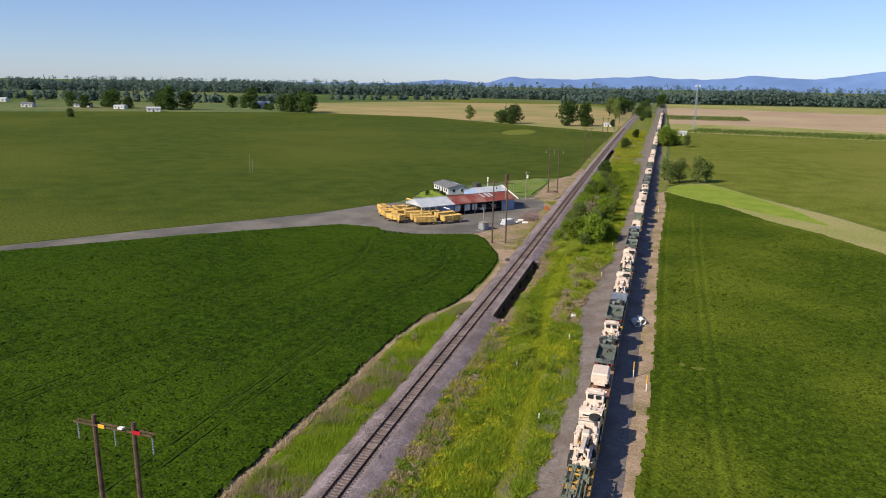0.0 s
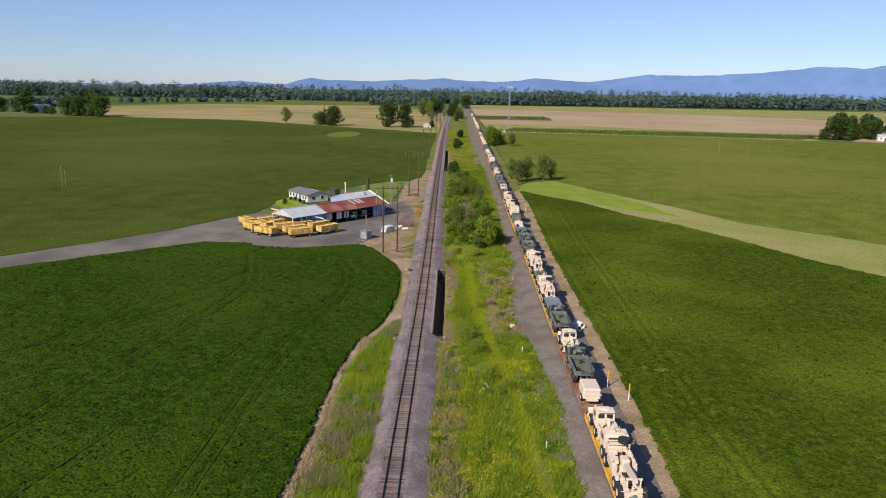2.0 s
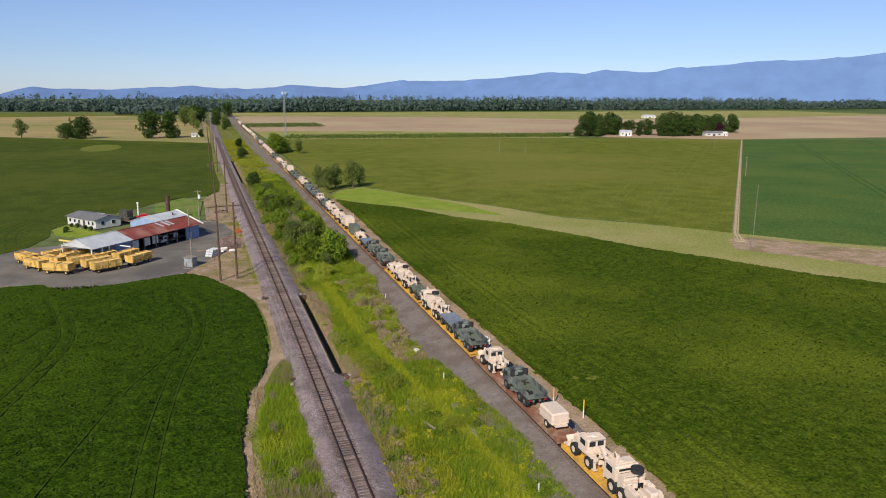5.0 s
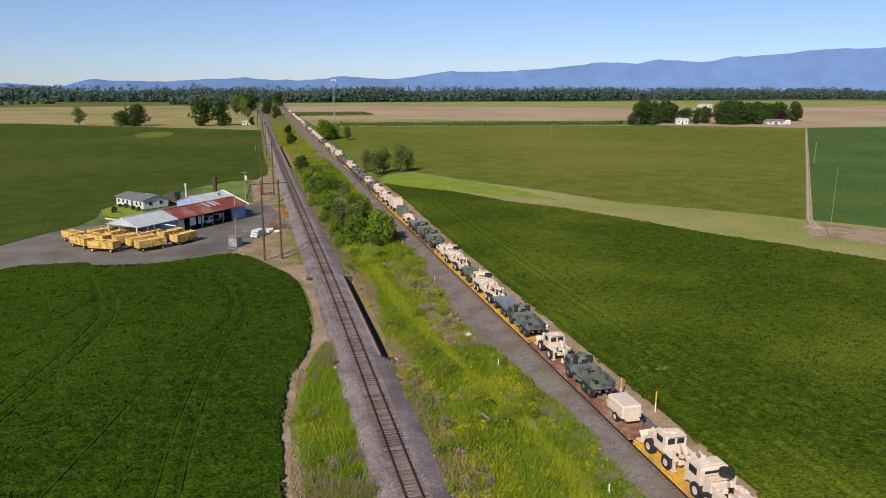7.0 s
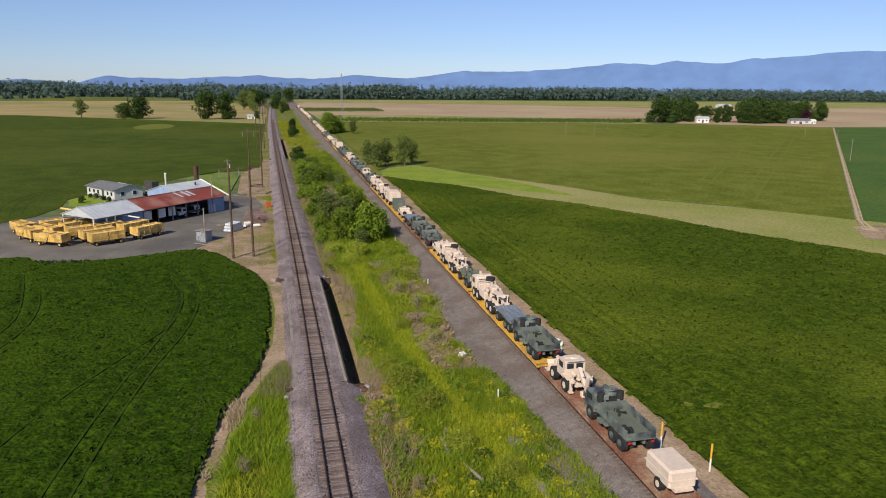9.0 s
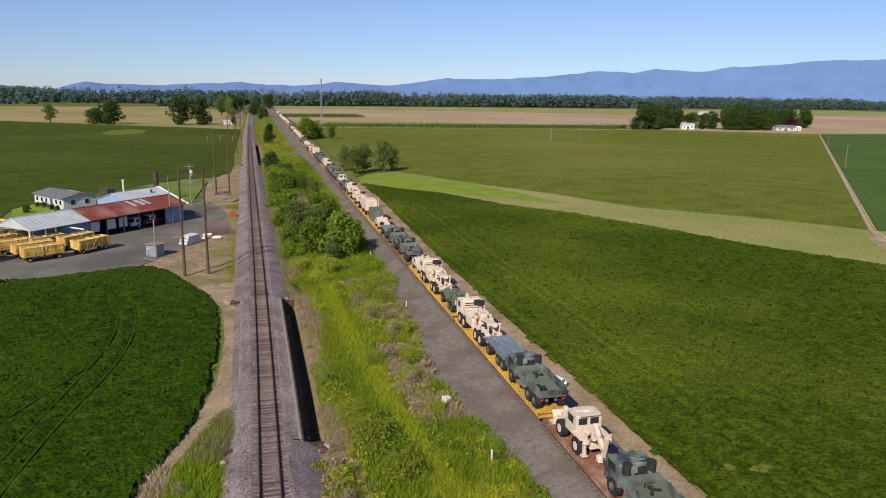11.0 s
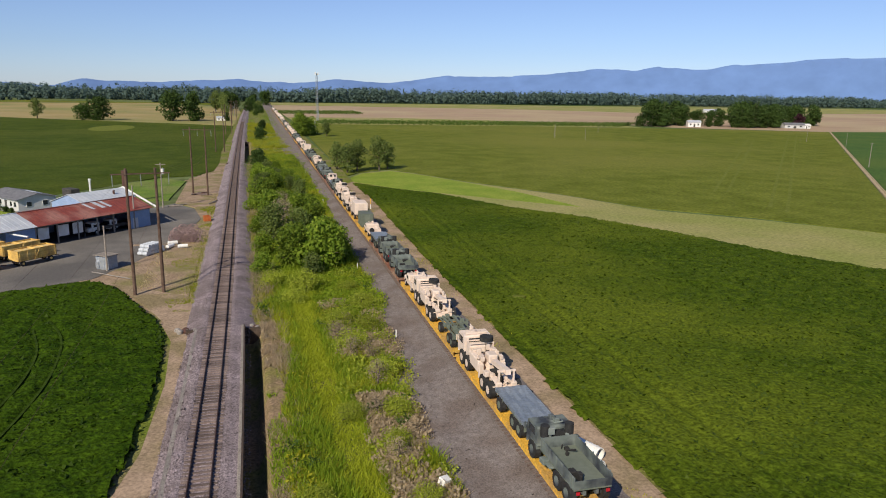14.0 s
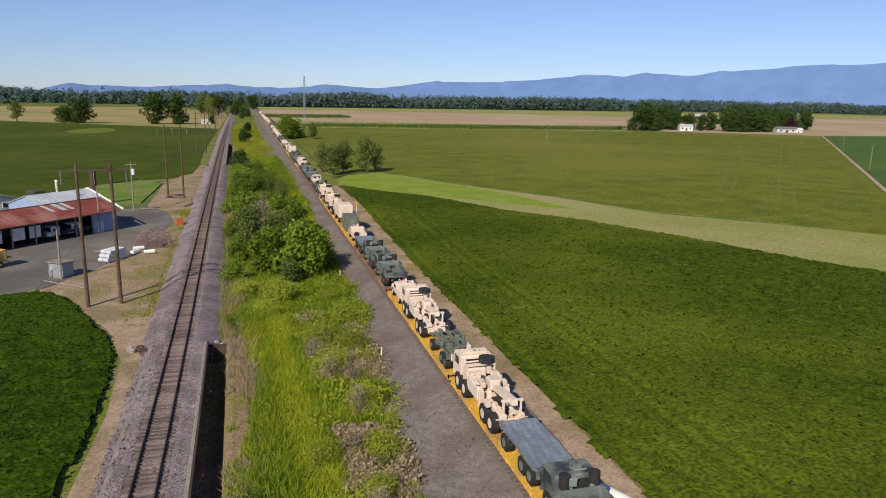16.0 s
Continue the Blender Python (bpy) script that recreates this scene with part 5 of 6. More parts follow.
def frame_trailer(label, paint="olive"):
    t = thing("frame_trailer", label, "trailer", group="vehicles on the train")
    s = Shape().box(-0.55, 0, 1.15, 0.2, 5.8, 0.25).box(0.55, 0, 1.15, 0.2, 5.8, 0.25)
    part("main_frame", s, paint, t)
    for k in range(6):
        part("cross_member", Shape().box(0, -2.7 + k * 1.08, 1.2, 2.2 if k % 5 == 0 else 1.1, 0.14, 0.14), paint, t)
    wheels(t, pairs(0.95, (1.9, -1.3, -2.4)), 0.52, 0.38, paint)
    for k in (-1, 1):
        part("side_rail", Shape().box(k * 1.0, -0.2, 1.3, 0.1, 5.2, 0.12), paint, t)
    stow(t, paint, [(0, 2.2, 1.4, 0.6), (-0.8, -1.0, 1.35, 0.9), (0.8, 0.6, 1.35, 0.9), (0, -2.6, 1.3, 0.4)], 8)
    part("winch_rail", Shape().box(-0.3, -0.4, 1.42, 0.1, 5.0, 0.18).box(0.3, -0.4, 1.42, 0.1, 5.0, 0.18), paint, t)
    part("drawbar", Shape().tube((-0.5, 2.8, 0.9), (0, 4.1, 0.8), 0.07, n=6).tube((0.5, 2.8, 0.9), (0, 4.1, 0.8), 0.07, n=6), paint, t)
    part("rear_beam", Shape().box(0, -2.95, 0.95, 2.3, 0.12, 0.4), paint, t)
    return t


def small_car(label, paint, name="utility_vehicle", category="army car", boxy=False, marks=False):
    """Wide four-wheeled utility vehicle; boxy with a tall rear body."""
    t = thing(name, label, category, group="vehicles on the train")
    part("chassis", Shape().box(0, 0, 0.45, 1.5, 4.5, 0.25), paint, t)
    wheels(t, pairs(0.9, (1.6, -1.65)), 0.46, 0.32, paint)
    part("bonnet", Shape().box(0, 1.65, 0.7, 2.1, 1.5, 0.5, chamfer=0.1), paint, t)
    c = part("cabin", Shape().box(0, 0.25, 0.7, 2.14, 1.5, 1.1, chamfer=0.12), paint, t)
    part("windscreen", Shape().box(0, 1.01, 1.25, 1.8, 0.03, 0.4), "glass", c)
    for k in (-1, 1):
        part("side_window", Shape().box(k * 1.075, 0.3, 1.25, 0.03, 0.9, 0.36), "glass", c)
        part("headlight", Shape().tube((k * 0.75, 2.4, 0.95), (k * 0.75, 2.46, 0.95), 0.12, n=8), "white", t)
    if boxy:
        b = part("rear_body", Shape().box(0, -1.35, 0.7, 2.2, 2.0, 1.65, chamfer=0.12), paint, t)
        if marks:
            for k in (-0.5, 0.5):
                for z in (1.05, 1.6):
                    part("white_panel", Shape().box(k, -2.362, z, 0.5, 0.02, 0.36), "white", b)
            for k in (-0.45, 0.45):
                for y in (-0.9, -1.7):
                    part("white_panel", Shape().box(k, y, 2.352, 0.55, 0.45, 0.02), "white", b)
                    part("white_panel", Shape().box(-1.108, y, 1.25, 0.02, 0.5, 0.4), "white", b)
        else:
            part("rear_window", Shape().box(0, -2.36, 1.5, 1.3, 0.03, 0.45), "glass", b)
    else:
        b = part("rear_bed", Shape().box(0, -1.4, 0.7, 2.14, 1.9, 0.2).box(-1.04, -1.4, 0.9, 0.06, 1.9, 0.35).box(1.04, -1.4, 0.9, 0.06, 1.9, 0.35).box(0, -2.33, 0.9, 2.14, 0.06, 0.35), paint, t)
        part("load_cover", Shape().box(0, -1.35, 0.92, 1.7, 1.4, 0.45, chamfer=0.18), paint, b)
    stow(t, paint, [(0, 0.2, 1.8, 0.4), (0, 1.8, 1.18, 0.4), (-0.6, -1.6, 1.25 if not boxy else 2.3, 0.5), (0.6, -1.4, 1.25 if not boxy else 2.3, 0.5), (0, -2.4, 0.8, 0.15)], 9)
    part("spare_wheel", Shape().tube((-0.5, -2.42, 1.1), (-0.5, -2.62, 1.1), 0.42, n=12), "rubber", t) if not marks else None
    part("rear_bumper", Shape().box(0, -2.45, 0.55, 1.9, 0.12, 0.2), paint, t)
    return t


def container(label, paint):
    t = thing("shelter_box", label, "container", group="vehicles on the train")
    b = part("box_body", Shape().box(0, 0, 0.25, 2.25, 3.7, 2.2, chamfer=0.06), paint, t)
    for k in (-1, 1):
        for j in range(6):
            part("side_rib", Shape().box(k * 1.14, -1.5 + j * 0.6, 0.4, 0.03, 0.08, 1.85), paint, b)
        part("skid", Shape().box(k * 0.8, 0, 0, 0.2, 3.6, 0.25), paint, t)
    part("rear_door", Shape().box(0, -1.865, 0.5, 0.9, 0.03, 1.7), paint, b)
    part("roof_vent", Shape().box(0.4, 0.6, 2.45, 0.5, 0.5, 0.12, chamfer=0.03), paint, b)
    return t


def shelter_trailer(label, paint="olive"):
    t = thing("covered_trailer", label, "trailer", group="vehicles on the train")
    part("chassis", Shape().box(0, 0, 0.6, 1.4, 3.6, 0.2), paint, t)
    wheels(t, pairs(0.95, (-0.3,)), 0.48, 0.34, paint)
    b = part("covered_body", Shape().box(0, 0, 0.82, 2.1, 3.2, 1.25, chamfer=0.16), paint, t)
    part("cover_rim", Shape().box(0, 0, 1.3, 2.16, 3.26, 0.08), paint, b)
    part("drawbar", Shape().tube((-0.4, 1.7, 0.7), (0, 2.7, 0.6), 0.05, n=6).tube((0.4, 1.7, 0.7), (0, 2.7, 0.6), 0.05, n=6), paint, t)
    part("prop_stand", Shape().tube((0, 2.3, 0), (0, 2.3, 0.65), 0.05, n=6), paint, t)
    return t


def box_truck(label):
    t = thing("box_truck", label, "army truck", group="vehicles on the train")
    part("chassis", Shape().box(-0.4, 0, 0.7, 0.2, 6.6, 0.28).box(0.4, 0, 0.7, 0.2, 6.6, 0.28), "desert", t)
    wheels(t, pairs(1.0, (2.3, -1.7)), 0.58, 0.4, "desert")
    cab(t, 2.5, 0.9, 2.4, 1.6, 1.5, "desert")
    b = part("box_body", Shape().box(0, -1.0, 1.1, 2.4, 4.3, 2.1, chamfer=0.06), "desert", t)
    part("rear_door", Shape().box(0, -3.165, 1.25, 1.0, 0.03, 1.8), "desert", b)
    for k in (-1, 1):
        part("side_panel", Shape().box(k * 1.205, -1.0, 1.4, 0.02, 1.8, 1.2), "desert", b)
        part("mudguard", Shape().box(k * 1.0, 2.3, 1.2, 0.45, 1.4, 0.06), "desert", t)
    return t


def flatcar(label, paint, floor):
    """Long flat wagon on two bogies."""
    t = thing("flatcar", label, "railway wagon", group="wagons of the train")
    deck = part("deck", Shape().box(0, 0, 0.92, 2.62, 27.0, 0.12), floor, t)
    for k in (-1, 1):
        part("side_sill", Shape().box(k * 1.37, 0, 0.7, 0.12, 27.0, 0.44).box(k * 1.44, 0, 0.72, 0.04, 27.0, 0.06), paint, t)
        for j in range(7):
            part("stake_pocket", Shape().box(k * 1.47, -12.3 + j * 4.1, 0.74, 0.07, 0.16, 0.26), paint, t)
        part("end_sill", Shape().box(0, k * 13.42, 0.62, 2.86, 0.16, 0.5), paint, t)
        part("coupler", Shape().box(0, k * 13.8, 0.42, 0.24, 0.8, 0.22).box(0, k * 14.1, 0.38, 0.34, 0.22, 0.3, chamfer=0.05), "rust", t)
        part("bridge_plate", Shape().box(0.7, k * 13.6, 1.05, 0.9, 0.55, 0.03), floor, t)
        b = part("bogie", Shape().box(-1.0, k * 10.4, 0.35, 0.14, 2.4, 0.3).box(1.0, k * 10.4, 0.35, 0.14, 2.4, 0.3).box(0, k * 10.4, 0.4, 2.0, 0.5, 0.32), "rust", t)
        wm = Shape().tube((-0.07, 0, 0), (0.07, 0, 0), 0.42, n=14).mesh("wheel", "rust")
        for x in (-0.755, 0.755):
            for y in (-0.9, 0.9):
                part("wheel", wm, None, b).location = (x, k * 10.4 + y, 0.42)
    part("centre_sill", Shape().box(0, 0, 0.45, 0.5, 26.4, 0.45), paint, t)
    for j in range(2):
        part("chain_channel", Shape().box(-1.15 + 2.3 * j, 0, 1.04, 0.12, 25.0, 0.025), paint, deck)
    return t


KIT = dict(
    W=(wrecker("desert-tan eight-wheeled recovery truck with folded crane and spare wheel"), 9.8),
    C=(cargo_truck("camouflage-painted cargo truck with an open low-sided bed"), 7.6),
    D=(cargo_truck("camouflage cargo truck with a dusty plank floor", "camo", "deckwood"), 7.6),
    T=(tarp_trailer("flatbed trailer covered by a taut blue-grey tarpaulin"), 6.6),
    B=(backhoe("desert-tan backhoe tractor with loader bucket and digger arm"), 7.2),
    F=(frame_trailer("faded green open frame trailer with six wheels"), 6.6),
    H=(small_car("faded green four-wheeled utility vehicle with a rear box", "olive", boxy=True), 5.0),
    A=(small_car("camouflage ambulance with white panels on its body", "camo", "ambulance", "army car", True, True), 5.0),
    S=(small_car("desert-tan utility vehicle with an open rear bed", "desert"), 5.0),
    G=(container("green shelter box lashed to the flatcar", "olive"), 4.4),
    R=(shelter_trailer("green trailer under a fitted cover"), 4.8),
    P=(shelter_trailer("small desert-tan trailer under a fitted cover", "desert"), 4.8),
    X=(box_truck("desert-tan truck with a tall closed box body"), 7.0),
)
CARS = dict(Y=flatcar("yellow flatcar with a plank deck", "deckyellow", "deckyellow"), N=flatcar("rusty brown flatcar with a dusty plank deck", "deckbrown", "deckbrown"))
RAIL_TOP, DECK = 0.88, 1.04
TRAIN = {-3: "YWT", -2: "YFWB", -1: "NPCB", 0: "YCTW", 1: "YFWS", 2: "NCCT", 3: "YSGX", 4: "YWSW", 5: "NCTBR", 6: "NCTC", 7: "YWBR", 8: "NCCT", 9: "YXGS", 10: "NBTS"}
rng = random.Random(404)
first = set()


def put(src, at):
    """The first use takes the thing itself, later ones are copies."""
    if id(src) in first:
        return copy_thing(src, at)
    first.add(id(src))
    src.matrix_basis = at
    return src


BIG = 1.08
for c, (src, long) in KIT.items():
    src.scale = (BIG, BIG, BIG)
for k in range(-4, 33):
    y = 77.6 + 27.9 * k
    text = TRAIN.get(k)
    if not text:
        text, room = rng.choice("YYN"), 26.8 / BIG
        while True:
            c = rng.choice("WCTBFHPSGXDWBCWS")
            if KIT[c][1] > room:
                break
            text, room = text + c, room - KIT[c][1]
    lean = -math.degrees(math.atan(0.0185))
    put(CARS[text[0]], pose(float(xt(y)), y, RAIL_TOP, 0, 0, lean))
    total = sum(KIT[c][1] * BIG for c in text[1:])
    gap = (26.9 - total) / (len(text) - 1)
    at = y - 13.45 + gap / 2
    for c in text[1:]:
        src, long = KIT[c]
        mid = at + long * BIG / 2
        put(src, pose(float(xt(mid)) + rng.uniform(-0.06, 0.06), mid, RAIL_TOP + DECK, 0, 0, lean + rng.uniform(-0.4, 0.4)) @ Matrix.Diagonal((BIG, BIG, BIG, 1) if id(src) not in first else (1, 1, 1, 1)))
        at += long * BIG + gap
# kinds not yet set down by name stand on the last wagons
for c, (src, long) in KIT.items():
    if id(src) not in first:
        mid = 77.6 + 27.9 * 33
        put(src, pose(float(xt(mid)), mid, RAIL_TOP + DECK))


# ---- bridges ----
def build_bridge(y0, y1):
    """Ballast deck on timber bents, with plank sides and abutments."""
    bridge = thing("bridge", "low ballast-deck railway bridge with dark timber sides", "bridge", kind="structure")
    mid, long = (y0 + y1) / 2, y1 - y0
    tilt = -math.atan(float(xm(mid + 10) - xm(mid - 10)) / 20)
    part("deck_slab", Shape().box(float(xm(mid)), mid, 0.2, 5.3, long, 0.42, tilt), "concrete", bridge)
    count = round(long / 3)
    for j in range(count):
        y = y0 + (j + 0.5) * long / count
        part("side_plank", Shape().box(float(xm(y)) + 2.78, y, 0.1, 0.16, long / count - 0.03, 0.78, tilt), "timber", bridge)
        part("kerb_beam", Shape().box(float(xm(y)) + 2.6, y, 0.72, 0.26, long / count - 0.06, 0.16, tilt, 0.03), "greypole", bridge)
    for j in range(5):
        y = y0 + 4 + j * (long - 8) / 4
        bent = part("bent", Shape().box(float(xm(y)), y, -0.1, 5.0, 0.4, 0.32), "timber", bridge)
        for x in (-2.1, -0.7, 0.7, 2.1):
            part("pile", Shape().tube((float(xm(y)) + x, y, -3.0), (float(xm(y)) + x, y, -0.1), 0.18), "timber", bent)
    for y, k in ((y0, -1), (y1, 1)):
        a = part("abutment", Shape().box(float(xm(y)), y + k * 0.3, -3.0, 5.6, 0.6, 3.6), "concrete", bridge)
        part("wing_wall", Shape().box(float(xm(y)) + 3.6, y + k * 0.2, -2.9, 1.8, 0.4, 3.25), "timber", a)
        part("wing_wall", Shape().box(float(xm(y)) - 3.0, y + k * 0.2, -0.8, 1.2, 0.4, 1.35), "timber", a)


for a, b in BRIDGES:
    build_bridge(a, b)
for x, y, n in ((-3.4, 109.8, 5), (4.4, 109.6, 6), (4.4, 65.8, 5), (-3.6, 65.6, 3)):
    for k in range(n):
        r = thing("boulder", "dark rough stone at the bridge end", "stone", pose(x + random.uniform(-0.8, 0.8), y + random.uniform(-0.5, 0.5), 0.0, 0, 0, random.uniform(0, 90)), "stones at the bridge ends")
        part("rock", Shape().box(0, 0, -0.1, random.uniform(0.4, 0.8), random.uniform(0.4, 0.7), random.uniform(0.4, 0.65), 0.3, 0.16), "rust" if k % 2 else "concrete", r)
for x, y, a, n in ((10.0, 52.4, 84, 3.4), (11.1, 47.6, 100, 3.0), (10.6, 54.5, 60, 1.2)):
    d = thing("driftwood_log", "bleached grey log lying in the weeds", "log", pose(x, y, 0.35, 0, 3, a), "logs in the weeds")
    part("log", Shape().tube((-n / 2, 0, 0), (n / 2, 0.1, 0), 0.17, 0.11), "greypole", d)
    part("branch_stub", Shape().tube((0.3, 0, 0), (0.7, 0.4, 0.3), 0.07, 0.04, 6), "greypole", d)


# ---- farm shed ----
def at_angle(x, y, dx, dy, z=0.0):
    return pose(x, y, z, 0, 0, math.degrees(math.atan2(dy, dx)))


def ribbed(top, name, x0, x1, y0, z0, y1, z1, count, material):
    """A roof slope laid from separate sheets with a raised seam each."""
    w = (x1 - x0) / count
    for k in range(count):
        a = x0 + k * w
        s = Shape().slab([(a, y0, z0), (a + w - 0.02, y0, z0), (a + w - 0.02, y1, z1), (a, y1, z1)] if y1 > y0 else [(a + w - 0.02, y0, z0), (a, y0, z0), (a, y1, z1), (a + w - 0.02, y1, z1)], 0.05)
        d = 0.045
        s.add([(a, y0, z0 + d), (a + 0.06, y0, z0 + d), (a + 0.06, y1, z1 + d), (a, y1, z1 + d), (a, y0, z0), (a + 0.06, y0, z0), (a + 0.06, y1, z1), (a, y1, z1)],
              [(0, 1, 2, 3), (4, 0, 3, 7), (1, 5, 6, 2), (4, 5, 1, 0), (3, 2, 6, 7)])
        part(name, s, material, top)


shed = thing("farm_shed", "long blue farm shed with rusty red and silver roof", "shed", at_angle(-14.1, 178.1, 0.67, 0.742))
red = part("red_roof", Shape().box(-12, 5, 5.56, 24.2, 0.4, 0.12), "redroof", shed, "rusty red ridge and roof sheets")
silv = part("silver_roof", Shape().box(-30, 5, 5.56, 12.2, 0.4, 0.12), "silver", shed, "silver ridge and roof sheets")
ribbed(red, "roof_sheet", -24, 0.3, -0.5, 3.75, 5, 5.6, 24, "redroof")
ribbed(red, "roof_sheet", -24, 0.3, 10.5, 3.75, 5, 5.6, 24, "redroof")
ribbed(silv, "roof_sheet", -36.2, -24, -0.5, 3.75, 5, 5.6, 12, "silver")
ribbed(silv, "roof_sheet", -36.2, -24, 10.5, 3.75, 5, 5.6, 12, "silver")
for x0, x1 in ((-9.2, -8.3), (-7.6, -6.9), (-11.2, -10.6)):
    part("patch_sheet", Shape().slab([(x0, 2.2, 4.72), (x1, 2.2, 4.72), (x1 - 0.6, 5.0, 5.66), (x0 - 0.6, 5.0, 5.66)], 0.02), "silver", red, "bare silver patch sheet")
part("back_wall", Shape().box(-14.5, 9.9, 0, 29, 0.15, 3.8), "blue", shed)
part("front_wall", Shape().box(-26.5, 0.3, 0, 5.0, 0.15, 3.75), "blue", shed)
part("front_wall", Shape().box(-2.6, 0.3, 0, 5.1, 0.15, 3.75), "blue", shed)
turn = Matrix(((0, 1, 0, 0), (1, 0, 0, 0), (0, 0, 1, 0), (0, 0, 0, 1)))
part("end_wall", Shape().prism([(0.2, 0), (9.9, 0), (9.9, 3.75), (5, 5.5), (0.2, 3.75)], -0.2, -0.05, turn), "blue", shed)
part("inner_wall", Shape().prism([(0.2, 0), (9.9, 0), (9.9, 3.75), (5, 5.5), (0.2, 3.75)], -29.1, -28.95, turn), "blue", shed)
part("gable_panel", Shape().prism([(0, 3.7), (10, 3.7), (5, 5.5)], -36.1, -35.95, turn), "silver", shed)
for x in (-36, -33, -31):
    for y in (0.2, 9.8):
        part("post", Shape().box(x, y, 0, 0.22, 0.22, 3.75), "white", shed)
for x in (-24, -20, -16, -12, -8.5, -5.2):
    part("post", Shape().box(x, 0.25, 0, 0.2, 0.2, 3.75), "greypole", shed)
part("eave_beam", Shape().box(-18, 0.2, 3.45, 36, 0.12, 0.25), "greypole", shed)
for x in (-22.2, -18.4, -15.6):
    part("white_board", Shape().box(x, 0.9, 1.1, 2.0, 0.1, 2.0), "white", shed)
part("side_door", Shape().box(-3.6, 0.2, 0, 1.2, 0.08, 2.1), "siding", shed)
part("floor_slab", Shape().box(-18, 5, -0.1, 36, 9.4, 0.2), "dark", shed)
part("partition", Shape().box(-14, 5.5, 0, 0.12, 8.6, 3.6), "dark", shed)
barn = thing("barn", "silver-roofed barn behind the shed with white trim", "barn", at_angle(-14.1, 178.1, 0.67, 0.742))
ribbed(barn, "roof_sheet", -11.5, 0.9, 4.9, 5.75, 8.7, 7.0, 12, "silver")
ribbed(barn, "roof_sheet", -11.5, 0.9, 14.2, 5.2, 8.7, 7.0, 12, "silver")
part("end_wall", Shape().prism([(4.6, 0), (13.8, 0), (13.8, 5.2), (8.7, 6.95), (4.6, 5.5)], 0.4, 0.55, turn), "blue", barn)
part("end_wall", Shape().prism([(4.6, 0), (13.8, 0), (13.8, 5.2), (8.7, 6.95), (4.6, 5.5)], -11.3, -11.15, turn), "blue", barn)
part("back_wall", Shape().box(-5.3, 13.8, 0, 11.6, 0.15, 5.2), "blue", barn)
part("rake_trim", Shape().slab([(0.9, -0.5, 3.95), (1.15, -0.5, 3.95), (1.15, 8.7, 7.2), (0.9, 8.7, 7.2)], 0.3), "white", barn)
part("rake_trim", Shape().slab([(0.9, 14.2, 5.3), (0.9, 8.7, 7.2), (1.15, 8.7, 7.2), (1.15, 14.2, 5.3)], 0.25), "white", barn)
part("roof_vent", Shape().tube((-3, 6.5, 6.2), (-3, 6.5, 7.0), 0.2), "rust", barn)


def farm_truck(label, x, y, dx, dy):
    t = thing("parked_truck", label, "truck", at_angle(x, y, dx, dy, 0.1), "trucks in the shed")
    wheels(t, [(k, j) for k in (-1.0, 1.0) for j in (2.0, -1.8)], 0.45, 0.3, "steel")
    part("chassis", Shape().box(0, 0, 0.5, 1.0, 5.6, 0.25), "dark", t)
    c = part("cab", Shape().box(0, 2.0, 0.6, 2.1, 1.7, 1.7, chamfer=0.2), "white", t)
    part("windscreen", Shape().box(0, 2.86, 1.4, 1.7, 0.04, 0.6), "glass", c)
    for k in (-1, 1):
        part("side_window", Shape().box(k * 1.055, 2.1, 1.4, 0.03, 0.9, 0.5), "glass", c)
    part("bonnet", Shape().box(0, 3.1, 0.6, 1.8, 0.9, 0.7, chamfer=0.12), "white", t)
    part("load_bed", Shape().box(0, -1.1, 0.8, 2.2, 3.8, 0.5), "dark", t)
    return t


farm_truck("white farm truck parked inside the open shed", -21.0, 173.6, -0.67, -0.742).matrix_basis = pose(-22.2, 172.4, 0.1, 0, 0, 137.9)
farm_truck("white farm truck parked inside the open shed", -21.0, 173.6, 1, 0).matrix_basis = pose(-19.6, 175.4, 0.1, 0, 0, 137.9)

# ---- farm house ----
house = thing("farm_house", "pale grey single-storey manufactured house with dark shingle roof", "house", at_angle(-52, 209, 0.62, -0.78))
L, D = 14.6, 8.0
part("front_wall", Shape().box(L / 2, 0.1, 0.3, L, 0.2, 2.7), "siding", house)
part("back_wall", Shape().box(L / 2, D - 0.1, 0.3, L, 0.2, 2.7), "siding", house)
for x in (0.1, L - 0.1):
    part("end_wall", Shape().prism([(0.2, 0.3), (D - 0.2, 0.3), (D - 0.2, 3.0), (D / 2, 3.85), (0.2, 3.0)], x - 0.1, x + 0.1, turn), "siding", house)
part("skirting", Shape().box(L / 2, D / 2, -0.1, L - 0.3, D - 0.3, 0.4), "concrete", house)
for a, b in ((-0.5, D / 2), (D + 0.5, D / 2)):
    pts = [(-0.4, a, 2.95), (L + 0.4, a, 2.95), (L + 0.4, b, 4.0), (-0.4, b, 4.0)]
    part("roof_slope", Shape().slab(pts if a < 0 else pts[::-1], 0.15), "shingle", house)
for x in (1.6, 4.0, 6.2, 11.2, 13.2):
    w = part("window", Shape().box(x, -0.03, 1.2, 1.1, 0.06, 1.2), "white", house)
    part("pane", Shape().box(x, -0.075, 1.3, 0.9, 0.03, 1.0), "glass", w)
for y in (2.2, 5.6):
    w = part("window", Shape().box(L + 0.03, y, 1.2, 0.06, 1.2, 1.2), "white", house)
    part("pane", Shape().box(L + 0.075, y, 1.3, 0.03, 1.0, 1.0), "glass", w)
part("front_door", Shape().box(8.7, -0.04, 0.3, 1.0, 0.08, 2.1), "dark", house)
porch = part("porch_step", Shape().box(8.7, -0.7, 0, 1.8, 1.3, 0.3), "concrete", house)
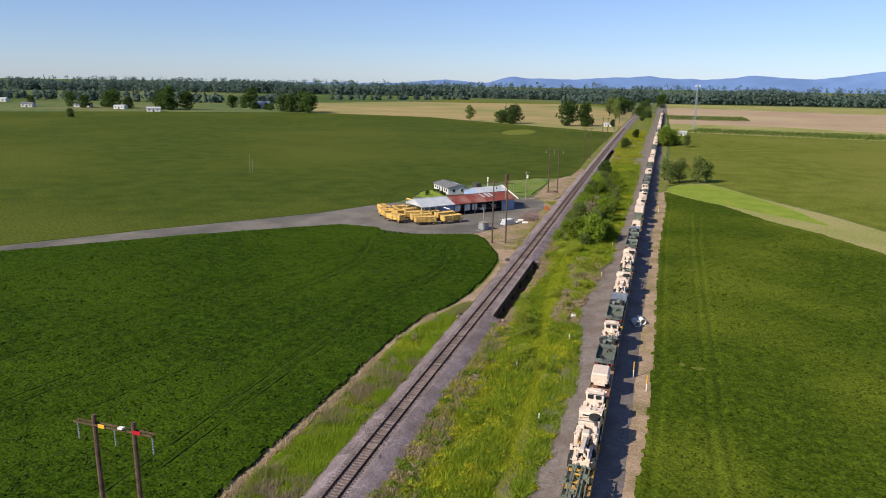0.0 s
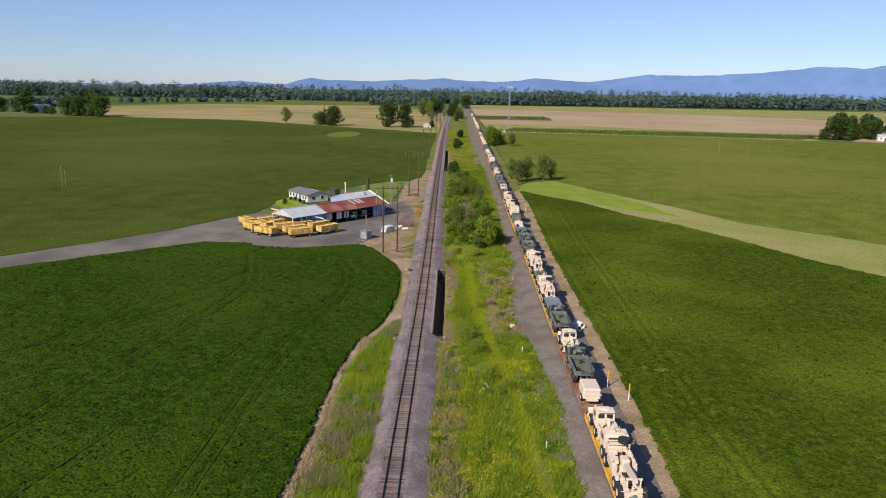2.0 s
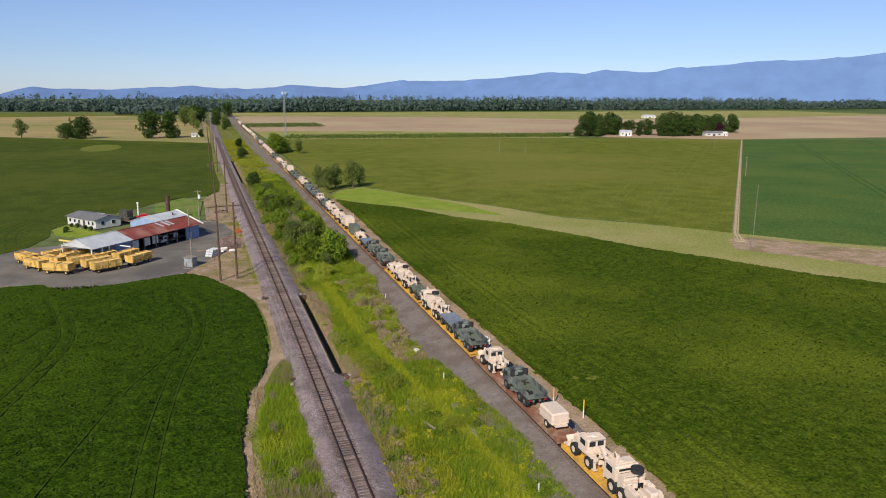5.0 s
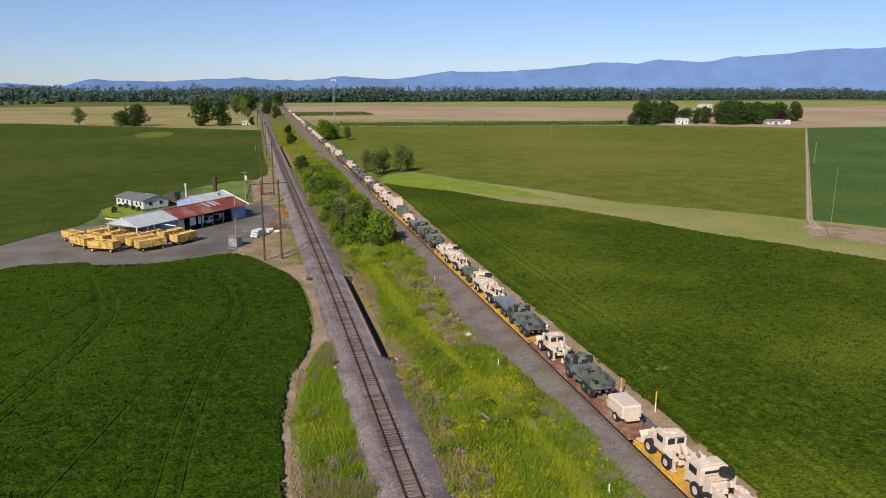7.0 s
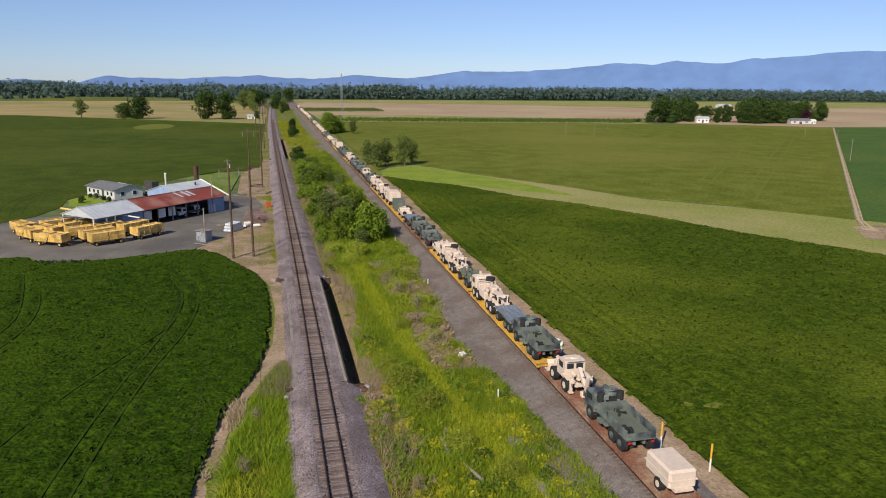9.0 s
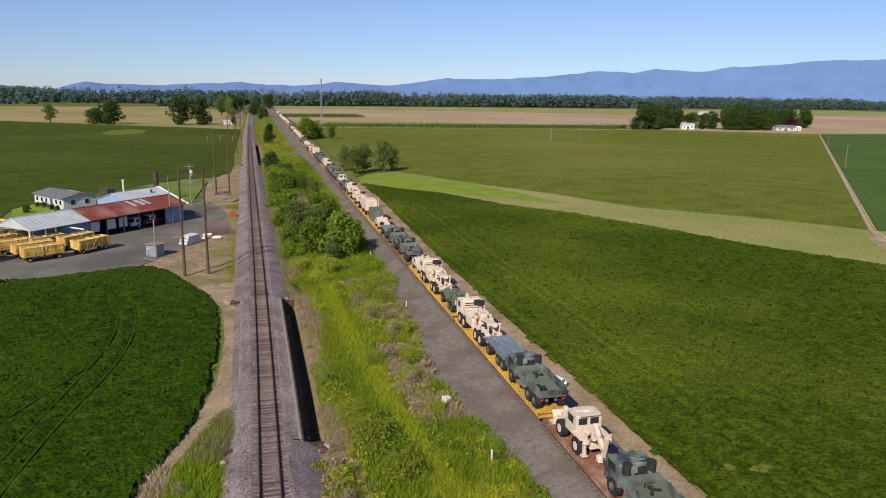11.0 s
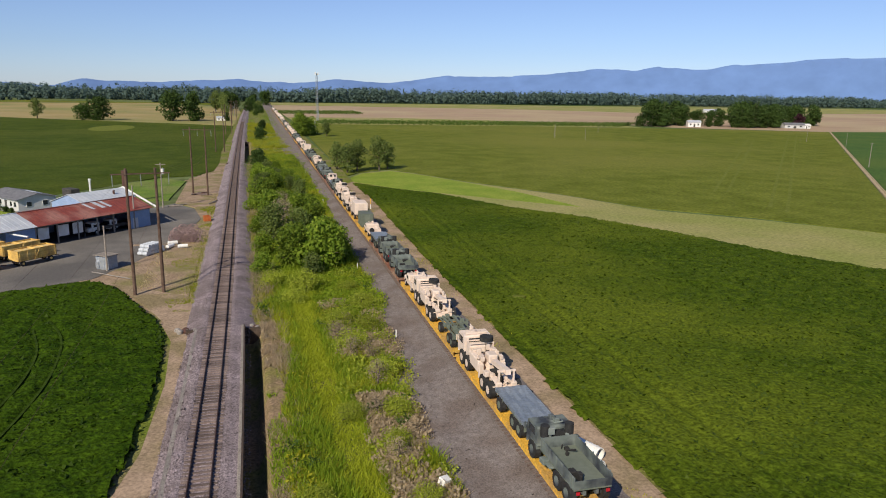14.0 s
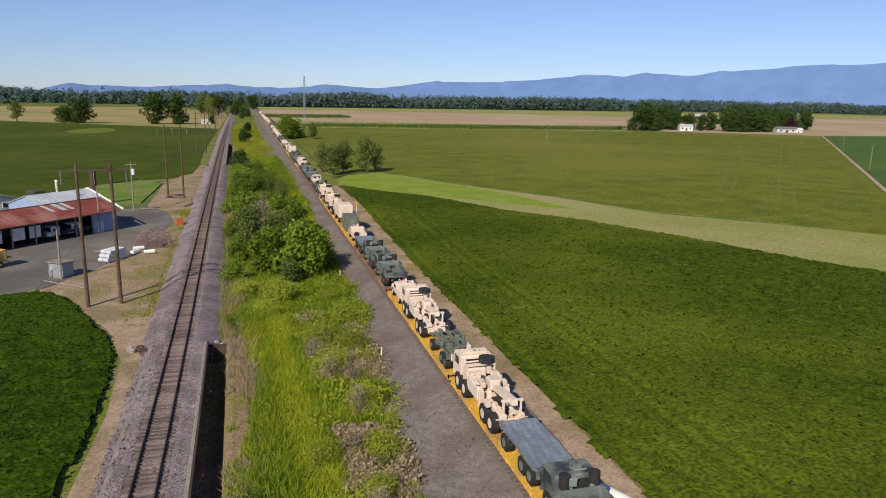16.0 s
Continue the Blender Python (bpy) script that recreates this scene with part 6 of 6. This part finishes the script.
part("roof_patch", Shape().slab([(9.0, 5.4, 3.85), (13.8, 5.4, 3.85), (13.8, 4.2, 4.16), (9.0, 4.2, 4.16)], 0.1), "silver", house)
stand([tree("small clipped green bush beside the house", 1.4, 1.8, 71, "oak", 260, 0.2, 0.05, "garden_bush", "bush")], [(-48.5, 202.5, 1), (-46.2, 199.6, 0.9), (-50.3, 205, 0.8), (-44.2, 196.9, 0.9), (-50.5, 196, 1.1)], 72)


# ---- yard things ----
def wagon():
    """Four-wheeled harvest wagon with two yellow slatted bins."""
    t = thing("harvest_wagon", "yellow wooden harvest wagon with two slatted bins parked on the yard", "wagon", group="yellow wagons on the yard")
    part("chassis", Shape().box(0, 0, 0.65, 0.9, 6.4, 0.22).box(0, 2.3, 0.55, 1.7, 0.14, 0.14).box(0, -2.3, 0.55, 1.7, 0.14, 0.14), "rust", t)
    wheels(t, pairs(0.85, (2.3, -2.3)), 0.42, 0.25, "wagon")
    part("drawbar", Shape().tube((0, 3.1, 0.7), (0, 4.3, 0.45), 0.06, n=6), "rust", t)
    for k in (-1, 1):
        c = k * 1.62
        b = part("bin", Shape().box(0, c, 0.9, 2.3, 3.12, 0.5).box(-1.11, c, 1.4, 0.08, 3.12, 1.05).box(1.11, c, 1.4, 0.08, 3.12, 1.05).box(0, c - 1.52, 1.4, 2.14, 0.08, 1.05).box(0, c + 1.52, 1.4, 2.14, 0.08, 1.05), "wagon", t)
        part("load_cover", Shape().box(0, c, 2.18, 2.12, 2.94, 0.12, chamfer=0.05), "strawload", b)
        part("cross_bar", Shape().box(0, c, 2.3, 2.2, 0.12, 0.1), "wagon", b)
        for x in (-1.19, 1.19):
            for j in range(4):
                part("slat", Shape().box(x, k * 1.62, 1.0 + j * 0.36, 0.05, 3.05, 0.28), "wagon", b)
            for j in (-1.3, 0, 1.3):
                part("rib", Shape().box(x * 1.03, k * 1.62 + j, 0.92, 0.06, 0.1, 1.5), "wagon", b)
        part("rim", Shape().box(-1.15, c, 2.45, 0.14, 3.2, 0.07).box(1.15, c, 2.45, 0.14, 3.2, 0.07).box(0, c - 1.53, 2.45, 2.16, 0.14, 0.07).box(0, c + 1.53, 2.45, 2.16, 0.14, 0.07), "wagon", b)
    for x in (-1.27, 1.27):
        part("brace", Shape().box(0, 0, 0, 0.05, 0.12, 2.0, m=Matrix.Translation((x, -0.6, 0.8)) @ Matrix.Rotation(radians(-32), 4, "X")), "wagon", t)
    return t


base = wagon()
for k, (x, y, a) in enumerate([(-28.0, 148.8, 49), (-31.2, 152.8, 49), (-34.6, 143.6, 32), (-36.9, 146.9, 36), (-36.2, 152.4, 46), (-44.3, 144.2, -28), (-49.8, 149.8, -50), (-46.8, 151.8, -42), (-40.2, 150.2, 30),
                               (-52.8, 156.6, -48), (-47.0, 158.8, 40), (-42.6, 155.8, 44)]):
    m = pose(x, y, 0.08, 0, 0, a - 90)
    if k:
        copy_thing(base, m)
    else:
        base.matrix_basis = m

chute = thing("conveyor", "pale grain conveyor pipe reaching over the wagons", "conveyor")
part("pipe", Shape().tube((-38.5, 158.5, 3.4), (-46.5, 160.5, 4.6), 0.22), "wagon", chute)
part("pipe", Shape().tube((-38.0, 157.5, 3.2), (-44.5, 153.5, 3.9), 0.18), "concrete", chute)
part("support", Shape().tube((-45.5, 160.2, 0), (-45.5, 160.2, 4.4), 0.1).tube((-42.5, 154.7, 0), (-42.5, 154.7, 3.6), 0.08), "steel", chute)
spout = thing("unloading_spout", "pale unloading spout at the shed front", "conveyor")
part("pipe", Shape().tube((-34.3, 157.6, 3.3), (-30.3, 155.6, 2.9), 0.14), "white", spout)
part("support", Shape().tube((-34.3, 157.6, 0), (-34.3, 157.6, 3.3), 0.08), "steel", spout)

hut = thing("meter_hut", "small grey metal hut with a flat pale roof", "hut", at_angle(-18.0, 142.6, 0.86, -0.5))
part("cabinet", Shape().box(1.1, 1.1, 0, 2.2, 2.0, 2.1), "hutwall", hut)
part("roof", Shape().slab([(-0.2, -0.2, 2.35), (2.4, -0.2, 2.25), (2.4, 2.4, 2.15), (-0.2, 2.4, 2.25)], 0.1), "greypole", hut)
part("door", Shape().box(1.1, 0.08, 0.05, 0.8, 0.06, 1.8), "steel", hut)
part("meter_box", Shape().box(0.3, 0.02, 0.3, 0.5, 0.2, 0.9), "steel", hut)
pipe = thing("water_pipe", "long pale pipe lying on the dirt by the hut", "pipe")
part("tube", Shape().tube((-18.2, 140.4, 0.2), (-12.2, 135.2, 0.2), 0.08), "concrete", pipe)

for layer, count in enumerate((7, 6, 5)):
    for k in range(count):
        d = (k - (count - 1) / 2) * 0.66
        r = thing("pipe_roll", "silver wrapped roll in a neat stack beside the yard", "roll", pose(-11.2 + d * 0.55, 152.1 + d * 0.83, 0.1 + 0.56 * layer, 0, 0, -33), "silver rolls beside the yard")
        part("roll", Shape().tube((-0.9, 0, 0.33), (0.9, 0, 0.33), 0.32, n=12), "silver", r)
        part("band", Shape().tube((-0.1, 0, 0.33), (0.1, 0, 0.33), 0.34, n=12), "steel", r)
for x, y, a in ((-8.4, 158.3, 20), (-6.5, 155.2, 10), (-8.6, 155.6, 60)):
    r = thing("pipe_roll", "single white roll lying on the dirt", "roll", pose(x, y, 0.12, 0, 0, a), "silver rolls beside the yard")
    part("roll", Shape().tube((-0.8, 0, 0.33), (0.8, 0, 0.33), 0.33, n=12), "white", r)
rng = random.Random(9)
for k in range(46):
    h = thing("wheel_hoop", "rusty pinkish irrigation wheel hoop in a heap", "hoop", pose(-6.4 + rng.uniform(-2.0, 2.2), 163.5 + rng.uniform(-4.5, 5.5), 0.1, rng.uniform(-30, 30), 0, rng.uniform(-35, 50)), "heap of wheel hoops")
    s, n, r = Shape(), 14, 0.85
    for j in range(n):
        a, b = 2 * math.pi * j / n, 2 * math.pi * (j + 1) / n
        s.tube((math.cos(a) * r, 0, r + math.sin(a) * r), (math.cos(b) * r, 0, r + math.sin(b) * r), 0.065, n=4, caps=False)
    part("rim", s, "scrap", h)
    sp = Shape()
    for j in range(3):
        a = math.pi * j / 3
        sp.tube((math.cos(a) * r, 0, r + math.sin(a) * r), (-math.cos(a) * r, 0, r - math.sin(a) * r), 0.025, n=4, caps=False)
    part("spokes", sp, "scrap", h)
bin_ = thing("orange_bin", "faded orange metal bin on the dirt", "bin", pose(-3.6, 181.0, 0.1, 0, 0, 15))
part("body", Shape().box(0, 0, 0, 1.3, 1.4, 0.1).box(-0.62, 0, 0.1, 0.06, 1.4, 0.9).box(0.62, 0, 0.1, 0.06, 1.4, 0.9).box(0, 0.67, 0.1, 1.2, 0.06, 0.9).box(0, -0.67, 0.1, 1.2, 0.06, 0.8), "orange", bin_)
part("lip", Shape().box(0, 0.7, 0.98, 1.4, 0.14, 0.1), "orange", bin_)
for k in range(9):
    d = thing("timber_beam", "weathered timber beam in a loose heap", "timber", pose(-6.6 + rng.uniform(-1.6, 1.6), 219.5 + rng.uniform(-1.2, 1.2), 0.1 + 0.16 * (k // 3), 0, rng.uniform(-3, 3), rng.uniform(-40, 40)), "heap of old timber")
    part("beam", Shape().box(0, 0, 0, 2.6, 0.28, 0.22, chamfer=0.03), "rust" if k % 2 else "sleeper", d)
for x, y, a in ((-3.4, 205, 60), (-2.9, 207, 68), (-11.5, 201, 10), (-10.6, 203, 30)):
    d = thing("pale_log", "bleached log lying beside the track", "log", pose(x, y, 0.15, 0, 0, a), "logs beside the yard")
    part("log", Shape().tube((-1.6, 0, 0.1), (1.6, 0, 0.1), 0.16, 0.12), "greypole", d)
for x, y, a in ((29.0, 73.3, 24), (28.2, 71.6, 20)):
    d = thing("culvert_pipe", "pale corrugated culvert pipe lying by the train", "pipe", pose(x, y, 0.1, 0, 0, a), "culvert pipes")
    s, n = Shape(), 16
    ring = [(r * math.cos(2 * math.pi * j / n), e, 0.55 + r * math.sin(2 * math.pi * j / n)) for r, e in ((0.55, -1.1), (0.55, 1.1), (0.48, 1.1), (0.48, -1.1)) for j in range(n)]
    s.add(ring, [(c * n + j, c * n + (j + 1) % n, (c + 1) % 4 * n + (j + 1) % n, (c + 1) % 4 * n + j) for c in range(4) for j in range(n)])
    part("barrel", s, "white", d)
    for e in (-0.7, 0, 0.7):
        part("ring", Shape().tube((0, e - 0.05, 0.55), (0, e + 0.05, 0.55), 0.575, n=16, caps=False), "white", d)
box_ = thing("white_crate", "white box lying in the weeds", "box", pose(17.0, 72.0, 0.05, 12, 8, 30))
part("body", Shape().box(0, 0, 0, 0.8, 0.6, 0.7, chamfer=0.04), "white", box_)
part("lid", Shape().box(0.5, -0.6, 0, 0.7, 0.6, 0.08, 0.4), "white", box_)
for x, y in ((30.3, 43.5), (28.4, 47.9), (32.5, 190)):
    d = thing("marker_post", "white and yellow pipeline marker post", "post", pose(x, y, 0))
    part("post", Shape().tube((0, 0, -0.2), (0, 0, 1.3), 0.08), "white", d)
    part("cap", Shape().tube((0, 0, 1.3), (0, 0, 2.6), 0.085), "yellowp", d)
for x, y in ((20.0, 102.3), (17.6, 60.5), (20.6, 134), (22.5, 200), (23.5, 262), (17.2, 30)):
    d = thing("white_stake", "short white stake at the gravel edge", "post", pose(x, y, 0), "white stakes along the gravel")
    part("stake", Shape().box(0, 0, -0.1, 0.1, 0.1, 1.1), "white", d)
    part("tip", Shape().box(0, 0, 1.0, 0.12, 0.12, 0.15), "white", d)

car = thing("red_car", "red car parked behind the shed", "car", pose(-31.3, 215.5, 0, 0, 0, 110))
part("body", Shape().box(0, 0, 0.35, 1.75, 4.3, 0.55, chamfer=0.15), "redcar", car)
part("cabin", Shape().box(0, -0.2, 0.88, 1.55, 2.2, 0.5, chamfer=0.22), "redcar", car)
part("windscreen", Shape().box(0, 0.86, 0.95, 1.2, 0.05, 0.35), "glass", car)
wheels(car, pairs(0.78, (1.35, -1.35)), 0.33, 0.2, "steel")
tank = thing("storage_tank", "dark square storage tank behind the house", "tank", pose(-36.0, 214.0, 0, 0, 0, -50))
part("body", Shape().box(0, 0, 0.5, 4.0, 2.2, 2.6, chamfer=0.1), "dark", tank)
for k in (-1.6, 1.6):
    part("leg", Shape().box(k, 0, 0, 0.2, 2.0, 0.5), "rust", tank)
junk = thing("old_pickup", "dusty dark pickup standing behind the shed", "car", pose(-34.6, 207.5, 0, 0, 0, 60))
part("body", Shape().box(0, 0, 0.45, 1.8, 4.6, 0.55, chamfer=0.1), "rust", junk)
part("cabin", Shape().box(0, 0.4, 0.98, 1.65, 1.5, 0.65, chamfer=0.2), "dark", junk)
wheels(junk, pairs(0.8, (1.5, -1.5)), 0.36, 0.22, "rust")
stack = thing("exhaust_stack", "tall rusty steel stack behind the barn", "chimney", pose(-23.2, 209.5, 0))
part("pipe", Shape().tube((0, 0, 0), (0, 0, 7.6), 0.65, n=14), "rust", stack)
part("collar", Shape().tube((0, 0, 7.2), (0, 0, 7.7), 0.72, n=14), "rust", stack)
vent = thing("white_standpipe", "white standpipe with a cap behind the barn", "pipe", pose(-32.8, 219.5, 0))
part("pipe", Shape().tube((0, 0, 0), (0, 0, 4.4), 0.24), "white", vent)
part("cap", Shape().box(0, 0, 4.3, 0.7, 0.5, 0.4, chamfer=0.1), "white", vent)


# ---- poles and wires ----
def h_frame(x0, y0, x1, y1, tall, label):
    """Two poles with one long crossarm, insulators and tags."""
    t = thing("power_pole", label, "power pole", group="poles along the railway")
    d = Vector((x1 - x0, y1 - y0, 0)).normalized()
    c = Vector(((x0 + x1) / 2, (y0 + y1) / 2, 0))
    for x, y in ((x0, y0), (x1, y1)):
        part("pole", Shape().tube((x, y, -0.3), (x, y, tall), 0.24, 0.16, 10), "pole", t)
    z = tall - 0.8
    for k in (-0.2, 0.2):
        o = Vector((-d.y, d.x, 0)) * k
        part("crossarm", Shape().box(c.x + o.x, c.y + o.y, z, 7.2, 0.07, 0.13, math.atan2(d.y, d.x)), "pole", t)
    for k in (-3.4, 0, 3.4):
        p = c + d * k
        s = Shape()
        for j in range(6):
            s.tube((p.x, p.y, z - 0.2 - j * 0.22), (p.x, p.y, z - 0.32 - j * 0.22), 0.075, 0.05, 8)
        s.tube((p.x, p.y, z), (p.x, p.y, z - 1.5), 0.03, n=5)
        part("insulator", s, "steel", t)
    return t, [c + d * k + Vector((0, 0, z - 1.5)) for k in (-3.4, 0, 3.4)]


frames = [h_frame(*s, "tall brown two-legged power pole with a long crossarm") for s in
          ((-10.3, -153, -6.7, -153, 17.6), (-10.2, -13.7, -6.6, -13.8, 17.8), (-10.4, 126.7, -6.9, 127.4, 17.0), (-8.6, 219, -5.0, 218.4, 17.5), (-7.2, 348, -3.7, 350, 17.5), (-5.5, 470, -2.0, 470, 17.5), (-3.4, 600, 0.2, 600, 17.5))]
tag = frames[1][0]
part("arm_plate", Shape().box(-9.3, -14.02, 16.98, 0.55, 0.04, 0.3), "yellowp", tag)
part("arm_plate", Shape().box(-6.2, -14.05, 16.98, 0.7, 0.04, 0.3), "redcar", tag)
part("arm_plate", Shape().box(-7.5, -14.05, 17.25, 0.4, 0.3, 0.12), "white", tag)
for (_, a), (_, b) in zip(frames, frames[1:]):
    for p, q in zip(a, b):
        w, n = thing("power_line", "thin sagging power line between the poles", "cable", group="power lines"), 16
        run = bpy.data.curves.new("wire", "CURVE")
        run.dimensions, run.bevel_depth, run.bevel_resolution = "3D", 0.010, 0
        line = run.splines.new("POLY")
        line.points.add(n)
        for j in range(n + 1):
            c = p.lerp(q, j / n) - Vector((0, 0, 2.2 * 4 * (j / n) * (1 - j / n)))
            line.points[j].co = (*c, 1)
        run.materials.append(M["rust"])
        part("wire", run, None, w)


def plain_pole(x, y, tall, label, arms=0, can=False, material="greypole", r=0.16):
    t = thing("utility_pole", label, "utility pole", pose(x, y, 0), "plain poles")
    part("pole", Shape().tube((0, 0, -0.3), (0, 0, tall), r, r * 0.7, 8), material, t)
    for k in range(arms):
        part("crossarm", Shape().box(0, 0, tall - 0.5 - k * 0.9, 2.2, 0.1, 0.12), material, t)
    if can:
        c = part("transformer", Shape().tube((0.4, 0, tall - 2.6), (0.4, 0, tall - 1.4), 0.34, n=12), "white", t)
        part("bushing", Shape().tube((0.4, 0, tall - 1.4), (0.4, 0, tall - 1.1), 0.06), "steel", c)
    return t


plain_pole(-14.0, 199.5, 10.5, "grey utility pole with a white transformer", 1, True)
plain_pole(-16.8, 175.4, 8.5, "grey service pole in front of the shed wall")
plain_pole(-16.2, 141.2, 7.0, "grey service pole beside the meter hut")
plain_pole(125.3, 117.9, 17.0, "tall thin pole beside the farm lane", 0, False, "greypole", 0.07)
plain_pole(249, 257, 10, "thin pole beside the farm lane", 1)
for x, y, h in ((189.6, 431, 9), (190.5, 434, 7), (201, 413, 7.5), (247, 484, 7.5), (-143.2, 224.5, 8.5), (-142.2, 225.2, 6.5), (345, 395, 10), (300, 320, 10)):
    plain_pole(x, y, h, "pale irrigation riser pole in the crop", 0, False, "concrete", 0.09)
for k in range(9):
    y = 650 + k * 45
    plain_pole(float(xm(y)) - 9 - 3 * (k % 2), y, 9.5, "weathered line pole along the railway", 1)
tower = thing("radio_mast", "tall grey lattice radio mast with antennas", "mast", pose(65.6, 638, 0))
s, H = Shape(), 41
leg = [(math.cos(a) * 1.3, math.sin(a) * 1.3) for a in (0.5, 2.6, 4.7)]
for x, y in leg:
    part("leg", Shape().tube((x, y, 0), (x * 0.5, y * 0.5, H - 1), 0.14, n=6), "steel", tower)
for k in range(14):
    s = Shape()
    z0, z1 = k * 40 / 14, (k + 1) * 40 / 14
    for (xa, ya), (xb, yb) in zip(leg, leg[1:] + leg[:1]):
        f0, f1 = 1 - 0.5 * z0 / H, 1 - 0.5 * z1 / H
        s.tube((xa * f0, ya * f0, z0), (xb * f1, yb * f1, z1), 0.06, n=4).tube((xa * f0, ya * f0, z0), (xb * f0, yb * f0, z0), 0.05, n=4)
    part("bracing", s, "steel", tower)
for k in range(6):
    a = k * 1.047
    part("antenna", Shape().box(math.cos(a) * 2.0, math.sin(a) * 2.0, H - 2.2, 0.3, 0.3, 2.0), "white", tower)
    part("antenna_arm", Shape().tube((0, 0, H - 1.4), (math.cos(a) * 2.0, math.sin(a) * 2.0, H - 1.4), 0.07, n=5), "steel", tower)


# ---- far buildings ----
def far_building(x, y, w, d, h, a, wall, roof, label):
    t = thing("farm_building", label, "building", pose(x, y, 0, 0, 0, a))
    b = part("wall", Shape().prism([(-d / 2, 0), (d / 2, 0), (d / 2, h), (0, h + d * 0.18), (-d / 2, h)], -w / 2, w / 2, turn), wall, t)
    for k in (-1, 1):
        pts = [(-w / 2 - 0.4, k * (d / 2 + 0.5), h - 0.05), (w / 2 + 0.4, k * (d / 2 + 0.5), h - 0.05), (w / 2 + 0.4, 0, h + d * 0.18 + 0.15), (-w / 2 - 0.4, 0, h + d * 0.18 + 0.15)]
        part("roof_slope", Shape().slab(pts if k < 0 else pts[::-1], 0.15), roof, t)
    for k in (-0.3, 0.3):
        part("window", Shape().box(k * w, -d / 2 - 0.03, h * 0.35, w * 0.12, 0.06, h * 0.35), "glass", b)
    part("door", Shape().box(0, -d / 2 - 0.04, 0, w * 0.14, 0.08, h * 0.65), "dark", b)
    return t


for spec in ((392, 580, 11, 8, 4.2, -20, "white", "silver", "white farm barn under tall trees"), (482, 561, 18, 9, 3.2, -15, "siding", "shingle", "pale farmhouse with grey roof under trees"), (492, 557, 7, 6, 3.0, -15, "white", "white", "small white garage beside the farmhouse"),
             (750, 1048, 22, 12, 3.6, -10, "white", "silver", "long white barn far behind the farm"), (-533, 655, 15, 8, 4.0, 30, "white", "silver", "long white shed at the field edge"), (-484, 806, 30, 14, 6.5, 32, "siding", "silver", "large pale barn among trees"),
             (-728, 665, 14, 9, 4.5, 20, "siding", "shingle", "grey-roofed farmhouse among trees"), (-676, 700, 20, 9, 3.6, 15, "siding", "shingle", "low house in the trees"), (-610, 690, 14, 8, 3.4, 10, "white", "silver", "small white barn beside trees"), (-900, 780, 20, 10, 4, 20, "white", "silver", "white farm building in the distance"),
             (52, 564, 8, 4, 3, 10, "white", "silver", "small white shed beside the bushes"), (-12, 655, 9, 5, 2.6, 5, "white", "silver", "low white hut beside the track")):
    far_building(*spec)

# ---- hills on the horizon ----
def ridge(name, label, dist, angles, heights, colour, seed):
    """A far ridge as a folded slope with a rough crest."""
    # the blue haze of distance is put into the ridge's base colour
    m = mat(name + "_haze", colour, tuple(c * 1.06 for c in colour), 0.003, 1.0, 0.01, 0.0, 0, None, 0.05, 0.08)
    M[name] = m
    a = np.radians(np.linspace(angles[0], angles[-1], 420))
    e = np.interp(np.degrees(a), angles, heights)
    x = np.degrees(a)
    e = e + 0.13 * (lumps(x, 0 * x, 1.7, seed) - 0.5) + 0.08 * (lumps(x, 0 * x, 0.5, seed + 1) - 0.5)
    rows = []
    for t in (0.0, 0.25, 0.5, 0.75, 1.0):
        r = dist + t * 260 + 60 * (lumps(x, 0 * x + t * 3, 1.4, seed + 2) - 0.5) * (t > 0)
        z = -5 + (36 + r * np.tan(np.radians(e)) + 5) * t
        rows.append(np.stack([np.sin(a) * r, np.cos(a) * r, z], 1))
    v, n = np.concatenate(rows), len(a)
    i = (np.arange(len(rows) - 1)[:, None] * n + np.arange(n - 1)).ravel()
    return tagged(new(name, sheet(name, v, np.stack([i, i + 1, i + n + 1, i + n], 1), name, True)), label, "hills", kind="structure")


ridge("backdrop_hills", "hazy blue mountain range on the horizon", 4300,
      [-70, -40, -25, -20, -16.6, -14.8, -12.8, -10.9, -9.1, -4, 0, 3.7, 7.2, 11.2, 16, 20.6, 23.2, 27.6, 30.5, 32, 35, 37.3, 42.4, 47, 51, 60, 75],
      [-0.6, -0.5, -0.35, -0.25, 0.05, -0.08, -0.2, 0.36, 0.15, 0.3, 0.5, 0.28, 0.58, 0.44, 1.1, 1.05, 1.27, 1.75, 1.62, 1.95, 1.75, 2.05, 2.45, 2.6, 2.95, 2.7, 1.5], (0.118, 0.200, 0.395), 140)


# ---- sleepers, last ----
tie = Shape().box(0, 0, 0.70, 2.55, 0.23, 0.18, chamfer=0.015).mesh("sleeper", "sleeper")
rng = random.Random(5)
rest, rest_train = Shape(), Shape()
for k in range(1900):
    y = -60 + k * 0.56
    turn_z = -0.0035 + rng.uniform(-0.012, 0.012)
    if 14 <= y < 182:
        ob = part("sleeper", tie, None, open_track)
        ob.location, ob.rotation_euler = (float(xm(y)) + rng.uniform(-0.05, 0.05), y, rng.uniform(-0.02, 0.012)), (0, 0, turn_z)
    elif y < 620:
        rest.box(float(xm(y)) + rng.uniform(-0.05, 0.05), y, 0.70, 2.55, 0.23, 0.17, turn_z)
    if y < 420:
        rest_train.box(float(xt(y)), y, 0.55, 2.55, 0.23, 0.17, -0.0185)
tagged(part("sleepers_beyond", rest, "sleeper", open_track), kind="stuff")
tagged(part("sleepers_under_train", rest_train, "sleeper", train_track), kind="stuff")
